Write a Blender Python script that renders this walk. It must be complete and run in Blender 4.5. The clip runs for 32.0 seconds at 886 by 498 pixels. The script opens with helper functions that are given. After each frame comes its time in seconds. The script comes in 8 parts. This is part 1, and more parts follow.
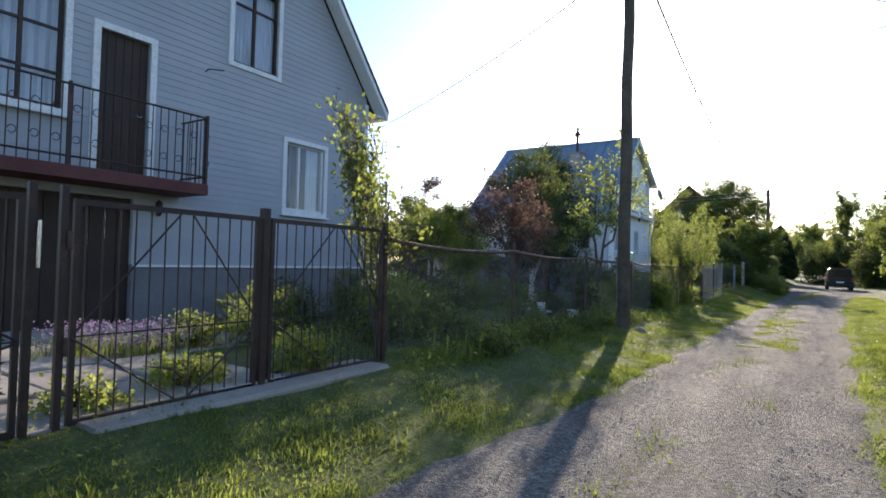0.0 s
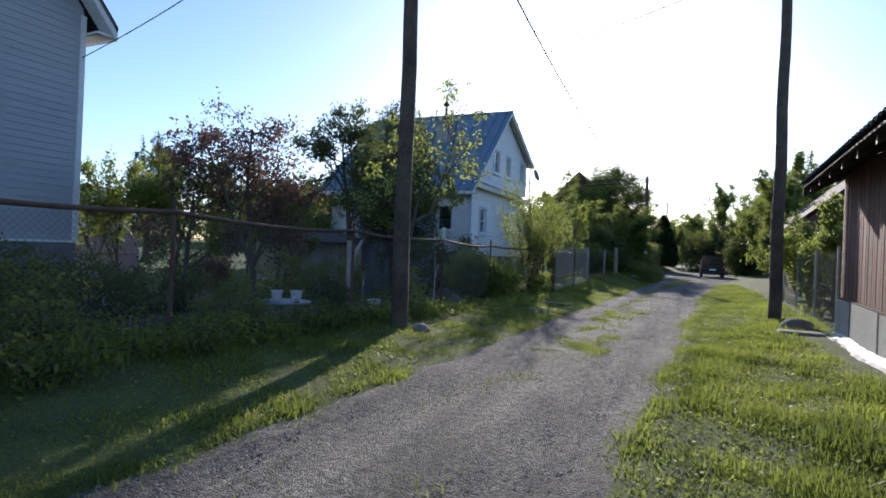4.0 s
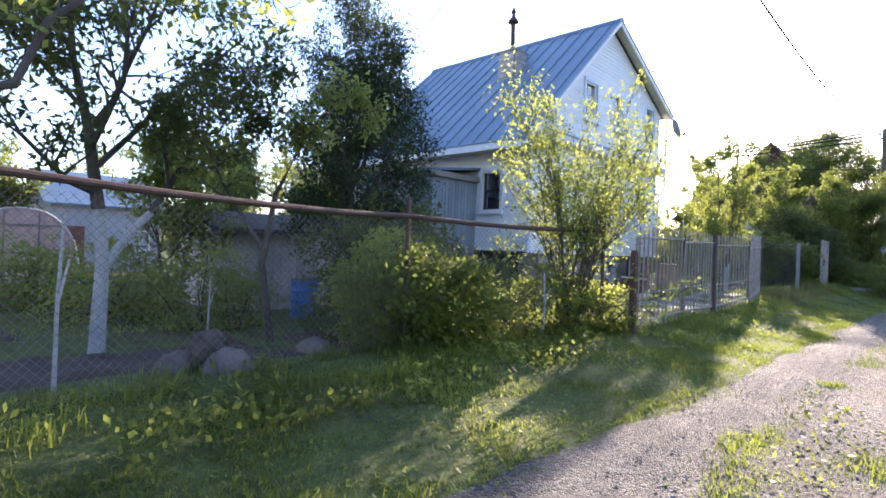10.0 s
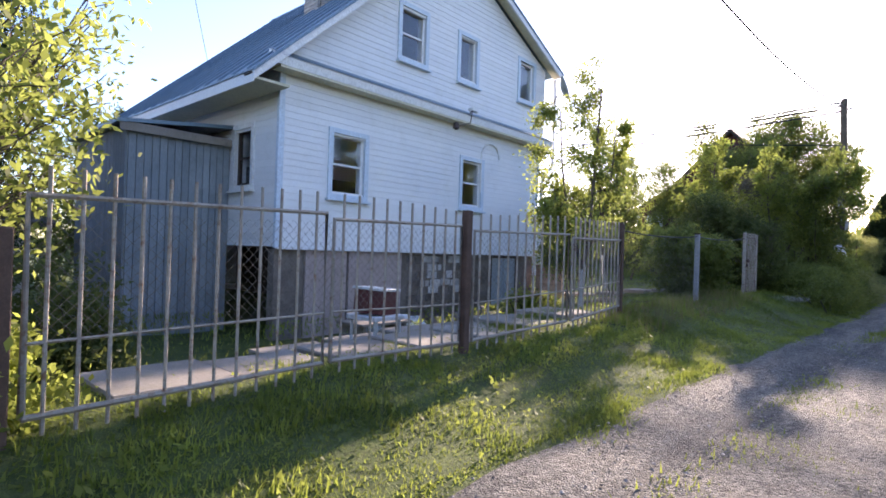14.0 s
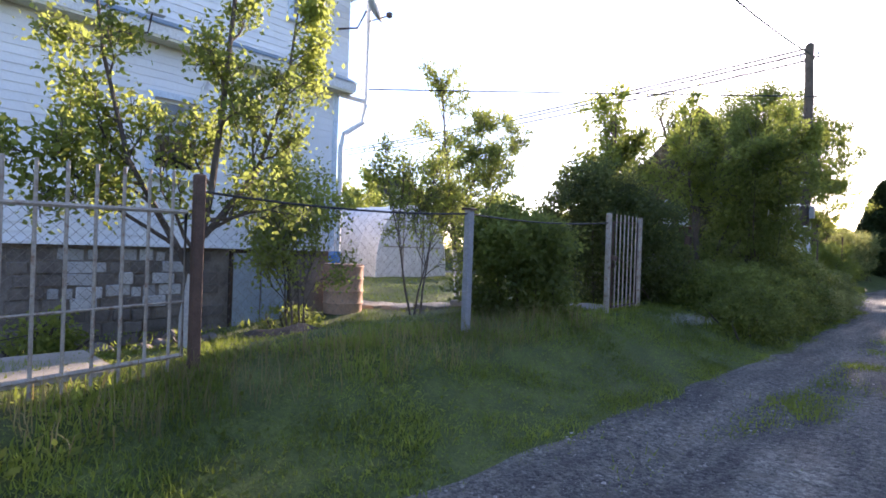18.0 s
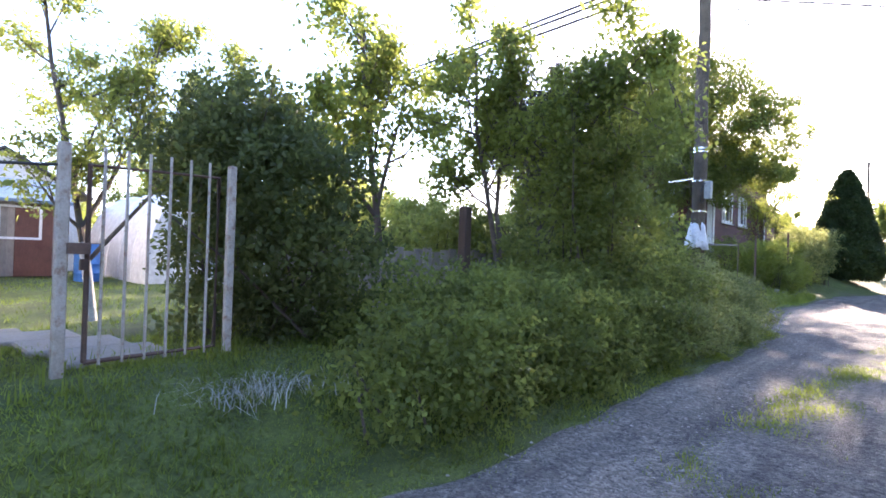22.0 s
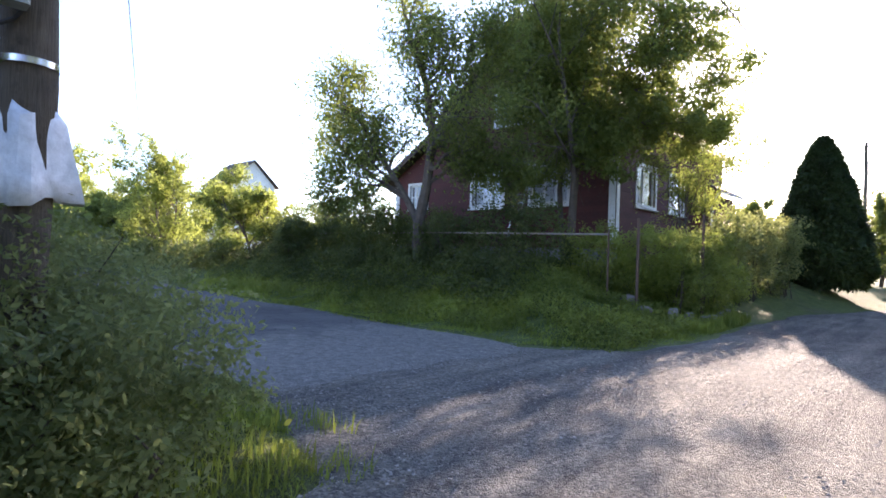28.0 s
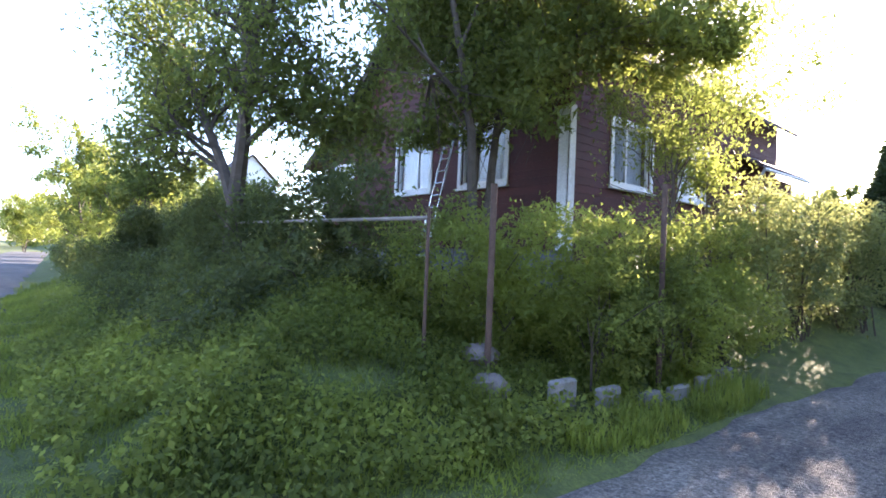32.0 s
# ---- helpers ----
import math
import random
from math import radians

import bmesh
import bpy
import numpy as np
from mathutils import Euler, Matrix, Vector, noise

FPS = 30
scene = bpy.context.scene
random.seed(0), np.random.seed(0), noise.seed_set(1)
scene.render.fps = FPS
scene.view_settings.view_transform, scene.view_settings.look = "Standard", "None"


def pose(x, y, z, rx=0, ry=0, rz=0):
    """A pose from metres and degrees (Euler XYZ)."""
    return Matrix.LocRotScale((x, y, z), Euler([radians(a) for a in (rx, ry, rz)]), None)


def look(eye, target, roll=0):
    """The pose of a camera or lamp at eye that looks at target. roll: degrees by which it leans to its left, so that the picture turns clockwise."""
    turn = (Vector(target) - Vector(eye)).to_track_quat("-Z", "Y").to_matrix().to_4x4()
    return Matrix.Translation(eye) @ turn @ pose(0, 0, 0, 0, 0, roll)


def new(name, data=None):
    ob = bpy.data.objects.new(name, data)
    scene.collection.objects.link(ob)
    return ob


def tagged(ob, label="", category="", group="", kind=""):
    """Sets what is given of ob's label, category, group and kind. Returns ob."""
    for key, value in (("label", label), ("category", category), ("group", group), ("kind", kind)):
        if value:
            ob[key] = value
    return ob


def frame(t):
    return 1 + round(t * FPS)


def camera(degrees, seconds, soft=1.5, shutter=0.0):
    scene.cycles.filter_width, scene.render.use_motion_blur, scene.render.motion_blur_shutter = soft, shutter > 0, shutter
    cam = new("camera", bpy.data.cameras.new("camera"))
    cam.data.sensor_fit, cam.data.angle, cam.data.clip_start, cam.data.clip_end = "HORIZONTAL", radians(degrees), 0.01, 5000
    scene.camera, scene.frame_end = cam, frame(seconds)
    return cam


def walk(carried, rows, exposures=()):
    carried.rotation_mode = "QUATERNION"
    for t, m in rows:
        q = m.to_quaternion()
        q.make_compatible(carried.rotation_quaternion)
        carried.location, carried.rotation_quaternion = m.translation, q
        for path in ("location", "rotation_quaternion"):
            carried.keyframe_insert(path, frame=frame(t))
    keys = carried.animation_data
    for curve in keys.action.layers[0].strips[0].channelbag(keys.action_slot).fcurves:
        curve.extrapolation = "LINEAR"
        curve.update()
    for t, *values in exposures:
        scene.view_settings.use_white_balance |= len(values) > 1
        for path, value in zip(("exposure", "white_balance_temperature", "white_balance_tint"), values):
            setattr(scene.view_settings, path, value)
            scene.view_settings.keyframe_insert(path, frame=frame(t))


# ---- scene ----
# ---- camera and walk ----
PATH = [
    (0.0, pose(0.000, 0.000, 1.430, 91.30, -1.60, 33.50)),
    (0.5, pose(0.212, 0.745, 1.430, 91.40, -1.60, 32.40)),
    (1.0, pose(0.552, 1.373, 1.430, 91.60, -1.40, 29.70)),
    (1.5, pose(0.997, 1.919, 1.430, 91.80, -1.30, 25.60)),
    (2.0, pose(1.452, 2.220, 1.430, 92.10, -1.20, 21.60)),
    (2.5, pose(1.616, 2.429, 1.430, 92.00, -1.70, 19.60)),
    (3.0, pose(1.454, 2.826, 1.388, 91.30, -2.60, 16.80)),
    (3.5, pose(1.234, 3.386, 1.346, 90.50, -2.60, 17.10)),
    (4.0, pose(0.969, 4.016, 1.346, 90.10, -2.40, 24.70)),
    (4.5, pose(0.703, 4.797, 1.304, 89.80, -2.30, 30.20)),
    (6.5, pose(-0.043, 8.131, 1.262, 89.60, -2.00, 42.00)),
    (7.0, pose(-0.122, 8.935, 1.220, 89.70, -1.90, 42.40)),
    (7.5, pose(-0.131, 9.785, 1.220, 89.70, -2.00, 42.50)),
    (8.0, pose(-0.116, 10.601, 1.220, 89.70, -2.00, 42.60)),
    (8.5, pose(-0.102, 11.416, 1.220, 89.80, -2.00, 42.40)),
    (9.0, pose(-0.053, 12.255, 1.178, 89.80, -1.90, 42.60)),
    (9.5, pose(0.032, 13.116, 1.178, 89.90, -1.90, 42.50)),
    (10.0, pose(0.081, 13.955, 1.178, 90.00, -2.00, 43.00)),
    (10.5, pose(0.131, 14.794, 1.178, 90.00, -1.90, 43.20)),
    (11.0, pose(0.180, 15.632, 1.178, 90.10, -1.80, 44.00)),
    (11.5, pose(0.288, 16.459, 1.178, 90.20, -1.80, 44.00)),
    (12.0, pose(0.302, 17.274, 1.178, 90.20, -1.90, 44.00)),
    (12.5, pose(0.374, 18.078, 1.178, 90.30, -1.90, 43.60)),
    (13.0, pose(0.354, 18.870, 1.178, 90.30, -1.90, 43.20)),
    (13.5, pose(0.391, 19.650, 1.178, 90.40, -1.90, 42.20)),
    (15.5, pose(0.460, 22.818, 1.304, 89.80, -1.90, 43.00)),
    (16.0, pose(0.509, 23.657, 1.262, 89.80, -1.90, 43.40)),
    (16.5, pose(0.640, 24.449, 1.304, 89.80, -1.90, 43.50)),
    (17.0, pose(0.666, 25.322, 1.262, 89.80, -2.00, 43.60)),
    (17.5, pose(0.727, 26.068, 1.262, 90.00, -1.90, 43.00)),
    (18.0, pose(0.753, 26.941, 1.262, 90.00, -2.00, 43.00)),
    (18.5, pose(0.733, 27.733, 1.262, 90.10, -2.00, 43.10)),
    (19.0, pose(0.747, 28.549, 1.262, 90.00, -2.00, 43.30)),
    (19.5, pose(0.750, 29.306, 1.262, 90.10, -2.00, 43.20)),
    (20.0, pose(0.799, 30.144, 1.304, 90.00, -1.90, 43.30)),
    (20.5, pose(0.895, 30.913, 1.304, 90.30, -2.00, 43.40)),
    (21.0, pose(0.944, 31.751, 1.262, 90.30, -2.00, 42.90)),
    (21.5, pose(0.982, 32.532, 1.262, 90.40, -2.00, 42.50)),
    (22.0, pose(1.089, 33.358, 1.262, 90.40, -1.90, 41.80)),
    (22.5, pose(1.162, 34.162, 1.220, 90.60, -1.90, 41.30)),
    (23.0, pose(1.234, 34.966, 1.262, 90.60, -1.90, 40.80)),
    (23.5, pose(1.190, 35.793, 1.220, 90.80, -2.00, 41.40)),
    (24.0, pose(1.193, 36.701, 1.262, 90.50, -2.10, 41.80)),
    (24.5, pose(1.161, 37.587, 1.262, 90.50, -2.10, 42.10)),
    (25.0, pose(1.129, 38.472, 1.262, 90.40, -2.10, 42.20)),
    (25.5, pose(1.062, 39.334, 1.304, 90.50, -2.20, 42.30)),
    (26.0, pose(1.054, 40.185, 1.304, 90.50, -2.10, 42.40)),
    (26.5, pose(0.952, 41.024, 1.346, 90.40, -2.20, 42.70)),
    (28.5, pose(1.310, 44.273, 1.295, 90.99, -1.68, 42.45)),
    (29.0, pose(1.316, 45.135, 1.324, 90.97, -1.75, 41.57)),
    (29.5, pose(1.201, 45.961, 1.347, 90.95, -1.96, 43.56)),
    (30.0, pose(1.003, 46.802, 1.364, 90.84, -1.98, 46.17)),
    (30.5, pose(0.787, 47.598, 1.384, 90.77, -2.03, 48.62)),
    (31.0, pose(0.576, 48.517, 1.409, 90.80, -2.08, 49.11)),
    (31.5, pose(0.432, 49.531, 1.439, 90.71, -2.10, 49.99)),
    (32.0, pose(0.353, 50.514, 1.474, 90.91, -2.34, 50.14)),
]
cam = camera(78.2, 32.0, soft=1.7)
walk(cam, PATH, exposures=[(0.0, 1.5, 6700, 18), (1.5, 1.1, 6050, 17), (3.0, 0.8, 6050, 17), (4.5, 1.1, 6050, 17), (7.0, 2.15, 6350, 22), (9.0, 2.45, 6450, 25), (11.0, 2.45, 6900, 29), (13.0, 2.3, 6900, 29), (15.5, 2.0, 6900, 29), (16.2, 1.92, 6900, 29), (17.0, 1.8, 6900, 29), (18.0, 2.35, 6900, 29), (19.0, 2.5, 6900, 29), (21.0, 3.0, 6900, 29), (23.0, 3.5, 6900, 29), (25.0, 3.55, 6900, 29), (26.0, 3.4, 6900, 29), (29.0, 2.45, 6900, 27), (31.0, 2.95, 6900, 28), (32.0, 3.45, 6900, 29)])

# ---- sky and sun ----
SUN_AZ = radians(11.6)      # west of the lane's direction
SUN_EL = radians(18.3)
world = bpy.data.worlds.new("evening_sky")
scene.world = world
world.use_nodes = True
wn = world.node_tree.nodes
sky = wn.new("ShaderNodeTexSky")
sky.sky_type = "NISHITA"
sky.sun_disc = False
sky.sun_elevation = SUN_EL
sky.sun_rotation = -SUN_AZ
sky.air_density = 1.0
sky.dust_density = 0.5
sky.ozone_density = 3.5
wn["Background"].inputs["Strength"].default_value = 0.115
world.node_tree.links.new(sky.outputs[0], wn["Background"].inputs["Color"])
sun_data = bpy.data.lights.new("sun", "SUN")
sun_data.energy = 3.5
sun_data.angle = radians(0.55)
sun_data.color = (1.0, 0.9, 0.74)
sun = new("sun", sun_data)
sun_way = Vector((-math.sin(SUN_AZ) * math.cos(SUN_EL), math.cos(SUN_AZ) * math.cos(SUN_EL), math.sin(SUN_EL)))
sun.matrix_world = look(tuple(sun_way * 60), (0, 0, 0))


# ---- materials ----
def nodes_of(name):
    m = bpy.data.materials.new(name)
    m.use_nodes = True
    n = m.node_tree.nodes
    return m, n, m.node_tree.links, n["Principled BSDF"]


def noise_node(n, l, scale, detail=4.0, rough=0.55, stretch=None):
    geo = n.new("ShaderNodeNewGeometry")
    t = n.new("ShaderNodeTexNoise")
    t.inputs["Scale"].default_value = scale
    t.inputs["Detail"].default_value = detail
    t.inputs["Roughness"].default_value = rough
    if stretch:
        mp = n.new("ShaderNodeMapping")
        mp.inputs["Scale"].default_value = stretch
        l.new(geo.outputs["Position"], mp.inputs["Vector"])
        l.new(mp.outputs[0], t.inputs["Vector"])
    else:
        l.new(geo.outputs["Position"], t.inputs["Vector"])
    return t


def ramp_node(n, l, fac, a, b, lo=0.35, hi=0.65):
    r = n.new("ShaderNodeValToRGB")
    r.color_ramp.elements[0].position, r.color_ramp.elements[0].color = lo, (*a, 1)
    r.color_ramp.elements[1].position, r.color_ramp.elements[1].color = hi, (*b, 1)
    l.new(fac, r.inputs[0])
    return r


def mix_color(n, l, fac, a, b, mode="MIX"):
    x = n.new("ShaderNodeMix")
    x.data_type, x.blend_type = "RGBA", mode
    for sock, v in ((x.inputs[0], fac), (x.inputs[6], a), (x.inputs[7], b)):
        if isinstance(v, (int, float)):
            sock.default_value = v
        elif isinstance(v, tuple):
            sock.default_value = (*v, 1)
        else:
            l.new(v, sock)
    return x.outputs[2]


def surface(name, base, other, rough=0.8, metal=0.0, big=1.5, fine=35.0, bump=0.25, dirt=None, dirt_amount=0.4,
            stretch=None, vary=0.0, spec=0.4, grit=0.72):
    """A worn surface: broad tone variation, fine grain, patches of dirt and relief."""
    m, n, l, p = nodes_of(name)
    broad = noise_node(n, l, big, 5, 0.6)
    grain = noise_node(n, l, fine, 6, 0.65, stretch)
    col = ramp_node(n, l, broad.outputs[0], base, other, 0.3, 0.7).outputs[0]
    shade = ramp_node(n, l, grain.outputs[0], (grit,) * 3, (1.0 + (1.0 - grit) * 0.43,) * 3, 0.3, 0.75).outputs[0]
    col = mix_color(n, l, 1.0, col, shade, "MULTIPLY")
    if dirt:
        d = noise_node(n, l, big * 3.1, 8, 0.7)
        f = ramp_node(n, l, d.outputs[0], (0, 0, 0), (dirt_amount,) * 3, 0.52, 0.68).outputs[0]
        col = mix_color(n, l, f, col, dirt)
    if vary:
        info = n.new("ShaderNodeObjectInfo")
        v = n.new("ShaderNodeMapRange")
        v.inputs[3].default_value, v.inputs[4].default_value = 1 - vary, 1 + vary
        l.new(info.outputs["Random"], v.inputs[0])
        col = mix_color(n, l, 1.0, col, v.outputs[0], "MULTIPLY")
    l.new(col, p.inputs["Base Color"])
    p.inputs["Roughness"].default_value = rough
    p.inputs["Metallic"].default_value = metal
    p.inputs["Specular IOR Level"].default_value = spec
    if bump:
        b = n.new("ShaderNodeBump")
        b.inputs["Strength"].default_value = bump
        b.inputs["Distance"].default_value = 0.01
        l.new(grain.outputs[0], b.inputs["Height"])
        l.new(b.outputs[0], p.inputs["Normal"])
    return m


def foliage(name, dark, light, through_col, share=0.5, rough=0.55):
    """Leaves that let light through: each leaf has its own tone."""
    m, n, l, p = nodes_of(name)
    geo = n.new("ShaderNodeNewGeometry")
    col = mix_color(n, l, geo.outputs["Random Per Island"], dark, light)
    patch = noise_node(n, l, 0.9, 3)
    tone = ramp_node(n, l, patch.outputs[0], (0.58, 0.62, 0.58), (1.32, 1.26, 1.1), 0.33, 0.68).outputs[0]
    col = mix_color(n, l, 1.0, col, tone, "MULTIPLY")
    l.new(col, p.inputs["Base Color"])
    p.inputs["Roughness"].default_value = rough
    p.inputs["Specular IOR Level"].default_value = 0.22
    tr = n.new("ShaderNodeBsdfTranslucent")
    glow = tuple(0.8 * c + 0.03 * sum(through_col) for c in through_col)
    tcol = mix_color(n, l, 1.0, glow, tone, "MULTIPLY")
    l.new(tcol, tr.inputs["Color"])
    mx = n.new("ShaderNodeMixShader")
    mx.inputs[0].default_value = share
    l.new(p.outputs[0], mx.inputs[1])
    l.new(tr.outputs[0], mx.inputs[2])
    l.new(mx.outputs[0], n["Material Output"].inputs["Surface"])
    return m


def pane_glass(name, tint=(0.9, 0.95, 1.0)):
    m, n, l, p = nodes_of(name)
    p.inputs["Base Color"].default_value = (*tint, 1)
    p.inputs["Roughness"].default_value = 0.02
    p.inputs["Transmission Weight"].default_value = 1.0
    p.inputs["IOR"].default_value = 1.5
    wob = noise_node(n, l, 1.3, 2)
    b = n.new("ShaderNodeBump")
    b.inputs["Strength"].default_value = 0.05
    l.new(wob.outputs[0], b.inputs["Height"])
    l.new(b.outputs[0], p.inputs["Normal"])
    return m


M = {}
M["siding_grey"] = surface("vinyl_siding_grey", (0.34, 0.36, 0.395), (0.395, 0.41, 0.435), 0.55, big=0.7, fine=45, bump=0.06, dirt=(0.3, 0.3, 0.3), dirt_amount=0.2, vary=0.03, grit=0.93)
M["siding_white"] = surface("painted_boards_white", (0.7, 0.72, 0.74), (0.79, 0.79, 0.78), 0.6, big=0.6, fine=30, bump=0.12, dirt=(0.5, 0.5, 0.45), dirt_amount=0.25, vary=0.035, grit=0.93)
M["siding_red"] = surface("stained_boards_dark_red", (0.075, 0.02, 0.02), (0.11, 0.03, 0.027), 0.75, big=0.8, fine=25, bump=0.3, dirt=(0.05, 0.02, 0.02), vary=0.12)
M["trim_white"] = surface("white_trim_paint", (0.74, 0.75, 0.76), (0.82, 0.82, 0.8), 0.5, fine=30, bump=0.08, dirt=(0.5, 0.48, 0.43), dirt_amount=0.3)
M["trim_blue"] = surface("pale_blue_trim_paint", (0.55, 0.66, 0.76), (0.63, 0.72, 0.8), 0.5, fine=30, bump=0.1, dirt=(0.45, 0.45, 0.45), dirt_amount=0.3)
M["cream"] = surface("cream_soffit_paint", (0.62, 0.58, 0.42), (0.7, 0.66, 0.5), 0.6, fine=30, bump=0.1, dirt=(0.4, 0.36, 0.28))
M["plinth"] = surface("rough_cast_plinth", (0.16, 0.16, 0.17), (0.24, 0.24, 0.25), 0.9, big=1.2, fine=60, bump=0.9, dirt=(0.1, 0.1, 0.1))
M["pinkboard"] = surface("weathered_pink_board", (0.42, 0.33, 0.31), (0.5, 0.4, 0.37), 0.85, fine=25, bump=0.3, dirt=(0.25, 0.2, 0.18), stretch=(3, 3, 0.5))
M["block"] = surface("pale_masonry_block", (0.36, 0.35, 0.34), (0.52, 0.51, 0.5), 0.9, big=3, fine=40, bump=0.6, dirt=(0.2, 0.2, 0.2), vary=0.25)
M["mortar"] = surface("dark_mortar", (0.13, 0.12, 0.11), (0.2, 0.18, 0.16), 0.95, fine=40, bump=0.6)
M["wood_dark"] = surface("dark_stained_wood", (0.035, 0.022, 0.016), (0.06, 0.035, 0.024), 0.65, fine=22, bump=0.3, stretch=(4, 4, 0.4), vary=0.15)
M["wood_brown"] = surface("brown_vertical_boards", (0.13, 0.053, 0.038), (0.2, 0.088, 0.062), 0.75, fine=24, bump=0.35, stretch=(4, 4, 0.35), dirt=(0.07, 0.04, 0.03), vary=0.18)
M["wood_grey"] = surface("weathered_grey_wood", (0.22, 0.19, 0.16), (0.33, 0.29, 0.25), 0.9, fine=20, bump=0.5, stretch=(5, 5, 0.4), dirt=(0.12, 0.1, 0.08), vary=0.15)
M["pole_wood"] = surface("tarred_pole_wood", (0.085, 0.066, 0.048), (0.17, 0.135, 0.098), 0.9, big=2.5, fine=26, bump=1.0, stretch=(7, 7, 0.22), dirt=(0.04, 0.028, 0.02), dirt_amount=0.7, grit=0.5)
M["steel_dark"] = surface("dark_brown_painted_steel", (0.03, 0.018, 0.014), (0.055, 0.03, 0.022), 0.55, fine=50, bump=0.15, dirt=(0.13, 0.05, 0.025), dirt_amount=0.5)
M["steel_pale"] = surface("peeling_pale_paint_on_steel", (0.3, 0.26, 0.215), (0.43, 0.385, 0.33), 0.7, big=5, fine=60, bump=0.35, dirt=(0.17, 0.07, 0.035), dirt_amount=0.85)
M["steel_rust"] = surface("rusty_steel", (0.085, 0.05, 0.038), (0.14, 0.085, 0.062), 0.85, big=6, fine=60, bump=0.5, dirt=(0.05, 0.02, 0.015))
M["wire"] = surface("galvanised_wire", (0.17, 0.155, 0.14), (0.26, 0.235, 0.205), 0.55, 0.5, fine=80, bump=0.0, dirt=(0.16, 0.09, 0.05))
M["cable"] = surface("black_cable", (0.02, 0.02, 0.02), (0.035, 0.035, 0.035), 0.6, bump=0.0)
M["balcony"] = surface("dark_red_painted_concrete", (0.1, 0.03, 0.028), (0.15, 0.05, 0.045), 0.75, fine=30, bump=0.3, dirt=(0.06, 0.03, 0.03))
M["roof_blue"] = surface("blue_grey_metal_roof", (0.12, 0.2, 0.27), (0.18, 0.27, 0.34), 0.42, 0.25, big=0.9, fine=14, bump=0.08, dirt=(0.2, 0.2, 0.2), dirt_amount=0.35)
M["roof_slate"] = surface("old_corrugated_cement", (0.07, 0.065, 0.06), (0.12, 0.11, 0.1), 0.9, fine=22, bump=0.5, dirt=(0.04, 0.045, 0.03))
M["roof_dark"] = surface("dark_roofing", (0.06, 0.045, 0.045), (0.1, 0.075, 0.07), 0.85, fine=24, bump=0.4)
M["brick"] = surface("pale_lime_brick", (0.42, 0.38, 0.35), (0.55, 0.5, 0.46), 0.9, fine=40, bump=0.5, dirt=(0.2, 0.16, 0.14), vary=0.2)
M["panel_grey"] = surface("grey_green_sheet", (0.33, 0.35, 0.33), (0.42, 0.43, 0.4), 0.6, 0.0, big=0.8, fine=18, bump=0.08, dirt=(0.24, 0.22, 0.17))
M["sheet_bright"] = surface("crumpled_zinc_flashing", (0.33, 0.33, 0.33), (0.45, 0.44, 0.42), 0.6, 0.25, big=4, fine=12, bump=0.6, dirt=(0.3, 0.27, 0.22))
M["concrete"] = surface("worn_concrete", (0.27, 0.24, 0.205), (0.37, 0.335, 0.29), 0.92, big=1.3, fine=45, bump=0.5, dirt=(0.2, 0.19, 0.14), dirt_amount=0.6, vary=0.12)
M["post_concrete"] = surface("pale_painted_post", (0.24, 0.245, 0.26), (0.34, 0.34, 0.35), 0.85, big=4, fine=40, bump=0.4, dirt=(0.25, 0.2, 0.16))
M["stone"] = surface("granite_boulder", (0.15, 0.125, 0.11), (0.23, 0.195, 0.175), 0.9, big=4, fine=50, bump=0.8, dirt=(0.1, 0.09, 0.07), vary=0.15)
M["barrel"] = surface("faded_orange_drum", (0.45, 0.25, 0.16), (0.55, 0.33, 0.22), 0.8, fine=25, bump=0.25, dirt=(0.2, 0.1, 0.07))
M["blue_plastic"] = surface("blue_plastic", (0.03, 0.14, 0.42), (0.05, 0.2, 0.5), 0.4, fine=20, bump=0.05)
M["pale_plastic"] = surface("pale_plastic", (0.55, 0.58, 0.6), (0.65, 0.67, 0.68), 0.45, fine=20, bump=0.05, dirt=(0.35, 0.33, 0.3))
M["bag"] = surface("white_polythene", (0.62, 0.66, 0.7), (0.75, 0.77, 0.8), 0.35, big=8, fine=18, bump=0.5)
M["rubber"] = surface("old_rubber", (0.02, 0.02, 0.02), (0.035, 0.033, 0.03), 0.85, fine=40, bump=0.3)
M["car_paint"] = surface("dark_blue_car_paint", (0.012, 0.014, 0.02), (0.018, 0.02, 0.028), 0.25, 0.3, bump=0.0)
M["chrome"] = surface("bright_metal", (0.6, 0.6, 0.62), (0.7, 0.7, 0.7), 0.25, 1.0, bump=0.0)
M["lamp_red"] = surface("red_lens", (0.3, 0.02, 0.02), (0.35, 0.03, 0.03), 0.25, bump=0.0)
M["curtain"] = surface("net_curtain", (0.6, 0.62, 0.66), (0.72, 0.73, 0.76), 0.9, fine=12, bump=0.3, stretch=(1, 6, 0.2))
M["room"] = surface("dim_room", (0.05, 0.045, 0.04), (0.08, 0.07, 0.06), 0.9)
M["polycarb"] = surface("cloudy_polycarbonate", (0.6, 0.62, 0.63), (0.72, 0.72, 0.7), 0.4, big=1.5, fine=9, bump=0.1, dirt=(0.4, 0.4, 0.36))
M["pinkpoly"] = surface("faded_pink_film", (0.52, 0.36, 0.32), (0.6, 0.44, 0.4), 0.6, big=1.5, fine=9, bump=0.15, dirt=(0.4, 0.3, 0.27))
M["bark"] = surface("grey_brown_bark", (0.075, 0.06, 0.05), (0.14, 0.115, 0.095), 0.95, big=5, fine=40, bump=0.9, stretch=(3, 3, 0.6))
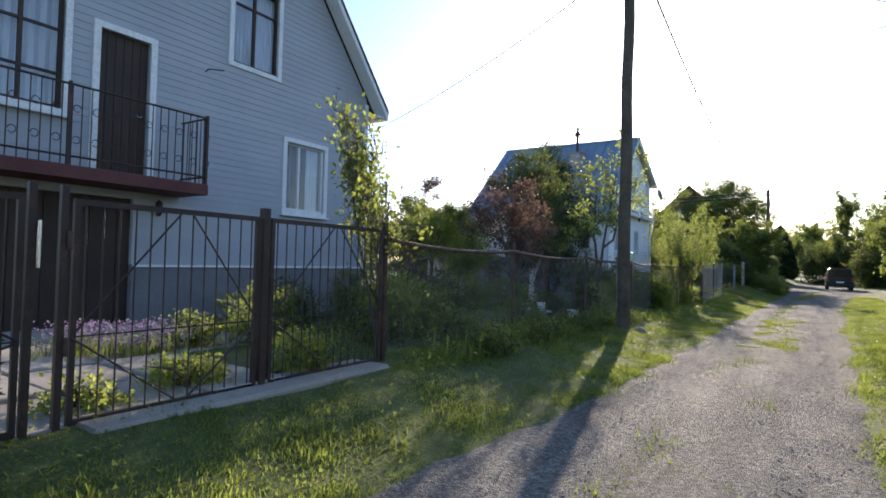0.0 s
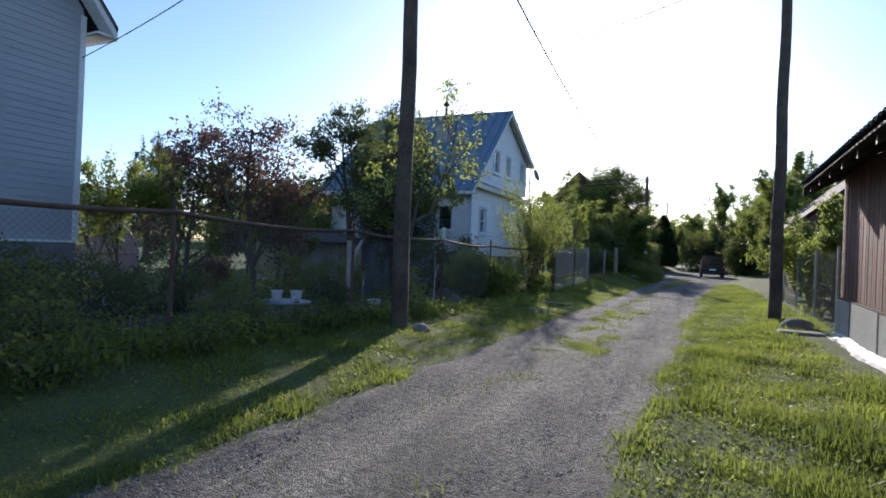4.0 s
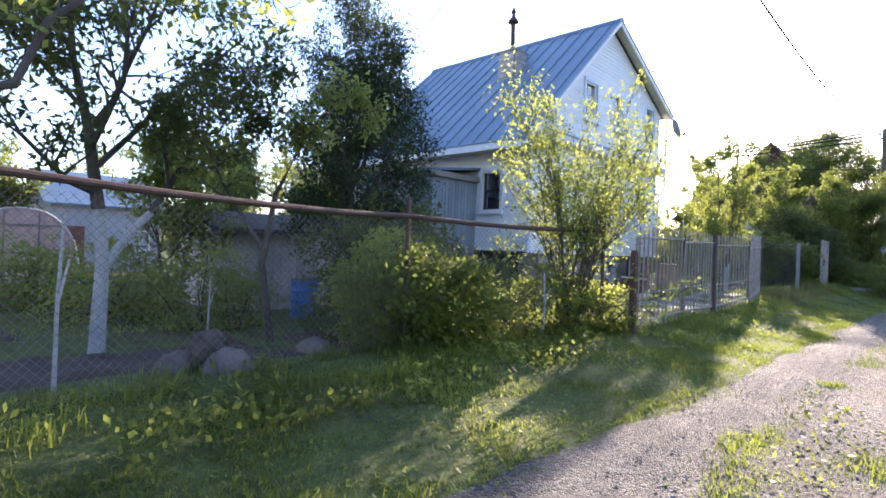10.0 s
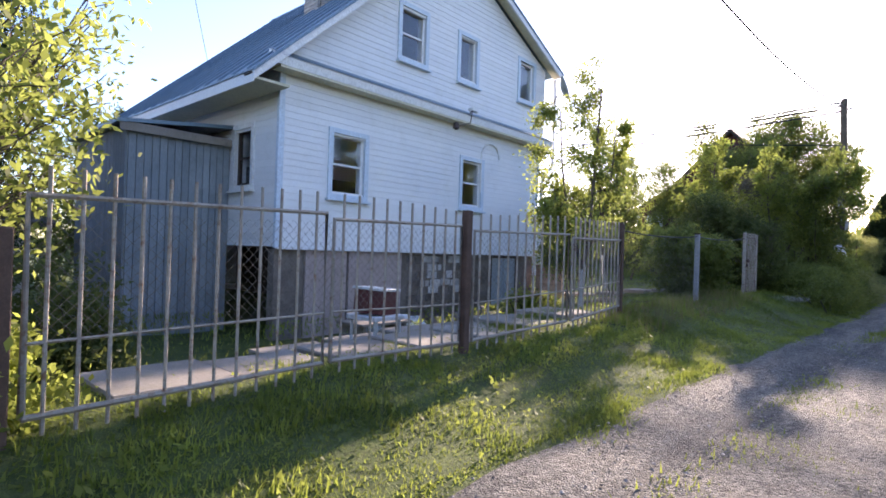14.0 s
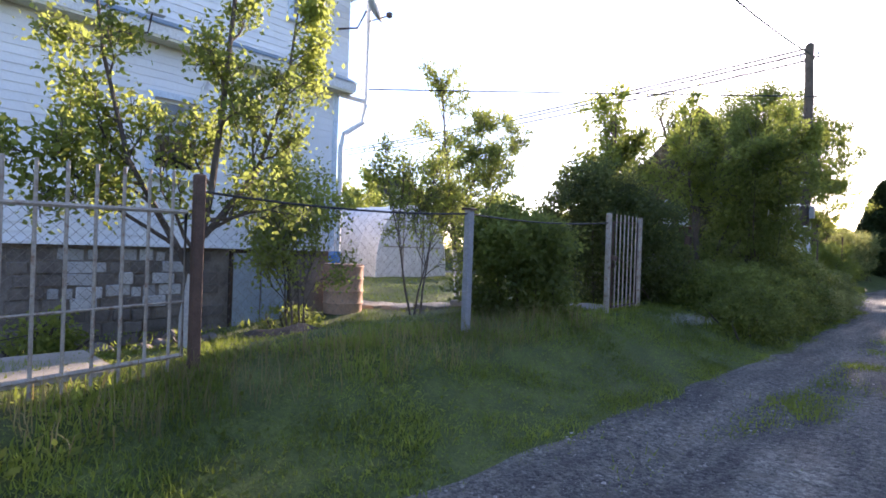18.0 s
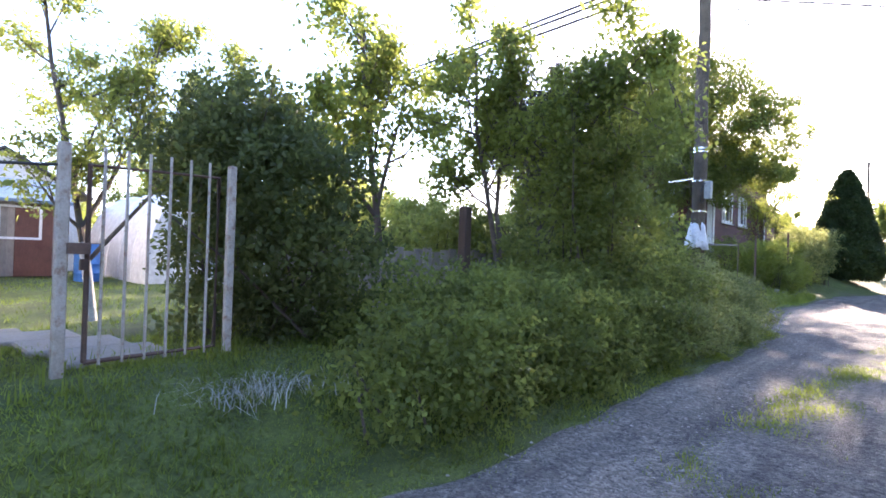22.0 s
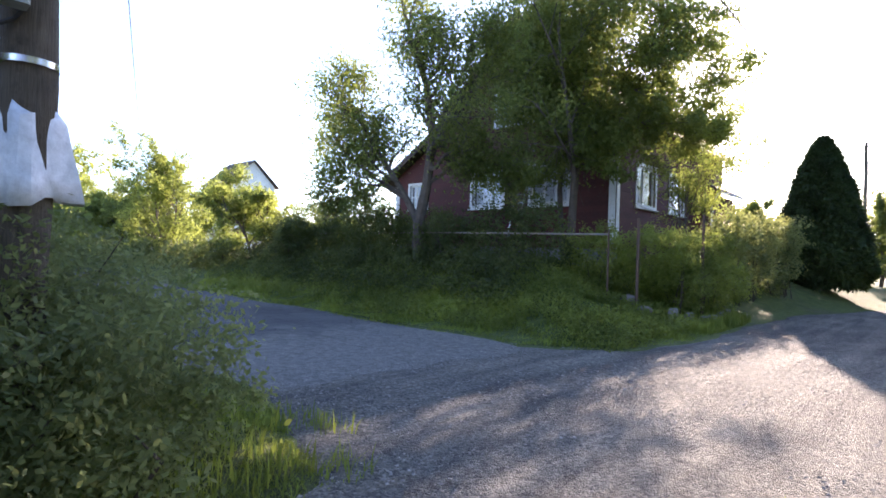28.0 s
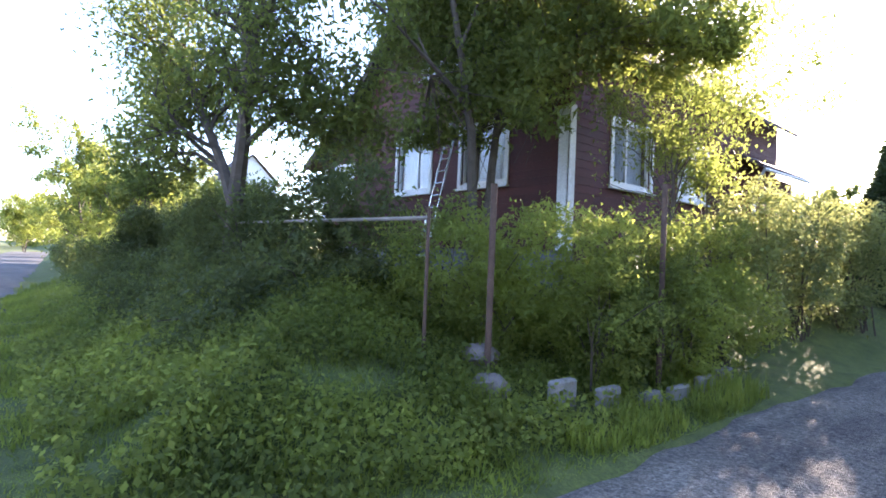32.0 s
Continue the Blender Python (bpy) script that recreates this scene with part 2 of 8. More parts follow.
M["bark_white"] = surface("limewashed_bark", (0.38, 0.38, 0.375), (0.55, 0.54, 0.52), 0.9, big=5, fine=40, bump=0.7, dirt=(0.3, 0.28, 0.25))
M["twig"] = surface("thin_twigs", (0.06, 0.045, 0.035), (0.11, 0.085, 0.065), 0.9, fine=40, bump=0.2)
M["soil"] = surface("dug_soil", (0.055, 0.04, 0.03), (0.1, 0.075, 0.055), 0.95, big=2, fine=25, bump=1.0)
M["leaf_plum"] = foliage("dull_purple_green_leaves", (0.06, 0.055, 0.045), (0.11, 0.1, 0.075), (0.2, 0.19, 0.11), 0.4)
M["concrete_old"] = surface("mossy_old_concrete", (0.17, 0.16, 0.145), (0.26, 0.24, 0.22), 0.95, big=3, fine=45, bump=0.7, dirt=(0.09, 0.1, 0.05), dirt_amount=0.7, vary=0.2)
M["found"] = surface("brown_rubble_masonry", (0.15, 0.125, 0.105), (0.25, 0.215, 0.185), 0.95, big=2.5, fine=30, bump=1.0, dirt=(0.08, 0.07, 0.06), dirt_amount=0.7)
M["door_blue"] = surface("faded_blue_grey_door_paint", (0.27, 0.33, 0.37), (0.36, 0.41, 0.44), 0.7, fine=24, bump=0.2, dirt=(0.2, 0.19, 0.17), dirt_amount=0.6, stretch=(3, 3, 0.5))
M["rubble"] = surface("brown_field_stone", (0.12, 0.1, 0.085), (0.21, 0.18, 0.155), 0.95, big=3, fine=30, bump=0.9, dirt=(0.08, 0.07, 0.06), vary=0.2)
M["porch_board"] = surface("blue_grey_weathered_boards", (0.2, 0.24, 0.27), (0.28, 0.32, 0.35), 0.85, fine=22, bump=0.4, stretch=(5, 5, 0.4), dirt=(0.15, 0.15, 0.14), vary=0.12)
M["glass"] = pane_glass("window_glass")
M["car_glass"] = surface("tinted_glass", (0.01, 0.012, 0.014), (0.014, 0.016, 0.018), 0.08, bump=0.0, spec=0.6)
M["leaf_spring"] = foliage("spring_leaves", (0.075, 0.108, 0.024), (0.14, 0.17, 0.042), (0.39, 0.47, 0.09), 0.55)
M["leaf_yellow"] = foliage("yellow_green_leaves", (0.08, 0.122, 0.026), (0.15, 0.18, 0.045), (0.43, 0.51, 0.11), 0.55)
M["leaf_mid"] = foliage("green_leaves", (0.06, 0.09, 0.026), (0.11, 0.14, 0.042), (0.32, 0.39, 0.08), 0.5)
M["leaf_dark"] = foliage("dark_leaves", (0.042, 0.064, 0.026), (0.08, 0.102, 0.038), (0.2, 0.25, 0.065), 0.45)
M["leaf_red"] = foliage("purple_red_leaves", (0.075, 0.046, 0.042), (0.13, 0.083, 0.07), (0.27, 0.155, 0.125), 0.45)
M["needle"] = foliage("conifer_needles", (0.02, 0.042, 0.018), (0.045, 0.07, 0.024), (0.07, 0.11, 0.03), 0.3)
M["leaf_silver"] = foliage("grey_green_leaves", (0.1, 0.14, 0.05), (0.19, 0.22, 0.09), (0.36, 0.4, 0.14), 0.5)
M["blade"] = foliage("grass_blades", (0.042, 0.078, 0.014), (0.125, 0.165, 0.036), (0.4, 0.5, 0.075), 0.5)
M["blade_dry"] = foliage("dry_grass_blades", (0.2, 0.17, 0.08), (0.3, 0.25, 0.12), (0.35, 0.28, 0.12), 0.4)
M["petal"] = foliage("lilac_flowers", (0.16, 0.12, 0.28), (0.25, 0.2, 0.38), (0.3, 0.22, 0.42), 0.4)
M["petal_pink"] = foliage("pink_flowers", (0.4, 0.05, 0.16), (0.5, 0.1, 0.22), (0.5, 0.1, 0.2), 0.4)


# ---- geometry helpers ----
class Shape:
    """Gathers vertices and faces of one mesh."""

    def __init__(self):
        self.v, self.f, self.smooth = [], [], False

    def add(self, verts, faces):
        k = len(self.v)
        self.v += [tuple(p) for p in verts]
        self.f += [tuple(i + k for i in q) for q in faces]
        return self

    def box(self, x0, x1, y0, y1, z0, z1):
        v = [(x, y, z) for z in (z0, z1) for y in (y0, y1) for x in (x0, x1)]
        return self.add(v, [(0, 2, 3, 1), (4, 5, 7, 6), (0, 1, 5, 4), (2, 6, 7, 3), (0, 4, 6, 2), (1, 3, 7, 5)])

    def slab(self, x0, x1, y0, y1, z0, z1, c=0.01):
        """A box with chamfered upright and upper edges."""
        ring = lambda d: [(x0 + d, y0), (x1 - d, y0), (x1, y0 + d), (x1, y1 - d), (x1 - d, y1), (x0 + d, y1), (x0, y1 - d), (x0, y0 + d)]
        outer = ring(c)
        inner = [(min(max(x, x0 + c), x1 - c), min(max(y, y0 + c), y1 - c)) for x, y in outer]
        v = [(x, y, z0) for x, y in outer] + [(x, y, z1 - c) for x, y in outer] + [(x, y, z1) for x, y in inner]
        f = [tuple(range(7, -1, -1)), tuple(range(16, 24))]
        for k in (0, 8):
            f += [(k + i, k + (i + 1) % 8, k + 8 + (i + 1) % 8, k + 8 + i) for i in range(8)]
        return self.add(v, f)

    def prism(self, outline, axis, a, b):
        """An outline of (u, w) pairs drawn out along an axis from a to b."""
        n = len(outline)
        put = {"x": lambda u, w, d: (d, u, w), "y": lambda u, w, d: (u, d, w), "z": lambda u, w, d: (u, w, d)}[axis]
        v = [put(u, w, a) for u, w in outline] + [put(u, w, b) for u, w in outline]
        f = [tuple(range(n - 1, -1, -1)), tuple(range(n, 2 * n))] + [(i, (i + 1) % n, n + (i + 1) % n, n + i) for i in range(n)]
        return self.add(v, f)

    def tube(self, pts, radii, sides=6, caps=True):
        """A tube along points; radii: one for all or one each."""
        pts = [Vector(p) for p in pts]
        if isinstance(radii, (int, float)):
            radii = [radii] * len(pts)
        v, f = [], []
        for i, p in enumerate(pts):
            d = (pts[min(i + 1, len(pts) - 1)] - pts[max(i - 1, 0)]).normalized()
            a = d.cross(Vector((0, 0, 1)) if abs(d.z) < 0.9 else Vector((1, 0, 0))).normalized()
            b = d.cross(a)
            for s in range(sides):
                t = 2 * math.pi * s / sides
                v.append(p + (a * math.cos(t) + b * math.sin(t)) * radii[i])
        for i in range(len(pts) - 1):
            for s in range(sides):
                q, r = i * sides + s, i * sides + (s + 1) % sides
                f.append((q, r, r + sides, q + sides))
        if caps:
            f += [tuple(range(sides - 1, -1, -1)), tuple(range((len(pts) - 1) * sides, len(pts) * sides))]
        self.smooth = self.smooth or sides > 5
        return self.add(v, f)

    def lathe(self, cx, cy, profile, sides=24, cap=True):
        """Profile of (radius, z) turned about an upright axis."""
        v, f = [], []
        for r, z in profile:
            v += [(cx + r * math.cos(2 * math.pi * s / sides), cy + r * math.sin(2 * math.pi * s / sides), z) for s in range(sides)]
        for i in range(len(profile) - 1):
            for s in range(sides):
                q, r = i * sides + s, i * sides + (s + 1) % sides
                f.append((q, r, r + sides, q + sides))
        if cap:
            f += [tuple(range(sides - 1, -1, -1)), tuple(range((len(profile) - 1) * sides, len(profile) * sides))]
        self.smooth = True
        return self.add(v, f)

    def rock(self, c, r, seed, squash=0.75, rough=0.22):
        bm = bmesh.new()
        bmesh.ops.create_icosphere(bm, subdivisions=3, radius=1)
        for q in bm.verts:
            k = 1 + rough * noise.noise(q.co * 1.7 + Vector((seed * 3.1, seed, 0))) + rough * 0.4 * noise.noise(q.co * 4.5 + Vector((seed, 0, 7)))
            q.co = Vector((q.co.x * r * k, q.co.y * r * 0.85 * k, q.co.z * r * squash * k)) + Vector(c)
        self.add([q.co for q in bm.verts], [tuple(q.index for q in p.verts) for p in bm.faces])
        bm.free()
        self.smooth = True
        return self

    def mesh(self, name, material):
        me = bpy.data.meshes.new(name)
        me.from_pydata(self.v, [], self.f)
        me.materials.append(material)
        if self.smooth:
            me.shade_smooth()
            me.set_sharp_from_angle(angle=radians(40))
        me.update()
        return me


def thing(name, at, label, category, group="", kind=""):
    ob = new(name)
    ob.location = at
    ob.empty_display_size = 0.2
    return tagged(ob, label, category, group, kind)


def attach(ob, parent, label=""):
    ob.parent = parent
    ob.matrix_parent_inverse = Matrix.Translation(-parent.location)
    if label:
        ob["label"] = label
    return ob


def part(name, shape, material, parent, label=""):
    me = shape if isinstance(shape, bpy.types.Mesh) else shape.mesh(name, material)
    return attach(new(name, me), parent, label)


def placed(name, me, parent, at, label=""):
    """A part on shared mesh data, moved to its place."""
    ob = attach(new(name, me), parent, label)
    ob.location = at
    return ob


def solid(name, shape, material, label, category, group="", kind=""):
    return tagged(new(name, shape.mesh(name, material)), label, category, group, kind)


def quads(name, corners, material):
    """A mesh of loose quads or blades from an array (n, k, 3)."""
    n, k = corners.shape[:2]
    me = bpy.data.meshes.new(name)
    me.vertices.add(n * k)
    me.vertices.foreach_set("co", corners.reshape(-1).astype(np.float32))
    me.loops.add(n * k)
    me.loops.foreach_set("vertex_index", np.arange(n * k, dtype=np.int32))
    me.polygons.add(n)
    me.polygons.foreach_set("loop_start", np.arange(0, n * k, k, dtype=np.int32))
    me.materials.append(material)
    me.update(calc_edges=True)
    return me


def leaves(name, at, size, material, rng, up=0.25, long=1.7, simple=False):
    """Leaves as pointed quads at the given places, turned every way."""
    n = len(at)
    d = rng.normal(size=(n, 3))
    d[:, 2] -= 0.3
    d /= np.linalg.norm(d, axis=1)[:, None]
    nn = rng.normal(size=(n, 3))
    nn[:, 2] += up * 3
    s = np.cross(d, nn)
    s /= np.linalg.norm(s, axis=1)[:, None] + 1e-9
    ln = (size * rng.uniform(0.65, 1.35, n))[:, None]
    w = ln / long
    if simple:
        return quads(name, np.stack([at - s * w * 0.45, at + s * w * 0.45, at + d * ln], 1), material)
    c = np.stack([at, at + d * ln * 0.45 + s * w * 0.5, at + d * ln, at + d * ln * 0.45 - s * w * 0.5], 1)
    return quads(name, c, material)


def smooth01(x):
    x = np.clip(x, 0, 1)
    return x * x * (3 - 2 * x)


# ---- the land ----
LEFT_Y = [-14, 2, 6, 11, 16, 20, 25, 31, 36, 44.6, 45.3, 46.0, 50.3, 51.2, 53, 57, 61, 66, 75, 110]
LEFT_X = [-2.8, -2.3, -1.95, -1.75, -1.72, -1.5, -1.42, -1.25, -1.0, -0.98, -1.5, -3.5, -3.5, -2.3, -1.95, -2.0, -1.9, -0.4, 0.6, 4.0]
RIGHT_Y = [-14, 5, 10, 16, 25, 35, 44, 52, 60, 75, 110]
RIGHT_X = [0.2, 0.55, 0.75, 0.95, 1.35, 2.1, 3.0, 4.2, 3.4, 4.0, 8.0]
BERM_Y = [-14, 3, 9, 12, 16, 20, 24.7, 28.6, 31.3, 36, 43.5, 46]
BERM_Z = [0.25, 0.25, 0.22, 0.12, 0.12, 0.12, 0.18, 0.33, 0.39, 0.42, 0.4, 0.0]
DROP_Y, DROP_Z = [10.5, 14, 20, 24, 28.5, 30.5, 32.5, 36], [0.0, 0.3, 0.45, 0.55, 0.65, 0.55, 0.35, 0.15]
NEAR_X, NEAR_Y = [-90, -12.4, -3.4], [52.8, 47.2, 45.9]
FAR_X, FAR_Y = [-90, -17, -3.4], [56.9, 50.9, 50.4]


def left_edge(y):
    return np.interp(y, LEFT_Y, LEFT_X)


def right_edge(y):
    return np.interp(y, RIGHT_Y, RIGHT_X)


def land(x, y):
    """Height of the ground at x, y (arrays or numbers)."""
    x, y = np.asarray(x, float), np.asarray(y, float)
    le, re = left_edge(y), right_edge(y)
    out_l = np.maximum(le - x, 0)
    z = np.interp(y, BERM_Y, BERM_Z) * smooth01(out_l / 1.7)
    z = z - np.interp(y, DROP_Y, DROP_Z) * smooth01((-3.7 - x) / 3.0)
    near, far = np.interp(x, NEAR_X, NEAR_Y), np.interp(x, FAR_X, FAR_Y)
    bank = np.minimum(np.where(x < 0, le - x, 0), y - far)
    z = np.where(y > far, 1.05 * smooth01(np.maximum(bank, 0) / 3.6) * smooth01((95 - y) / 30), z)
    z = z + 0.16 * smooth01((x - re) / 2.5) + 0.02
    crown = np.minimum(x - le, re - x)
    on_lane = smooth01(crown / 0.3)
    cross = np.minimum(y - near, far - y)
    on_cross = smooth01(cross / 0.3) * (x < -3.0)
    z = z + 0.035 * np.sin(x * 1.9 + 0.7 * y) * np.sin(y * 1.3) * smooth01((np.maximum(-crown, 0)) / 1.0)
    k = np.maximum(on_lane, on_cross)
    return z * (1 - k) - 0.06 * k


def sheet(xs, ys, height):
    gx, gy = np.meshgrid(xs, ys)
    gz = height(gx, gy)
    nx, ny = len(xs), len(ys)
    v = np.stack([gx, gy, gz], -1).reshape(-1, 3)
    i = (np.arange(ny - 1)[:, None] * nx + np.arange(nx - 1)[None, :]).reshape(-1)
    f = np.stack([i, i + 1, i + nx + 1, i + nx], 1)
    return v, f


def fast_mesh(name, v, f, material):
    me = bpy.data.meshes.new(name)
    me.vertices.add(len(v))
    me.vertices.foreach_set("co", v.reshape(-1).astype(np.float32))
    me.loops.add(f.size)
    me.loops.foreach_set("vertex_index", f.reshape(-1).astype(np.int32))
    me.polygons.add(len(f))
    me.polygons.foreach_set("loop_start", np.arange(0, f.size, f.shape[1], dtype=np.int32))
    me.materials.append(material)
    me.update(calc_edges=True)
    me.shade_smooth()
    return me


def ground_material():
    m, n, l, p = nodes_of("turf_and_soil")
    big = noise_node(n, l, 0.5, 5, 0.6)
    mid = noise_node(n, l, 3.5, 6, 0.65)
    fine = noise_node(n, l, 40, 5, 0.7)
    col = ramp_node(n, l, mid.outputs[0], (0.05, 0.075, 0.013), (0.1, 0.132, 0.024), 0.35, 0.65).outputs[0]
    soil = ramp_node(n, l, big.outputs[0], (0, 0, 0), (0.55, 0.55, 0.55), 0.55, 0.72).outputs[0]
    col = mix_color(n, l, soil, col, (0.085, 0.07, 0.042))
    sh = ramp_node(n, l, fine.outputs[0], (0.45, 0.45, 0.45), (1.4, 1.4, 1.3), 0.32, 0.7).outputs[0]
    col = mix_color(n, l, 1.0, col, sh, "MULTIPLY")
    l.new(col, p.inputs["Base Color"])
    p.inputs["Roughness"].default_value = 0.95
    b = n.new("ShaderNodeBump")
    b.inputs["Strength"].default_value, b.inputs["Distance"].default_value = 0.8, 0.03
    l.new(fine.outputs[0], b.inputs["Height"])
    l.new(b.outputs[0], p.inputs["Normal"])
    return m


def gravel_material():
    m, n, l, p = nodes_of("crushed_stone_lane")
    geo = n.new("ShaderNodeNewGeometry")
    st = n.new("ShaderNodeTexVoronoi")
    st.inputs["Scale"].default_value = 60
    l.new(geo.outputs["Position"], st.inputs["Vector"])
    st2 = n.new("ShaderNodeTexVoronoi")
    st2.inputs["Scale"].default_value = 95
    l.new(geo.outputs["Position"], st2.inputs["Vector"])
    big = noise_node(n, l, 0.8, 5, 0.6)
    mid = noise_node(n, l, 5, 6, 0.7)
    base = ramp_node(n, l, big.outputs[0], (0.135, 0.132, 0.124), (0.215, 0.208, 0.187), 0.35, 0.68).outputs[0]
    spread = n.new("ShaderNodeSeparateColor")
    l.new(st.outputs["Color"], spread.inputs[0])
    tone = ramp_node(n, l, spread.outputs[0], (0.5, 0.5, 0.52), (1.5, 1.48, 1.44), 0.0, 1.0).outputs[0]
    col = mix_color(n, l, 1.0, base, tone, "MULTIPLY")
    clot = noise_node(n, l, 17, 4, 0.7)
    col = mix_color(n, l, 1.0, col, ramp_node(n, l, clot.outputs[0], (0.6, 0.6, 0.61), (1.3, 1.29, 1.26), 0.36, 0.64).outputs[0], "MULTIPLY")
    dust = ramp_node(n, l, mid.outputs[0], (0, 0, 0), (0.6, 0.6, 0.6), 0.48, 0.66).outputs[0]
    col = mix_color(n, l, dust, col, (0.18, 0.16, 0.134))
    # wheel tracks: long streaks of packed dark grit and swept-up pale stone
    along = n.new("ShaderNodeVectorMath")
    along.operation = "MULTIPLY"
    along.inputs[1].default_value = (1.5, 0.16, 1.0)
    l.new(geo.outputs["Position"], along.inputs[0])
    rut = noise_node(n, l, 1.6, 6, 0.62)
    l.new(along.outputs[0], rut.inputs["Vector"])
    col = mix_color(n, l, 1.0, col, ramp_node(n, l, rut.outputs[0], (0.62, 0.63, 0.66), (1.22, 1.2, 1.16), 0.38, 0.62).outputs[0], "MULTIPLY")
    l.new(col, p.inputs["Base Color"])
    p.inputs["Specular IOR Level"].default_value = 0.25
    p.inputs["Roughness"].default_value = 0.92
    h = n.new("ShaderNodeMath")
    h.operation = "ADD"
    l.new(st.outputs["Distance"], h.inputs[0])
    l.new(st2.outputs["Distance"], h.inputs[1])
    b = n.new("ShaderNodeBump")
    b.inputs["Strength"].default_value, b.inputs["Distance"].default_value = 0.9, 0.02
    b.invert = True
    l.new(h.outputs[0], b.inputs["Height"])
    l.new(b.outputs[0], p.inputs["Normal"])
    return m


def asphalt_material():
    """Old asphalt that wears away into loose stone towards the junction."""
    m, n, l, p = nodes_of("worn_asphalt")
    fine = noise_node(n, l, 70, 6, 0.7)
    mid = noise_node(n, l, 1.6, 7, 0.68)
    big = noise_node(n, l, 0.35, 4, 0.6)
    tar = ramp_node(n, l, big.outputs[0], (0.045, 0.046, 0.049), (0.1, 0.099, 0.098), 0.38, 0.62).outputs[0]
    geo = n.new("ShaderNodeNewGeometry")
    st = n.new("ShaderNodeTexVoronoi")
    st.inputs["Scale"].default_value = 70
    l.new(geo.outputs["Position"], st.inputs["Vector"])
    pick = n.new("ShaderNodeSeparateColor")
    l.new(st.outputs["Color"], pick.inputs[0])
    stone = ramp_node(n, l, fine.outputs[0], (0.12, 0.117, 0.109), (0.215, 0.207, 0.187), 0.35, 0.65).outputs[0]
    stone = mix_color(n, l, 1.0, stone, ramp_node(n, l, pick.outputs[0], (0.62, 0.62, 0.64), (1.36, 1.35, 1.32), 0.0, 1.0).outputs[0], "MULTIPLY")
    clot = noise_node(n, l, 9, 5, 0.7)
    stone = mix_color(n, l, 1.0, stone, ramp_node(n, l, clot.outputs[0], (0.68, 0.68, 0.69), (1.2, 1.2, 1.18), 0.38, 0.62).outputs[0], "MULTIPLY")
    crack = n.new("ShaderNodeTexVoronoi")
    crack.feature = "DISTANCE_TO_EDGE"
    crack.inputs["Scale"].default_value = 1.1
    wob = n.new("ShaderNodeVectorMath")
    wob.operation = "MULTIPLY_ADD"
    warp = noise_node(n, l, 2.5, 4, 0.6)
    l.new(warp.outputs[1], wob.inputs[0])
    wob.inputs[1].default_value = (0.5, 0.5, 0.0)
    l.new(geo.outputs["Position"], wob.inputs[2])
    l.new(wob.outputs[0], crack.inputs["Vector"])
    seam = ramp_node(n, l, crack.outputs["Distance"], (0.45, 0.45, 0.46), (1, 1, 1), 0.004, 0.02).outputs[0]
    tar = mix_color(n, l, 1.0, tar, seam, "MULTIPLY")
    sep = n.new("ShaderNodeSeparateXYZ")
    l.new(geo.outputs["Position"], sep.inputs[0])
    worn = n.new("ShaderNodeMapRange")
    worn.inputs[1].default_value, worn.inputs[2].default_value = -8.0, -2.6
    l.new(sep.outputs[0], worn.inputs[0])
    add = n.new("ShaderNodeMath")
    add.operation = "ADD"
    l.new(worn.outputs[0], add.inputs[0])
    l.new(mid.outputs[0], add.inputs[1])
    fac = ramp_node(n, l, add.outputs[0], (0, 0, 0), (1, 1, 1), 0.68, 0.95).outputs[0]
    grit = ramp_node(n, l, fine.outputs[0], (0.7, 0.7, 0.7), (1.25, 1.25, 1.25), 0.3, 0.7).outputs[0]
    col = mix_color(n, l, fac, mix_color(n, l, 1.0, tar, grit, "MULTIPLY"), stone)
    l.new(col, p.inputs["Base Color"])
    p.inputs["Roughness"].default_value = 0.85
    b = n.new("ShaderNodeBump")
    b.inputs["Strength"].default_value, b.inputs["Distance"].default_value = 0.9, 0.022
    l.new(fine.outputs[0], b.inputs["Height"])
    l.new(b.outputs[0], p.inputs["Normal"])
    return m


M["ground"] = ground_material()
M["gravel"] = gravel_material()
M["asphalt"] = asphalt_material()

xs = np.concatenate([np.array([-2500, -900, -400, -200, -130]), np.arange(-95, -26, 3.0), np.arange(-26, -6, 0.6), np.arange(-6, 5, 0.15), np.arange(5, 30, 1.2), np.array([34, 45, 70, 130, 400, 1000, 2500])])
ys = np.concatenate([np.array([-2500, -900, -300, -100, -50, -30]), np.arange(-22, -2, 1.5), np.arange(-2, 62, 0.25), np.arange(62, 120, 2.0), np.array([130, 180, 300, 700, 1500, 2500])])
gv, gf = sheet(xs, ys, land)
ground = tagged(new("ground", fast_mesh("ground", gv, gf, M["ground"])), "rough grass turf with patches of bare soil beside the lane", "ground", kind="structure")


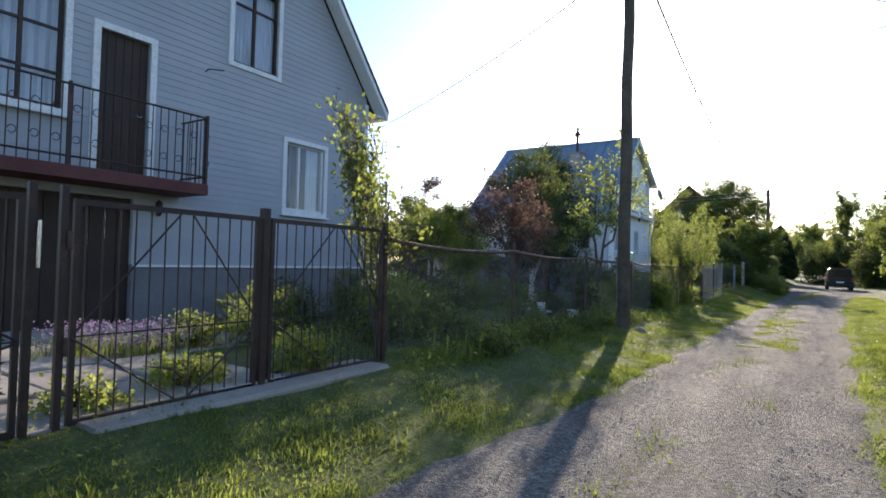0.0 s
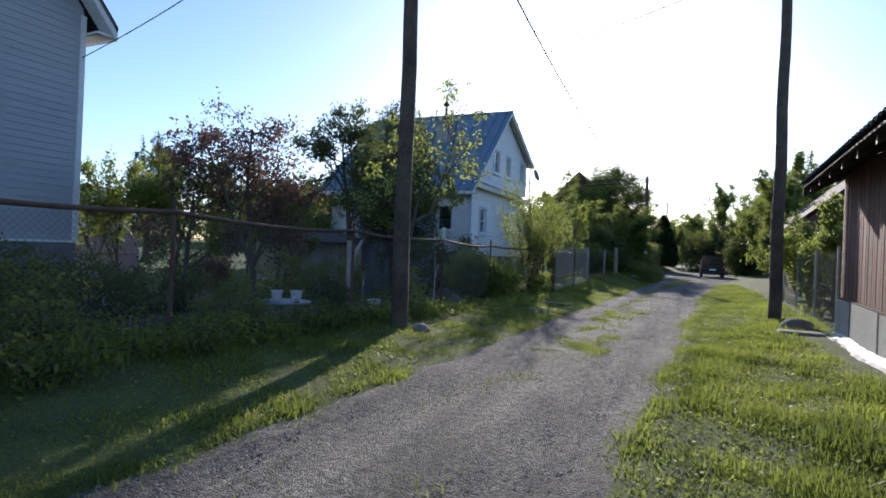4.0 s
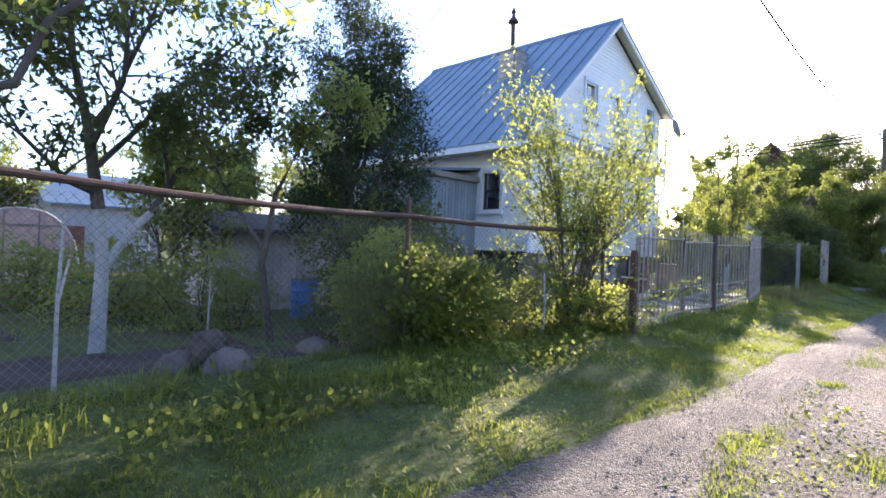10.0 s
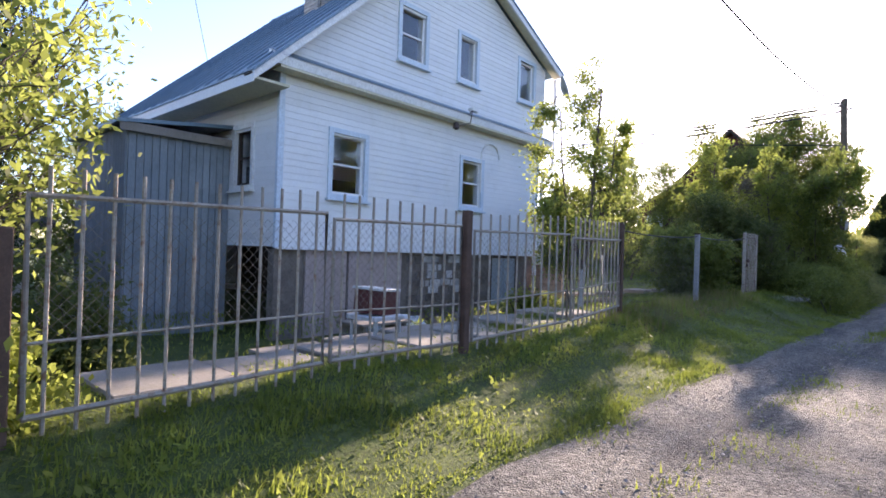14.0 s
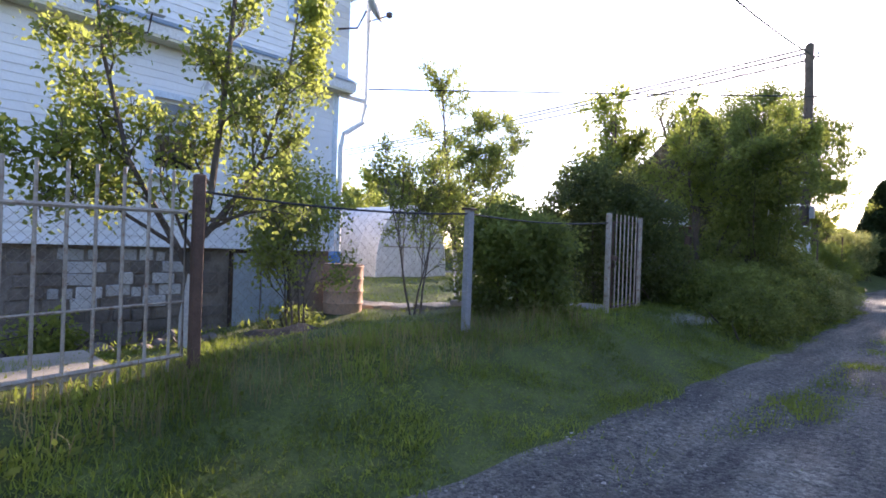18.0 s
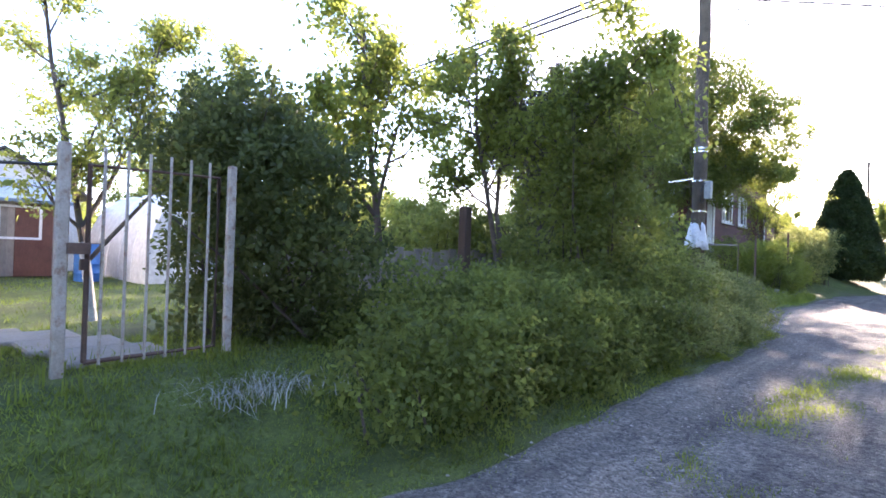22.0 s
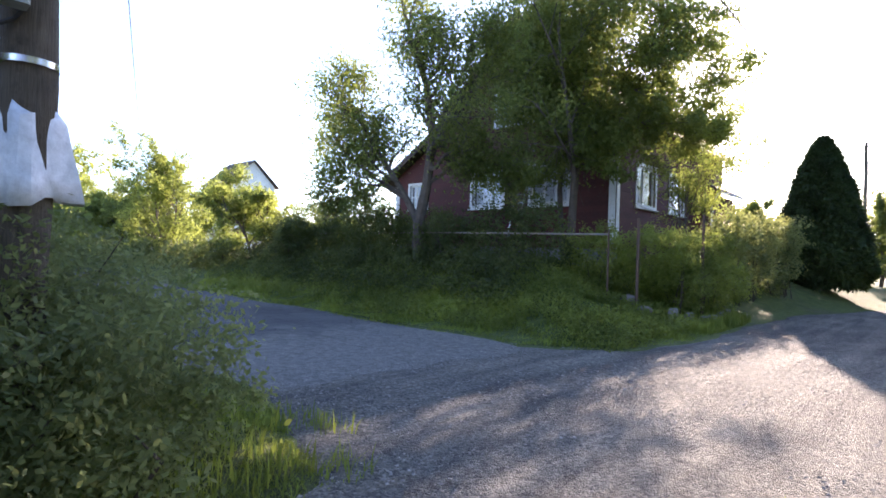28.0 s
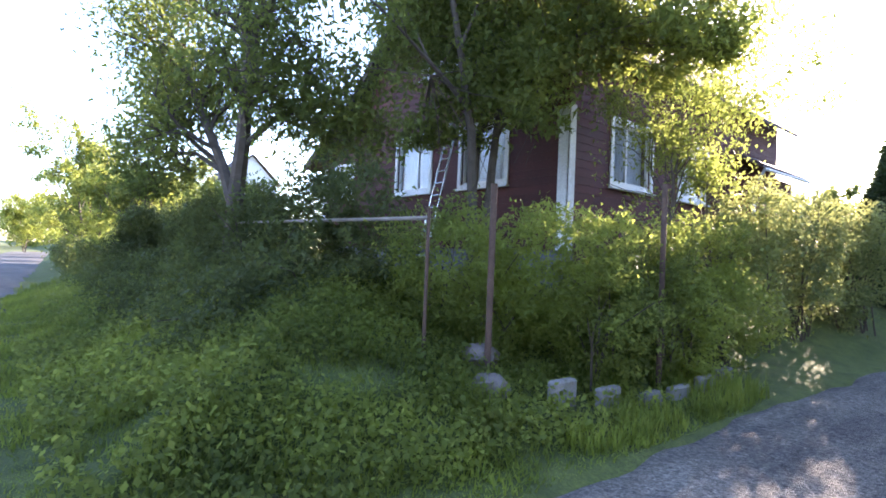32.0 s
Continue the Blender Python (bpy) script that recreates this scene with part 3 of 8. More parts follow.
def lane_strip():
    """The gravel lane between its two edges, with shallow ruts and ragged sides."""
    yy = np.concatenate([np.arange(-14, 62, 0.2), np.arange(62, 110, 1.0)])
    u = np.linspace(0, 1, 25)
    le = left_edge(yy) - 0.12 + 0.14 * np.sin(yy * 2.3) * np.sin(yy * 0.9 + 1) + 0.05 * np.sin(yy * 7.1)
    re = right_edge(yy) + 0.12 + 0.14 * np.sin(yy * 1.9 + 2) * np.sin(yy * 0.7) + 0.05 * np.sin(yy * 6.3)
    gx = le[:, None] + (re - le)[:, None] * u[None, :]
    gy = np.repeat(yy[:, None], len(u), 1)
    rut = -0.03 * np.exp(-((u - 0.27) / 0.1) ** 2) - 0.03 * np.exp(-((u - 0.76) / 0.1) ** 2) - 0.05 * (np.abs(u - 0.5) * 2) ** 10
    wob = 0.012 * np.sin(gx * 3.1 + gy * 1.7) * np.sin(gy * 2.9 - gx)
    gz = 0.012 + rut[None, :] + wob
    v = np.stack([gx, gy, gz], -1).reshape(-1, 3)
    nx = len(u)
    i = (np.arange(len(yy) - 1)[:, None] * nx + np.arange(nx - 1)[None, :]).reshape(-1)
    return v, np.stack([i, i + 1, i + nx + 1, i + nx], 1)


lv, lf = lane_strip()
tagged(new("road", fast_mesh("road", lv, lf, M["gravel"])), "grey crushed-stone lane with two wheel tracks", "road", kind="structure")


def cross_strip():
    xx = np.concatenate([np.arange(-90, -20, 2.0), np.arange(-20, -2.6, 0.4)])
    u = np.linspace(0, 1, 13)
    ne = np.interp(xx, NEAR_X, NEAR_Y) - 0.1 + 0.1 * np.sin(xx * 1.7)
    fe = np.interp(xx, FAR_X, FAR_Y) + 0.1 + 0.1 * np.sin(xx * 1.3 + 1)
    gy = ne[:, None] + (fe - ne)[:, None] * u[None, :]
    gx = np.repeat(xx[:, None], len(u), 1) + 0.25 * np.sin(gy * 2.1) * (xx[:, None] > -4)
    gz = 0.016 - 0.05 * (np.abs(u - 0.5) * 2)[None, :] ** 8 + 0.01 * np.sin(gx * 1.1) * np.sin(gy * 1.4) - 0.05 * np.clip((gx + 4.2) / 1.4, 0, 1) ** 2
    v = np.stack([gx, gy, gz], -1).reshape(-1, 3)
    nx = len(u)
    i = (np.arange(len(xx) - 1)[:, None] * nx + np.arange(nx - 1)[None, :]).reshape(-1)
    return v, np.stack([i, i + nx, i + nx + 1, i + 1], 1)


cv, cf = cross_strip()
tagged(new("pavement", fast_mesh("pavement", cv, cf, M["asphalt"])), "worn dark asphalt of the side street", "road", kind="structure")


# ---- plants ----
def blades(name, px, py, pz, height, width, rng, material, lean=0.45, simple=False):
    """Grass: each blade a bent strip of two quads that ends in a point."""
    n = len(px)
    a = rng.uniform(0, 2 * math.pi, n)
    h = height * rng.uniform(0.5, 1.3, n)
    w = width * rng.uniform(0.7, 1.3, n)
    t = rng.uniform(0.1, 1.0, n) * lean
    ax, ay = np.cos(a), np.sin(a)
    b = np.stack([px, py, pz - 0.01], 1)
    side = np.stack([-ay, ax, np.zeros(n)], 1) * (w / 2)[:, None]
    fwd = np.stack([ax, ay, np.zeros(n)], 1)
    up = np.array([[0, 0, 1.0]])
    m1 = b + fwd * (h * t * 0.3)[:, None] + up * (h * 0.55)[:, None]
    tip = b + fwd * (h * t)[:, None] + up * (h * (1 - 0.3 * t))[:, None]
    if simple:
        return quads(name, np.stack([b - side, b + side, tip], 1), material)
    v = np.stack([b - side, b + side, m1 + side * 0.8, m1 - side * 0.8, tip], 1).reshape(-1, 3)
    k = np.arange(n)[:, None] * 5
    me = bpy.data.meshes.new(name)
    me.vertices.add(n * 5)
    me.vertices.foreach_set("co", v.reshape(-1).astype(np.float32))
    lo = np.concatenate([k + np.array([[0, 1, 2, 3]]), k + np.array([[3, 2, 4]])], 1).reshape(-1)
    me.loops.add(n * 7)
    me.loops.foreach_set("vertex_index", lo.astype(np.int32))
    me.polygons.add(n * 2)
    st = (np.arange(n)[:, None] * 7 + np.array([[0, 4]])).reshape(-1)
    me.polygons.foreach_set("loop_start", st.astype(np.int32))
    me.materials.append(material)
    me.update(calc_edges=True)
    return me


def tree(name, label, base, height, spread, girth, count, size, leaf, seed, stems=1, first=0.3, bark="bark", limed=0.0,
         wide=(32, 62), levels=3, category="tree", group="", droop=0.0, children=(7, 6, 4), long=1.7, scatter=0.07, lean=(0, 0), low=0.12, fill=(), spines=()):
    """A tapered trunk with limbs and twigs, and many small leaves along the twigs."""
    rng = np.random.default_rng(seed)
    lines, anchors = [], []

    def grow(p, d, length, r, level):
        pts, rad = [p], [r]
        seg = 5 if level == 0 else 4
        for i in range(seg):
            d = d + rng.normal(0, 0.13 + 0.05 * level, 3) + np.array([0, 0, 0.06 - droop * level])
            d = d / np.linalg.norm(d)
            p = p + d * length / seg
            pts.append(p)
            rad.append(r * (1 - 0.75 * (i + 1) / seg))
        lines.append((level, pts, rad))
        if level >= levels - 1:
            for i in range(1, len(pts)):
                anchors.append(pts[i])
                anchors.append((pts[i] + pts[i - 1]) / 2)
        if level < levels:
            k = children[min(level, len(children) - 1)]
            for j in range(k):
                lo = first if level == 0 else 0.25
                f = lo + (1 - lo) * (j + rng.uniform(0.2, 0.9)) / k
                q = min(int(f * seg), seg - 1)
                s = f * seg - q
                at = pts[q] * (1 - s) + pts[q + 1] * s
                ax = rng.normal(size=3)
                ax -= ax.dot(d) * d
                ax /= np.linalg.norm(ax)
                ang = radians(rng.uniform(*wide))
                nd = d * math.cos(ang) + ax * math.sin(ang)
                grow(at, nd, length * rng.uniform(0.42, 0.66) * (1.15 - 0.45 * f), max(rad[q] * 0.62, 0.004), level + 1)

    for pts, r0, limb, lo, k in spines:
        # a stem of known course with limbs along its upper part
        q = [np.array(p, float) - np.array(base) for p in pts]
        m = len(q) - 1
        rad = [r0 * (1 - 0.72 * i / m) for i in range(m + 1)]
        lines.append((0, q, rad))
        for j in range(k):
            f = lo + (1 - lo) * (j + rng.uniform(0.2, 0.95)) / k
            i = min(int(f * m), m - 1)
            at = q[i] + (q[i + 1] - q[i]) * (f * m - i)
            d = (q[i + 1] - q[i]) / np.linalg.norm(q[i + 1] - q[i])
            ax = rng.normal(size=3)
            ax -= ax.dot(d) * d
            ax /= np.linalg.norm(ax)
            ang = radians(rng.uniform(*wide))
            grow(at, d * math.cos(ang) + ax * math.sin(ang), limb * rng.uniform(0.6, 1.15) * (1.25 - 0.6 * f), max(rad[i] * 0.55, 0.006), levels - 2)
    for s in range(0 if spines else stems):
        a = 2 * math.pi * (s + rng.uniform(0, 0.6)) / stems
        tilt = 0.0 if stems == 1 else rng.uniform(0.12, 0.4)
        off = np.array([math.cos(a), math.sin(a), 0]) * (0.0 if stems == 1 else 0.12)
        d = np.array([math.cos(a) * tilt + rng.normal(0, 0.05), math.sin(a) * tilt + rng.normal(0, 0.05), 1.0])
        grow(off, d / np.linalg.norm(d), height * rng.uniform(0.6, 0.85), girth * (1 if stems == 1 else 0.6), 0)
    an = np.array(anchors)
    sz = height / an[:, 2].max()
    sx = spread / np.percentile(np.hypot(an[:, 0], an[:, 1]), 96)
    k = np.ones(3) if spines else np.array([sx, sx, sz])
    o = np.array(base)
    tip = np.array([lean[0], lean[1], 0.0])
    bend = lambda p: p * k + tip * (np.clip(p[..., 2:3] * k[2] / height, 0, 1.2) ** 1.3)
    root = thing(name, base, label, category, group)
    wood, white = Shape(), Shape()
    for level, pts, rad in lines:
        if level > 2 and not spines and (count > 9000 or base[1] > 44 or base[0] < -12):
            continue
        q = [o + bend(p) for p in pts]
        rad = [max(x, 0.004) for x in rad]
        if limed and level == 0:
            cut = max(1, int(round(limed * (len(q) - 1))))
            white.tube([Vector(x) for x in q[:cut + 1]], rad[:cut + 1], 8)
            wood.tube([Vector(x) for x in q[cut:]], rad[cut:], 8)
        else:
            wood.tube([Vector(x) for x in q], rad, 8 if level == 0 else (5 if level == 1 else 3), caps=level == 0)
    if limed:
        part("limewashed_trunk", white, M["bark_white"], root, "whitewashed lower trunk")
    pick = bend(an[rng.integers(0, len(an), count)]) + rng.normal(0, scatter * max(1.0, spread * 0.5), (count, 3)) + o
    for cx, cy, cz, rx, ry, rz, clumps, extra in fill:
        u = rng.normal(size=(clumps, 3))
        u *= (rng.uniform(0.25, 1.05, clumps) ** 0.45 / np.linalg.norm(u, axis=1))[:, None]
        mid = u * np.array([rx, ry, rz]) + np.array([cx, cy, cz])
        for q in mid:
            near = an[np.argmin(((bend(an) + o - q) ** 2).sum(1))]
            a = bend(near) + o
            wood.tube([Vector(a), Vector((a + q) / 2 + rng.normal(0, 0.08, 3)), Vector(q)], [0.012, 0.009, 0.004], 3, caps=False)
        more = mid[rng.integers(0, clumps, extra)] + rng.normal(0, 1, (extra, 3)) * np.array([0.3, 0.3, 0.22]) * max(0.6, rx / 3.0)
        pick = np.concatenate([pick, more])
    part("trunk", wood, M[bark], root)
    pick = pick[pick[:, 2] > base[2] + low]
    part("crown", leaves("crown", pick, size, M[leaf], rng, long=long, simple=base[0] < -5.5 or base[0] > 4 or base[1] > 50), None, root)
    return root


def bush(name, label, lumps, count, size, leaf, seed, category="bush", group="", stems=10, long=1.7, shell=0.2, kind="", sprays=16):
    """A leafy mass: leaves in uneven shells round several lumps, over thin stems."""
    rng = np.random.default_rng(seed)
    L = np.array(lumps, float)
    vol = L[:, 3] * L[:, 4] * L[:, 5]
    pick = rng.choice(len(L), count, p=vol ** 0.75 / (vol ** 0.75).sum())
    d = rng.normal(size=(count, 3))
    d /= np.linalg.norm(d, axis=1)[:, None]
    ph = rng.uniform(0, 6.28, (len(L), 3))[pick]
    bump = 1 + 0.16 * np.sin(d[:, 0] * 5.3 + ph[:, 0]) * np.sin(d[:, 1] * 4.7 + ph[:, 1]) + 0.14 * np.sin(d[:, 2] * 7.1 + ph[:, 2]) + 0.1 * np.sin((d[:, 0] + d[:, 2]) * 13 + ph[:, 1])
    if sprays:
        # leaves gather in sprays round fewer centres
        seat = rng.integers(0, max(count // sprays, 8), count)
        d, pick, bump = d[seat], pick[seat], bump[seat]
    r = bump * (1.05 - np.abs(rng.normal(0, shell, count)[seat] if sprays else rng.normal(0, shell, count)))
    sprig = rng.random(count) < 0.04
    r = np.where(sprig, r * rng.uniform(1.0, 1.3, count), r)
    pos = L[pick, :3] + d * r[:, None] * L[pick, 3:6]
    if sprays:
        pos = pos + rng.normal(0, 1, (count, 3)) * size * np.array([1.15, 1.15, 0.8])
    g = land(pos[:, 0], pos[:, 1])
    pos = pos[pos[:, 2] > g + 0.02]
    c = L[:, :3].mean(0)
    base = (float(c[0]), float(c[1]), float(land(c[0], c[1])))
    root = thing(name, base, label, category, group, kind)
    twigs = Shape()
    for i in range(stems):
        q = L[rng.integers(len(L))]
        bx, by = q[0] + rng.normal(0, 0.25) * q[3], q[1] + rng.normal(0, 0.25) * q[4]
        top = Vector((q[0] + rng.normal(0, 0.5) * q[3], q[1] + rng.normal(0, 0.5) * q[4], q[2] + rng.uniform(0.2, 0.9) * q[5]))
        b = Vector((bx, by, float(land(bx, by)) - 0.03))
        mid = (b + top) / 2 + Vector((rng.normal(0, 0.08), rng.normal(0, 0.08), 0.1))
        twigs.tube([b, mid, top], [0.016, 0.011, 0.004], 4, caps=False)
    part("branchwork", twigs, M["twig"], root)
    part("foliage", leaves("foliage", pos, size, M[leaf], rng, long=long, simple=base[0] < -5.5 or base[1] > 50), None, root)
    return root


# ---- houses ----
def cut(a, b, openings, z):
    """The stretches of a wall from a to b that are free of openings at height z."""
    free = [(a, b)]
    for o0, o1, z0, z1 in openings:
        if z0 < z < z1:
            free = [q for s, e in free for q in ((s, min(e, o0)), (max(s, o1), e)) if q[1] - q[0] > 0.015]
    return free


def wall_core(axis, face, depth, limits, z0, z1, openings):
    """A wall with thickness and real openings; face is its outer plane, depth reaches inwards (signed)."""
    s = Shape()
    zs = sorted({z0, z1, *[z for o in openings for z in o[2:] if z0 < z < z1], *np.arange(z0 + 0.4, z1, 0.4).round(3)})
    for a, b in zip(zs, zs[1:]):
        la, lb = limits(a), limits(b)
        for u0, u1 in cut(*limits((a + b) / 2), openings, (a + b) / 2):
            mid = limits((a + b) / 2)
            lo = (la[0], lb[0]) if abs(u0 - mid[0]) < 1e-6 else (u0, u0)
            hi = (la[1], lb[1]) if abs(u1 - mid[1]) < 1e-6 else (u1, u1)
            s.prism([(lo[0], a), (hi[0], a), (hi[1], b), (lo[1], b)], axis, min(face, face + depth), max(face, face + depth))
    return s


def boards(parent, axis, face, out, limits, z0, z1, pitch, openings, material, name="siding_board"):
    """Lapped boards over a wall, each its own piece, cut round the openings."""
    z = z0
    while z < z1 - 0.02:
        t = min(z + pitch, z1)
        mid = limits((z + t) / 2)
        la, lb = limits(z), limits(t)
        for u0, u1 in cut(*mid, openings, (z + t) / 2):
            a = (la[0], lb[0]) if abs(u0 - mid[0]) < 1e-6 else (u0, u0)
            b = (la[1], lb[1]) if abs(u1 - mid[1]) < 1e-6 else (u1, u1)
            s = Shape()
            d0, d1, k = face + 0.002 * out, face + 0.015 * out, face + 0.005 * out
            p = [(d0, a[0], z), (d0, b[0], z), (d1, b[0], z), (d1, a[0], z), (d0, a[1], t), (d0, b[1], t), (k, b[1], t), (k, a[1], t)]
            if axis == "y":
                p = [(q[1], q[0], q[2]) for q in p]
            s.add(p, [(0, 1, 2, 3), (4, 7, 6, 5), (3, 2, 6, 7), (0, 4, 5, 1), (0, 3, 7, 4), (1, 5, 6, 2)])
            part(name, s, material, parent)
        z = t


def window(parent, axis, face, out, u0, u1, z0, z1, casing, frame_mat, uprights=(0.5,), bars=(), curtain=True, sill=True, board=0.09, name="window"):
    """A window in a wall: casing boards, a frame with its bars, glass, a sill and a net curtain."""
    def bx(s, ua, ub, d0, d1, za, zb):
        a, b = sorted((face + out * d0, face + out * d1))
        return s.box(a, b, ua, ub, za, zb) if axis == "x" else s.box(ua, ub, a, b, za, zb)
    def ring(ua, ub, za, zb, b, d0, d1):
        """A mitred frame of width b, standing from d0 to d1 off the wall."""
        v = []
        for d in (d0, d1):
            for e in (0, b):
                for u, z in ((ua + e, za + e), (ub - e, za + e), (ub - e, zb - e), (ua + e, zb - e)):
                    p = face + out * d
                    v.append((p, u, z) if axis == "x" else (u, p, z))
        f = []
        for i in range(4):
            j = (i + 1) % 4
            f += [(i, j, 4 + j, 4 + i), (8 + i, 12 + i, 12 + j, 8 + j), (i, 8 + i, 8 + j, j), (4 + i, 4 + j, 12 + j, 12 + i)]
        return Shape().add(v, f)
    t = 0.05
    w = part(name, ring(u0 - board, u1 + board, z0 - board, z1 + board, board, 0.0, 0.045), casing, parent)
    part("window_frame", ring(u0, u1, z0, z1, t, -0.1, -0.03), frame_mat, w)
    for k in uprights:
        u = u0 + (u1 - u0) * k
        part("mullion", bx(Shape(), u - 0.025, u + 0.025, -0.095, -0.034, z0 + t, z1 - t), frame_mat, w)
    for k in bars:
        z = z0 + (z1 - z0) * k
        part("glazing_bar", bx(Shape(), u0 + t, u1 - t, -0.092, -0.037, z - 0.018, z + 0.018), frame_mat, w)
    cuts = [u0 + 0.03] + [u0 + (u1 - u0) * k for k in uprights] + [u1 - 0.03]
    for a, b in zip(cuts, cuts[1:]):
        g = Shape()
        bx(g, a + 0.004, b - 0.004, -0.07, -0.062, z0 + 0.03, z1 - 0.03)
        ob = part("pane", g, M["glass"], w)
        ob.visible_shadow = False
    if sill:
        q = Shape()
        bx(q, u0 - board - 0.03, u1 + board + 0.03, 0.0, 0.11, z0 - board - 0.035, z0 - board)
        part("window_sill", q, casing, w)
    if curtain:
        q = Shape()
        n = 24
        for i in range(n):
            a, b = u0 + 0.02 + (u1 - u0 - 0.04) * i / n, u0 + 0.02 + (u1 - u0 - 0.04) * (i + 1) / n
            if curtain == "half" and 0.3 < (i + 0.5) / n < 0.72:
                continue
            da, db = -0.2 - 0.03 * (i % 2), -0.2 - 0.03 * ((i + 1) % 2)
            pa, pb = face + out * da, face + out * db
            v = [(pa, a, z0), (pb, b, z0), (pb, b, z1), (pa, a, z1), (pa - out * 0.006, a, z0), (pb - out * 0.006, b, z0), (pb - out * 0.006, b, z1), (pa - out * 0.006, a, z1)]
            if axis == "y":
                v = [(p[1], p[0], p[2]) for p in v]
            q.add(v, [(0, 1, 2, 3), (7, 6, 5, 4)])
        part("curtain", q, M["curtain"], w)
    return w


def roof_side(axis, a, b, edge, ridge, thick=0.1):
    """One roof slope: from edge (u, z) to ridge (u, z), drawn out along the axis."""
    (u0, z0), (u1, z1) = edge, ridge
    return Shape().prism([(u0, z0), (u1, z1), (u1, z1 + thick), (u0, z0 + thick)], axis, a, b)


# --- grey sided house with the balcony ---
def grey_house():
    X, Y0, Y1 = -9.1, 1.1, 10.12
    mid, k = (Y0 + Y1) / 2, 1.21
    root = thing("house", (X - 4, mid, 0.2), "two-storey house in pale grey siding with a red balcony", "house")

    def lim(z):
        d = max(0.0, (z - 5.35) / k)
        return (Y0 + d, Y1 - d) if z > 5.35 else (Y0, Y1)
    top = 5.35 + k * (Y1 - Y0) / 2 - 0.02
    holes = [(3.98, 4.76, 2.62, 4.9), (7.66, 8.74, 2.42, 3.86), (6.3, 7.35, 5.12, 6.75), (1.75, 3.5, 3.5, 6.1), (1.5, 4.58, -0.1, 2.3)]
    w = part("wall", wall_core("x", X, -0.22, lim, 1.24, top, holes), M["siding_grey"], root)
    boards(w, "x", X, 1, lim, 1.24, top, 0.118, holes, M["siding_grey"])
    part("plinth", wall_core("x", X + 0.03, -0.26, lambda z: (Y0, Y1), -0.1, 1.24, holes), M["plinth"], root, "rough grey plinth")
    side = part("wall", wall_core("y", Y1, -0.2, lambda z: (-17.0, X - 0.22), 1.24, 5.3, []), M["siding_grey"], root)
    boards(side, "y", Y1, 1, lambda z: (-17.0, X - 0.03), 1.24, 5.3, 0.118, [], M["siding_grey"])
    part("plinth", wall_core("y", Y1 + 0.02, -0.24, lambda z: (-17.0, X - 0.24), -0.1, 1.24, []), M["plinth"], root)
    part("wall", wall_core("y", Y0, 0.2, lambda z: (-17.0, X - 0.22), -0.1, 5.3, []), M["siding_grey"], root)
    part("wall", wall_core("x", -17.0, 0.2, lim, -0.1, top, []), M["siding_grey"], root)
    part("corner_trim", Shape().box(X - 0.03, X + 0.035, Y1 - 0.06, Y1 + 0.035, 1.2, 5.25), M["trim_white"], root, "white corner trim")
    part("drip_trim", Shape().box(X, X + 0.06, 4.6, Y1 + 0.05, 1.2, 1.24), M["trim_white"], root, "pale ledge above the plinth")
    apex = 5.05 + k * (Y1 + 0.36 - mid)
    for e in (1, -1):
        edge = (mid + e * (Y1 + 0.36 - mid), 5.05)
        part("roof", roof_side("x", -17.5, X + 0.42, edge, (mid, apex), 0.09), M["roof_dark"], root)
        part("fascia", Shape().prism([(edge[0], edge[1] - 0.16), (mid, apex - 0.16), (mid, apex - 0.004), (edge[0], edge[1] - 0.004)], "x", X + 0.36, X + 0.405), M["trim_white"], root, "white bargeboard")
        part("soffit", Shape().prism([(edge[0] - e * 0.02, edge[1] - 0.05), (mid, apex - 0.05), (mid, apex - 0.005), (edge[0] - e * 0.02, edge[1] - 0.005)], "x", X + 0.03, X + 0.355), M["trim_white"], root)
    part("eave_soffit", Shape().box(-17.4, X + 0.35, Y1 + 0.04, Y1 + 0.36, 4.93, 4.97), M["trim_white"], root, "white boxed eave")
    part("gutter_board", Shape().box(-17.4, X + 0.36, Y1 + 0.36, Y1 + 0.385, 4.9, 5.12), M["trim_white"], root)
    window(root, "x", X, 1, 7.66, 8.74, 2.42, 3.86, M["trim_white"], M["trim_white"], (0.36,), (), "half")
    window(root, "x", X, 1, 6.3, 7.35, 5.12, 6.75, M["trim_white"], M["wood_dark"], (0.48,), (0.72,), True, False)
    window(root, "x", X, 1, 1.75, 3.5, 3.5, 6.1, M["trim_white"], M["wood_dark"], (0.33, 0.7), (0.2, 0.45, 0.7), True, True)
    # balcony door
    c = Shape().box(X, X + 0.05, 3.88, 3.98, 2.6, 5.0).box(X, X + 0.05, 4.76, 4.86, 2.6, 5.0).box(X, X + 0.048, 3.98, 4.76, 4.9, 5.0)
    d = part("door", c, M["trim_white"], root, "dark balcony door in a white surround")
    leaf = Shape().box(X - 0.12, X - 0.07, 3.98, 4.76, 2.62, 4.9)
    for i in range(6):
        leaf.box(X - 0.07, X - 0.058, 3.99 + i * 0.129, 3.99 + i * 0.129 + 0.117, 2.66, 4.86)
    leaf = part("door_leaf", leaf, M["wood_dark"], d)
    part("door_handle", Shape().tube([(X - 0.05, 4.66, 3.65), (X, 4.66, 3.65), (X, 4.57, 3.65)], 0.01, 6), M["chrome"], d)
    # garage doors under the balcony
    g = part("garage_door", Shape().box(X - 0.14, X - 0.09, 1.5, 4.58, 0.18, 2.3), M["wood_dark"], root, "dark boarded garage doors")
    for i in range(15):
        y = 1.52 + i * 0.204
        part("plank", Shape().box(X - 0.09, X - 0.065, y, y + 0.192, 0.2, 2.28), M["wood_dark"], g)
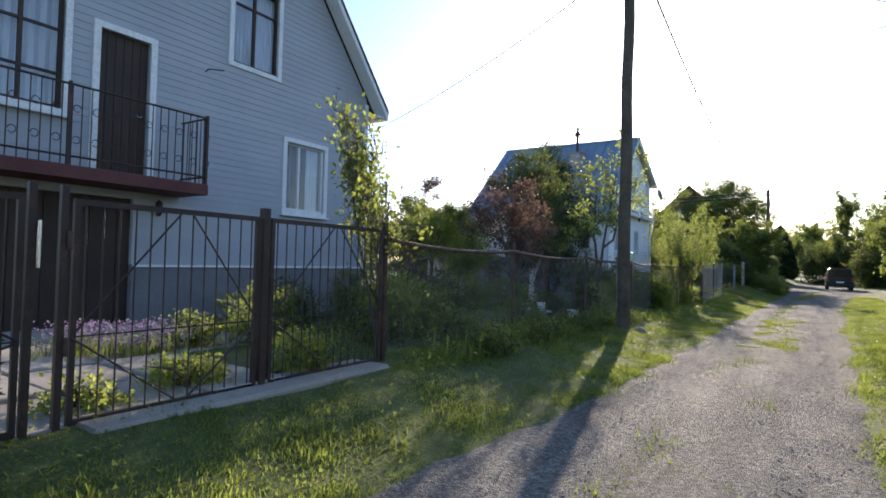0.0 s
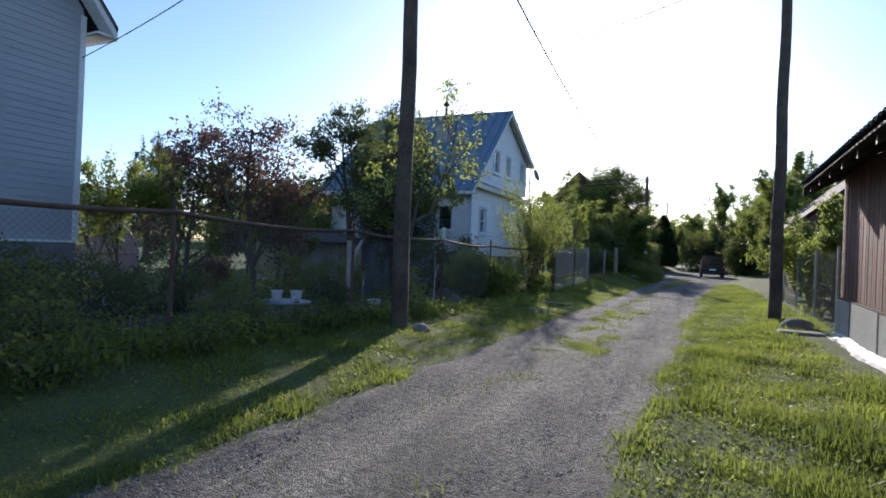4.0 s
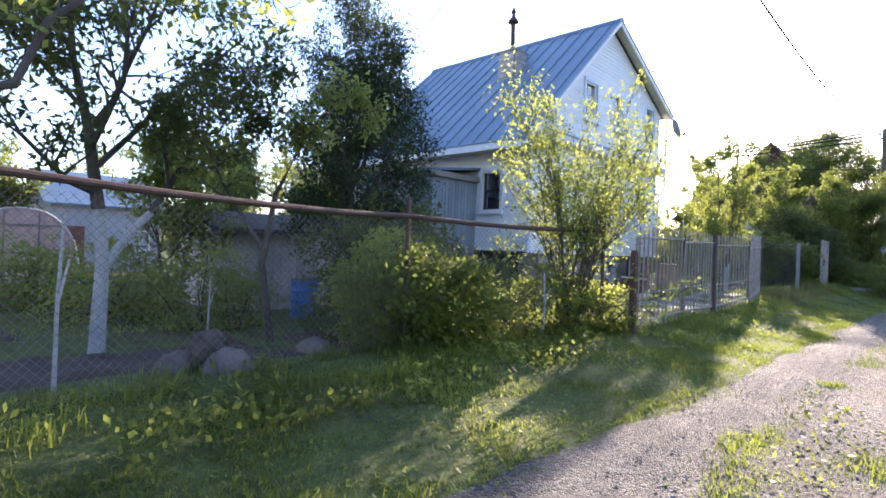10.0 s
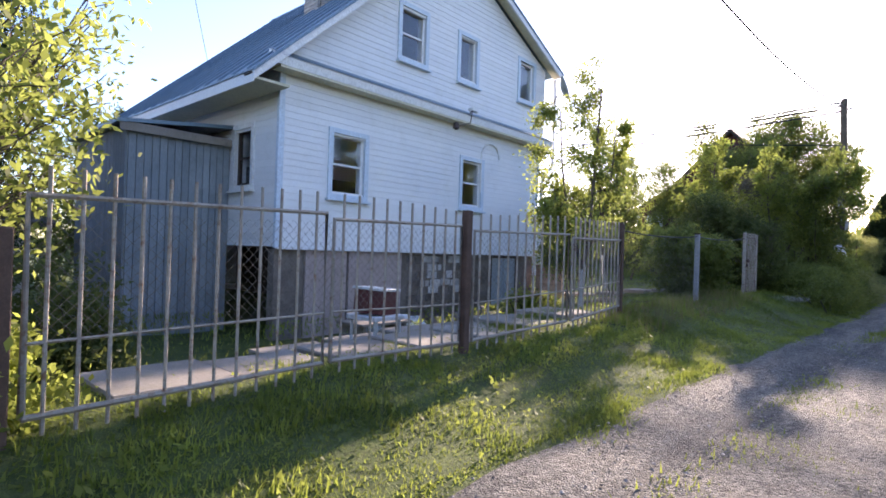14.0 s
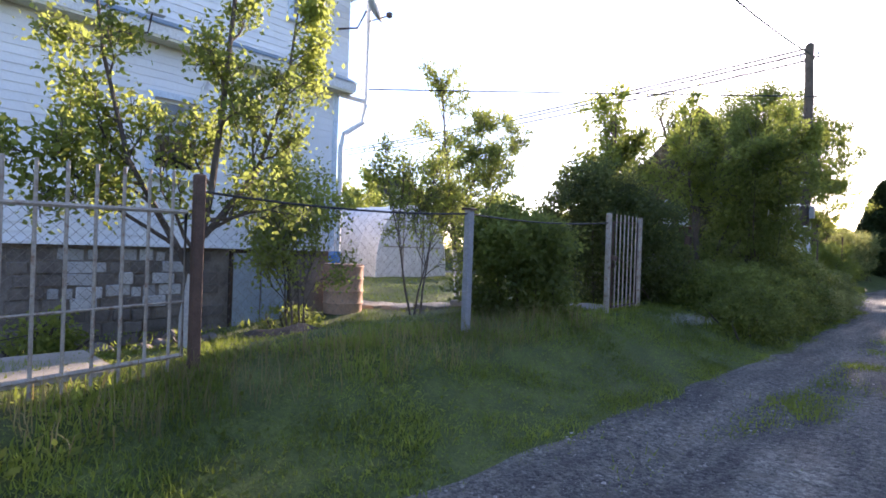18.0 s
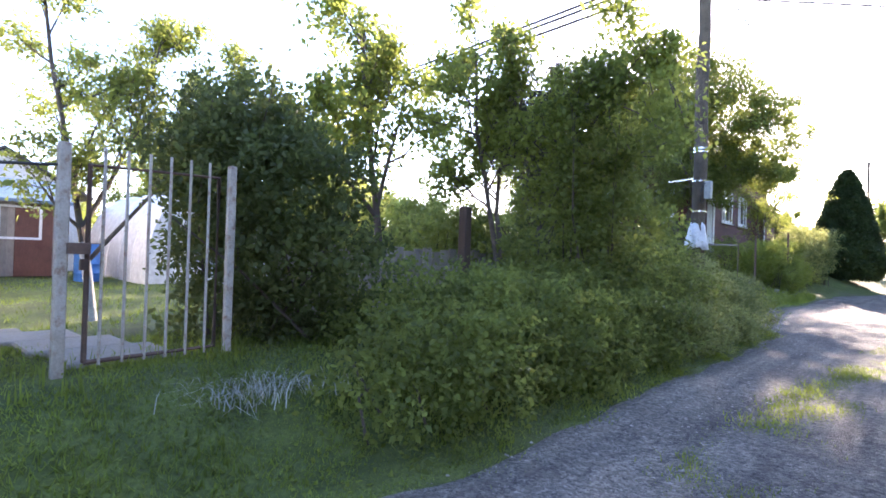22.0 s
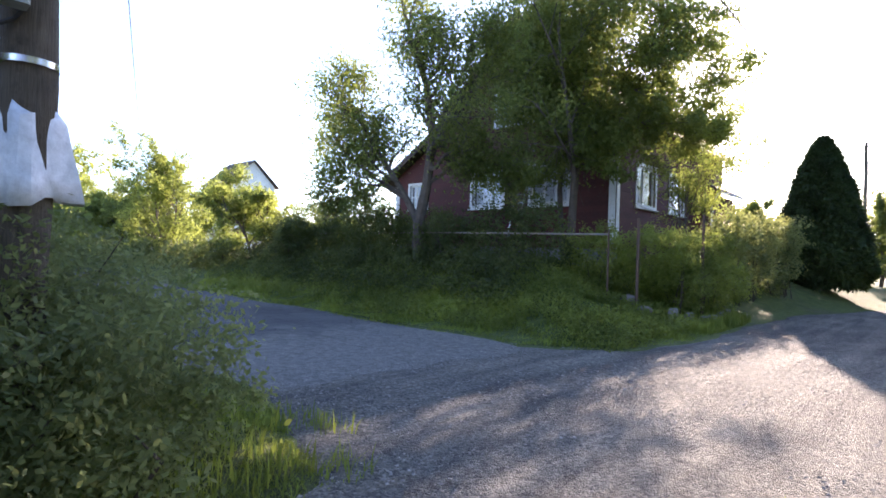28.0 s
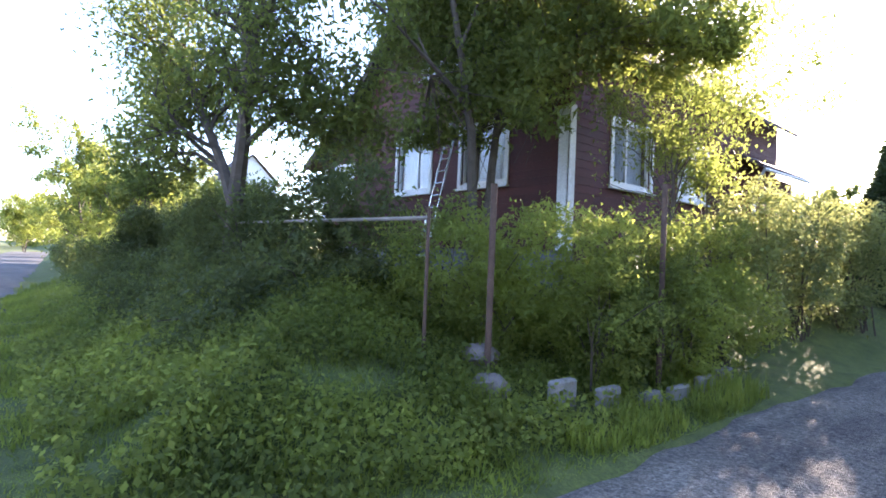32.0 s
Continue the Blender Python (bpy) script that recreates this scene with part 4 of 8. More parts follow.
    # balcony
    b = part("balcony", Shape().slab(X + 0.001, X + 0.82, 1.2, 5.38, 2.42, 2.6, 0.015), M["balcony"], root, "dark red balcony slab")
    rail = lambda z: Shape().tube([(X + 0.03, 5.34, z), (X + 0.78, 5.34, z), (X + 0.78, 1.24, z), (X + 0.03, 1.24, z)], 0.017, 6)
    part("handrail", rail(3.7), M["steel_dark"], b)
    part("lower_rail", rail(2.72), M["steel_dark"], b)
    bal = Shape().tube([(0, 0, 2.6), (0, 0, 3.7)], 0.008, 5).mesh("baluster", M["steel_dark"])
    scroll = Shape()
    ring = [(0, 0.045 * math.cos(t), 0.05 * math.sin(t)) for t in np.linspace(0, 5.6, 14)]
    scroll.tube([(0, y, z + 3.38) for _, y, z in ring], 0.006, 4, False)
    scroll.tube([(0, -y, z + 2.95) for _, y, z in ring], 0.006, 4, False)
    scroll = scroll.mesh("scroll", M["steel_dark"])
    for i in range(34):
        placed("baluster", bal, b, (X + 0.78, 1.26 + i * 0.122, 0))
        if i % 2:
            placed("scroll", scroll, b, (X + 0.78, 1.26 + i * 0.122 + 0.061, 0))
    for i in range(6):
        placed("baluster", bal, b, (X + 0.1 + i * 0.125, 5.34, 0))
    for y in (1.24, 3.3, 5.34):
        part("post", Shape().box(X + 0.76, X + 0.8, y - 0.02, y + 0.02, 2.6, 3.74), M["steel_dark"], b)
    br = part("wall_bracket", Shape().tube([(X + 0.02, 5.75, 4.75), (X + 0.16, 5.72, 4.76), (X + 0.28, 5.95, 4.78)], 0.012, 5), M["steel_dark"], root)
    lamp = part("wall_lamp", Shape().lathe(X + 0.1, 4.95, [(0.01, 2.32), (0.06, 2.27), (0.05, 2.1), (0.02, 2.05)], 8), M["steel_dark"], root, "small dark wall lantern")
    return root


grey_house()


# --- white house with the blue metal roof ---
def white_house():
    X, Y0, Y1, XB = -7.55, 25.17, 32.83, -14.6
    ra, rz = 29.17, 8.1
    root = thing("house", (-11, 29, 0.2), "white boarded house with a blue-grey standing-seam metal roof", "house")

    def lim(z):
        lo = max(Y0, ra - (rz - 0.12 - z) / 0.915) if z > 4.3 else Y0
        hi = min(Y1 + 0.25, ra + (rz - 0.12 - z) / 0.47) if z > 4.3 else Y1
        return (min(lo, ra - 0.02), max(hi, ra + 0.02))
    holes = [(26.2, 26.92, 2.16, 3.24), (29.74, 30.42, 2.25, 3.28), (27.76, 28.44, 5.04, 6.06), (29.55, 30.12, 5.06, 6.04), (31.88, 32.5, 5.16, 6.12)]
    w = part("wall", wall_core("x", X, -0.22, lim, 1.19, rz - 0.14, holes), M["siding_white"], root)
    boards(w, "x", X, 1, lim, 1.19, rz - 0.16, 0.112, holes, M["siding_white"])
    sh = [(-9.0, -8.42, 2.25, 3.25)]
    s = part("wall", wall_core("y", Y0, 0.2, lambda z: (XB, X - 0.22), 1.19, 4.2, sh), M["siding_white"], root)
    boards(s, "y", Y0, -1, lambda z: (XB, X - 0.02), 1.19, 4.1, 0.112, sh, M["siding_white"])
    part("wall", wall_core("y", Y1, -0.2, lambda z: (XB, X - 0.22), -0.6, 6.2, []), M["siding_white"], root)
    part("wall", wall_core("x", XB, 0.2, lim, 0.1, rz - 0.14, []), M["siding_white"], root)
    for y in (Y0, Y1):
        part("corner_trim", Shape().box(X - 0.03, X + 0.035, y - 0.05, y + 0.05, 1.17, 4.05), M["trim_blue"], root, "pale blue corner board")
    part("drip_trim", Shape().box(X, X + 0.06, Y0 - 0.03, Y1 + 0.03, 1.15, 1.19), M["trim_white"], root)
    # skirt ledge between the storeys
    ledge = part("skirt_ledge", Shape().prism([(X, 4.06), (X + 0.3, 4.06), (X + 0.32, 4.2), (X + 0.02, 4.36), (X, 4.36)], "y", Y0 - 0.25, Y1 + 0.22), M["trim_white"], root)
    part("soffit", Shape().box(X + 0.03, X + 0.295, Y0 - 0.2, Y1 + 0.18, 4.02, 4.056), M["cream"], ledge, "cream underside")
    part("flashing", Shape().prism([(X + 0.022, 4.37), (X + 0.34, 4.205), (X + 0.34, 4.215), (X + 0.022, 4.385)], "y", Y0 - 0.27, Y1 + 0.24), M["roof_blue"], ledge)
    # roof slopes
    eL, eR = (24.5, rz - (ra - 24.5) * 0.915), (33.48, rz - (33.48 - ra) * 0.47)
    for e, nm in ((eL, "near"), (eR, "far")):
        r = part("roof", roof_side("x", XB - 0.35, X + 0.36, e, (ra, rz), 0.05), M["roof_blue"], root)
        n = 16
        for i in range(n):
            x = XB - 0.3 + (X + 0.36 - XB + 0.3) * (i + 0.5) / n
            dz = 0.05
            part("seam", Shape().prism([(e[0], e[1] + dz), (ra, rz + dz), (ra, rz + dz + 0.035), (e[0], e[1] + dz + 0.035)], "x", x - 0.012, x + 0.012), M["roof_blue"], r)
        part("bargeboard", Shape().prism([(e[0], e[1] - 0.14), (ra, rz - 0.14), (ra, rz - 0.004), (e[0], e[1] - 0.004)], "x", X + 0.3, X + 0.34), M["trim_white"], root, "white bargeboard")
        part("soffit", Shape().prism([(e[0], e[1] - 0.04), (ra, rz - 0.04), (ra, rz - 0.005), (e[0], e[1] - 0.005)], "x", X + 0.03, X + 0.295), M["cream"], root, "cream boarded verge")
    part("ridge_cap", Shape().prism([(ra - 0.14, rz - 0.05), (ra, rz + 0.1), (ra + 0.14, rz + 0.0), (ra, rz + 0.06)], "x", XB - 0.36, X + 0.37), M["roof_blue"], root)
    part("eave_board", Shape().box(XB - 0.3, X + 0.3, 24.5, 24.53, eL[1] - 0.16, eL[1] + 0.02), M["trim_white"], root)
    part("eave_soffit", Shape().box(XB - 0.3, X + 0.28, 24.53, Y0 - 0.03, eL[1] - 0.1, eL[1] - 0.06), M["cream"], root, "cream boxed eave")
    # windows
    for y0, y1, z0, z1, up, bar in ((26.2, 26.92, 2.16, 3.24, (), (0.5,)), (29.74, 30.42, 2.25, 3.28, (), (0.52,)), (27.76, 28.44, 5.04, 6.06, (), (0.5,)), (29.55, 30.12, 5.06, 6.04, (), ()), (31.88, 32.5, 5.16, 6.12, (), ())):
        window(root, "x", X, 1, y0, y1, z0, z1, M["trim_blue"], M["trim_white"], up, bar, False)
    window(root, "y", Y0, -1, -9.0, -8.42, 2.25, 3.25, M["trim_white"], M["wood_dark"], (), (0.5,), False)
    # boarded lean-to porch on the side wall
    porch = part("porch", Shape().box(-11.9, -9.24, 23.45, 23.55, -0.6, 3.05).box(-11.9, -11.8, 23.55, Y0 - 0.02, -0.6, 3.05).box(-9.34, -9.24, 23.55, Y0 - 0.02, -0.6, 3.05), M["panel_grey"], root, "grey lean-to porch of upright boards")
    rp = random.Random(12)
    for q in range(14):
        y = 23.46 + q * 0.121
        part("board", Shape().slab(-9.24, -9.212 + rp.uniform(0, 0.006), y, y + 0.112, -0.5 + rp.uniform(0, 0.06), 3.06, 0.005), M["porch_board"], porch)
    for q in range(22):
        x = -11.88 + q * 0.121
        part("board", Shape().slab(x, x + 0.112, 23.42 - rp.uniform(0, 0.006), 23.45, -0.5 + rp.uniform(0, 0.06), 3.06, 0.005), M["porch_board"], porch)
    part("porch_roof", Shape().prism([(23.25, 3.07), (Y0 - 0.02, 3.3), (Y0 - 0.02, 3.36), (23.25, 3.13)], "x", -12.05, -9.08), M["roof_blue"], porch)
    part("porch_fascia", Shape().box(-9.13, -9.1, 23.3, Y0 - 0.03, 2.96, 3.1), M["wood_grey"], porch)
    # foundation: boards, masonry and cellar doors
    f = part("foundation", Shape().box(X - 0.25, X - 0.06, Y0, Y1, -0.8, 1.15), M["found"], root, "brown masonry foundation with patches of pale stone")
    for y0, y1 in ((25.75, 26.62), (26.68, 28.0)):
        part("board", Shape().box(X - 0.06, X - 0.02, y0, y1, -0.5, 1.14), M["pinkboard"], f, "faded pink sheet")
    rng = random.Random(5)
    kinds = [Shape().slab(-0.03, 0.03, 0, w, 0, h, 0.014).mesh("stone_block", M[k]) for w, h, k in ((0.3, 0.15, "block"), (0.17, 0.16, "block"), (0.22, 0.14, "rubble"), (0.36, 0.155, "rubble"), (0.12, 0.13, "block"), (0.25, 0.15, "rubble"))]
    wide = (0.3, 0.17, 0.22, 0.36, 0.12, 0.25)
    for r in range(9):
        y = 28.12 + rng.uniform(0, 0.2)
        while y < 30.55:
            patch = 28.55 < y < 29.95 and r > 3 and rng.random() < 0.78
            k = rng.choice((0, 1, 4, 0)) if patch else rng.choice((2, 3, 5, 2))
            ob = placed("stone_block", kinds[k], f, (X - 0.06 + rng.uniform(-0.02, 0.012), y, -0.38 + r * 0.167 + rng.uniform(-0.012, 0.012)))
            ob.rotation_euler = (radians(rng.uniform(-3, 3)), 0, radians(rng.uniform(-3, 3)))
            y += wide[k] + rng.uniform(0.012, 0.05)
    c = part("cellar_door", Shape().box(X - 0.06, X - 0.01, 30.95, 31.0, -0.35, 1.15).box(X - 0.06, X - 0.01, 31.98, 32.03, -0.35, 1.15).box(X - 0.06, X - 0.012, 31.0, 31.98, 1.09, 1.15), M["wood_dark"], root, "grey-blue double cellar doors")
    for y in (31.0, 31.5):
        part("door_leaf", Shape().slab(X - 0.05, X - 0.02, y + 0.005, y + 0.475, -0.3, 1.08, 0.006), M["door_blue"], c)
    # chimney and flue
    ch = part("chimney", Shape().box(-10.27, -9.73, 27.35, 27.89, 6.0, 7.2), M["mortar"], root, "pale brick chimney with a metal flue")
    me = Shape().slab(-0.125, 0.125, -0.06, 0.06, 0, 0.066, 0.006).mesh("brick", M["brick"])
    for r in range(16):
        for q in range(2):
            for x, y, turn in ((-10.13 + q * 0.26, 27.33, 0), (-10.13 + q * 0.26, 27.91, 0), (-9.71, 27.49 + q * 0.26, 90), (-10.29, 27.49 + q * 0.26, 90)):
                ob = placed("brick", me, ch, (x, y, 6.02 + r * 0.077))
                ob.rotation_euler = (0, 0, radians(turn))
    part("chimney_cap", Shape().slab(-10.36, -9.64, 27.26, 27.98, 7.25, 7.32, 0.015), M["concrete"], ch)
    part("flue", Shape().lathe(-10.0, 27.6, [(0.07, 7.3), (0.07, 8.2), (0.16, 8.24), (0.17, 8.27), (0.06, 8.42), (0.05, 8.52), (0.08, 8.56), (0.02, 8.72)], 14), M["steel_dark"], ch, "dark flue pipe with a cap")
    # downpipe, dish, lamp
    part("downpipe", Shape().tube([(X + 0.1, Y1 + 0.62, 6.0), (X + 0.1, Y1 + 0.6, 3.95), (X + 0.12, Y1 + 0.55, 3.6), (X + 0.12, Y1 + 0.12, 3.3), (X + 0.1, Y1 + 0.08, 3.1), (X + 0.1, Y1 + 0.08, 1.15)], 0.05, 10), M["trim_white"], root, "white downpipe with a bend")
    part("pipe_clip", Shape().tube([(X + 0.1, Y1, 4.0), (X + 0.1, Y1 + 0.6, 4.0)], 0.045, 8), M["trim_white"], root)
    lamp = part("wall_lamp", Shape().tube([(X + 0.33, 29.55, 4.2), (X + 0.42, 29.55, 4.3), (X + 0.42, 29.5, 4.0), (X + 0.42, 29.05, 3.85)], 0.012, 5), M["steel_dark"], root, "small lamps on a bracket under the ledge")
    part("floodlight", Shape().box(X + 0.36, X + 0.48, 29.48, 29.7, 4.27, 4.33), M["trim_white"], lamp)
    part("lamp_head", Shape().lathe(X + 0.42, 29.03, [(0.02, 3.93), (0.06, 3.9), (0.07, 3.8), (0.03, 3.77)], 10), M["steel_dark"], lamp)
    cable = [(X + 0.035, 30.75 + 0.35 * math.sin(t), 3.45 + 0.35 * math.cos(t)) for t in np.linspace(-1.6, 1.5, 10)]
    part("wall_cable", Shape().tube([(X + 0.035, 30.4, 2.6)] + cable, 0.02, 6), M["trim_white"], root)
    return root


def satellite_dish():
    root = thing("satellite_dish", (-7.2, 32.95, 5.6), "grey oval satellite dish on a bent wall bracket", "satellite dish")
    s = Shape()
    n, rings = 20, 5
    v, f = [(0, 0, 0)], []
    for r in range(1, rings + 1):
        for k in range(n):
            a, q = 2 * math.pi * k / n, r / rings * 0.3
            v.append((0.12 * (r / rings) ** 2, q * math.cos(a), q * 1.1 * math.sin(a)))
    f += [(0, 1 + k, 1 + (k + 1) % n) for k in range(n)]
    for r in range(rings - 1):
        f += [(1 + r * n + k, 1 + (r + 1) * n + k, 1 + (r + 1) * n + (k + 1) % n, 1 + r * n + (k + 1) % n) for k in range(n)]
    rot = Euler((0, radians(-20), radians(35))).to_matrix()
    s.add([Vector((-7.1, 33.2, 5.62)) + rot @ Vector(p) for p in v], f)
    s.smooth = True
    d = part("dish", s, M["panel_grey"], root)
    d.modifiers.new("thick", "SOLIDIFY").thickness = 0.012
    part("bracket", Shape().tube([(-7.52, 32.8, 5.2), (-7.2, 33.0, 5.2), (-7.15, 33.15, 5.55)], 0.018, 6), M["steel_dark"], root)
    part("feed_arm", Shape().tube([(-7.1, 33.18, 5.35), (-6.8, 33.4, 5.45)], 0.012, 5).box(-6.84, -6.76, 33.36, 33.44, 5.42, 5.5), M["steel_dark"], root)


white_house()
satellite_dish()


# --- dark red house behind the hedge ---
def red_house():
    Y, X1, XC, XL = 58.8, -6.0, -13.2, -15.6
    ax, az, k = -9.6, 9.6, 0.99
    G = 1.0
    root = thing("house", (-10.5, 62, G), "dark red boarded house with white windows behind a hedge", "house")

    def lim(z):
        lo = ax - (az - 0.1 - z) / k if z > 6.0 else max(XL, -13.2 - (5.9 - z) / 0.58)
        hi = min(X1, ax + (az - 0.1 - z) / k)
        return (min(lo, ax - 0.02), max(hi, ax + 0.02))
    holes = [(-11.56, -10.2, 3.15, 4.45), (-9.02, -7.64, 3.15, 4.42), (-10.55, -8.95, 6.0, 7.1), (-14.85, -13.9, 3.2, 4.1)]
    w = part("wall", wall_core("y", Y, 0.2, lim, 1.7, az - 0.12, holes), M["siding_red"], root)
    boards(w, "y", Y, -1, lim, 1.7, az - 0.14, 0.16, holes, M["siding_red"])
    part("plinth", Shape().box(XL, X1, Y + 0.03, Y + 0.25, 0.7, 1.7), M["plinth"], root)
    sh = [(60.2, 61.65, 3.15, 4.4), (63.0, 64.3, 3.15, 4.4)]
    s = part("wall", wall_core("x", X1, -0.2, lambda z: (Y + 0.2, 69.0), 0.8, 5.9, sh), M["siding_red"], root)
    boards(s, "x", X1, 1, lambda z: (Y + 0.03, 69.0), 1.7, 5.8, 0.16, sh, M["siding_red"])
    part("wall", wall_core("x", XL, 0.2, lambda z: (Y + 0.2, 69.0), 0.8, 4.4, []), M["siding_red"], root)
    part("wall", wall_core("y", 69.0, -0.2, lim, 0.8, az - 0.12, []), M["siding_red"], root)
    for x, z1 in ((X1 - 0.13, 4.45), (XL + 0.02, 4.2)):
        part("corner_board", Shape().box(x - 0.09, x + 0.12, Y - 0.055, Y - 0.024, 1.7, z1), M["trim_white"], root, "white corner board")
    part("corner_board", Shape().box(X1 + 0.024, X1 + 0.05, Y - 0.05, Y + 0.12, 1.7, 4.45), M["trim_white"], root)
    for (u0, z0), (u1, z1) in (((-13.2, az - 3.6 * k), (ax, az)), ((-16.4, az - 3.6 * k - 3.2 * 0.58), (-13.2, az - 3.6 * k)), ((X1 + 0.5, az - (X1 + 0.5 - ax) * k), (ax, az))):
        part("roof", Shape().prism([(u0, z0), (u1, z1), (u1, z1 + 0.09), (u0, z0 + 0.09)], "y", Y - 0.45, 69.4), M["roof_dark"], root)
        part("bargeboard", Shape().prism([(u0, z0 - 0.15), (u1, z1 - 0.15), (u1, z1 - 0.004), (u0, z0 - 0.004)], "y", Y - 0.44, Y - 0.4), M["wood_dark"], root)
    for u0, u1, z0, z1, up in ((-11.56, -10.2, 3.15, 4.45, (0.6,)), (-9.02, -7.64, 3.15, 4.42, (0.35, 0.68)), (-10.55, -8.95, 6.0, 7.1, (0.34, 0.67)), (-14.85, -13.9, 3.2, 4.1, (0.33, 0.66))):
        window(root, "y", Y, -1, u0, u1, z0, z1, M["trim_white"], M["trim_white"], up, (0.5,) if u0 < -13 else (), z0 < 5, True, 0.1)
    for u0, u1, z0, z1 in sh:
        window(root, "x", X1, 1, u0, u1, z0, z1, M["trim_white"], M["trim_white"], (0.4,), (), True, True, 0.1)
    # low wing behind with its gutter
    wing = part("wing", wall_core("x", -5.55, -0.2, lambda z: (66.2, 69.0), 0.6, 4.1, []), M["siding_red"], root)
    part("wing_wall", Shape().box(-6.0, -5.75, 66.0, 66.2, 0.6, 4.1), M["siding_red"], wing)
    part("wing_roof", Shape().prism([(-5.2, 4.15), (-6.0, 4.6), (-6.0, 4.7), (-5.2, 4.25)], "y", 65.8, 69.2), M["roof_dark"], wing)
    part("gutter", Shape().tube([(-5.15, 69.2, 4.15), (-5.15, 65.8, 4.1), (-5.3, 65.9, 3.9), (-5.5, 66.1, 3.6), (-5.5, 66.1, 1.0)], 0.045, 8), M["trim_white"], wing)


red_house()


def ladder():
    root = thing("ladder", (-9.2, 58.0, 1.0), "grey aluminium ladder leaning on the red wall", "ladder")
    a, b = Vector((-9.3, 57.85, 1.05)), Vector((-8.72, 58.62, 6.05))
    side = Vector((0.19, -0.03, 0))
    for s in (side, -side):
        part("rail", Shape().tube([a + s, b + s], 0.025, 6), M["chrome"], root)
    for i in range(18):
        p = a + (b - a) * (i + 0.7) / 18.5
        part("rung", Shape().tube([p - side, p + side], 0.016, 6), M["chrome"], root)


ladder()


# --- brown garage with the big corrugated roof ---
def garage():
    X, Y0, Y1 = 3.02, 7.4, 15.3
    root = thing("garage", (X, Y0, 0.1), "brown boarded garage with grey sheet base and a corrugated roof", "garage")
    part("wall", Shape().box(X + 0.04, X + 0.2, Y0, Y1, -0.1, 2.9), M["wood_dark"], root)
    part("wall", Shape().box(X + 0.2, 8.0, Y1 - 0.2, Y1, -0.1, 2.5), M["wood_dark"], root)
    part("wall", Shape().box(X + 0.2, 8.0, Y0, Y0 + 0.2, -0.1, 2.5), M["wood_dark"], root)
    part("wall", Shape().box(7.8, 8.0, Y0 + 0.2, Y1 - 0.2, -0.1, 2.5), M["wood_dark"], root)
    n = 68
    w = (Y1 - Y0) / n
    rng = random.Random(3)
    me = Shape().slab(-0.012, 0.012, 0.006, w - 0.008, 0, 2.31, 0.005).mesh("board", M["wood_brown"])
    for i in range(n):
        placed("board", me, root, (X + 0.026 + rng.uniform(-0.004, 0.004), Y0 + i * w, 0.58 + rng.uniform(-0.012, 0.012)))
    for y0, y1 in ((Y0, 9.6), (9.63, 12.7), (12.73, 14.3), (14.33, Y1)):
        part("sheet_panel", Shape().prism([(y0, -0.05), (y1, -0.05), (y1, 0.66 + (y1 - Y0) * 0.018), (y0, 0.66 + (y0 - Y0) * 0.018)], "x", X - 0.03, X + 0.008), M["panel_grey"], root, "grey-green sheet panel")
    for y in (9.615, 12.715, 14.315):
        part("joint_strip", Shape().box(X - 0.036, X - 0.031, y - 0.028, y + 0.028, -0.04, 0.68 + (y - Y0) * 0.018), M["wood_dark"], root, "dark strip over the panel joint")
    part("trim", Shape().prism([(Y0, 0.662), (Y1, 0.662 + (Y1 - Y0) * 0.018), (Y1, 0.692 + (Y1 - Y0) * 0.018), (Y0, 0.692)], "x", X - 0.022, X + 0.01), M["wood_dark"], root)
    # roof: corrugated sheets on the lane side, ridge inwards
    ridge, eave = (5.4, 4.34), (2.42, 2.75)
    nx, ny = 10, 180
    v, f = [], []
    for j in range(ny + 1):
        y = 7.2 + (15.55 - 7.2) * j / ny
        for i in range(nx + 1):
            t = i / nx
            step = 0.022 * (t * 2.4 % 1.0)
            v.append((eave[0] + (ridge[0] - eave[0]) * t, y, eave[1] + (ridge[1] - eave[1]) * t + 0.024 * math.sin(j * 2 * math.pi / 4) + 0.05 - step))
    for j in range(ny):
        f += [(j * (nx + 1) + i, j * (nx + 1) + i + 1, (j + 1) * (nx + 1) + i + 1, (j + 1) * (nx + 1) + i) for i in range(nx)]
    s = Shape().add(v, f)
    r = part("roof", s, M["roof_slate"], root, "dark corrugated roof sheets")
    r.modifiers.new("thick", "SOLIDIFY").thickness = 0.012
    part("roof_deck", Shape().prism([(eave[0] + 0.05, eave[1] - 0.03), (ridge[0], ridge[1] - 0.03), (ridge[0], ridge[1] + 0.0), (eave[0] + 0.05, eave[1] + 0.0)], "y", 7.3, 15.45), M["wood_dark"], root)
    part("roof", Shape().prism([(ridge[0], ridge[1]), (8.3, 2.7), (8.3, 2.8), (ridge[0], ridge[1] + 0.1)], "y", 7.2, 15.55), M["roof_slate"], root)
    for y in (Y0, Y1 - 0.2):
        part("gable", Shape().prism([(X + 0.05, 2.5), (7.95, 2.5), (7.95, 2.85), (5.4, 4.24), (X + 0.05, 2.93)], "y", y, y + 0.2), M["wood_dark"], root)
    for y in (7.26, 15.44):
        part("bargeboard", Shape().prism([(eave[0] + 0.04, eave[1] - 0.2), (ridge[0], ridge[1] - 0.2), (ridge[0], ridge[1] - 0.035), (eave[0] + 0.04, eave[1] - 0.035)], "y", y, y + 0.03), M["wood_dark"], root)
    rf = Shape().prism([(eave[0] + 0.1, eave[1] - 0.14), (X + 0.03, eave[1] + 0.14), (X + 0.03, eave[1] + 0.2), (eave[0] + 0.1, eave[1] - 0.04)], "y", 0, 0.06).mesh("rafter_end", M["wood_dark"])
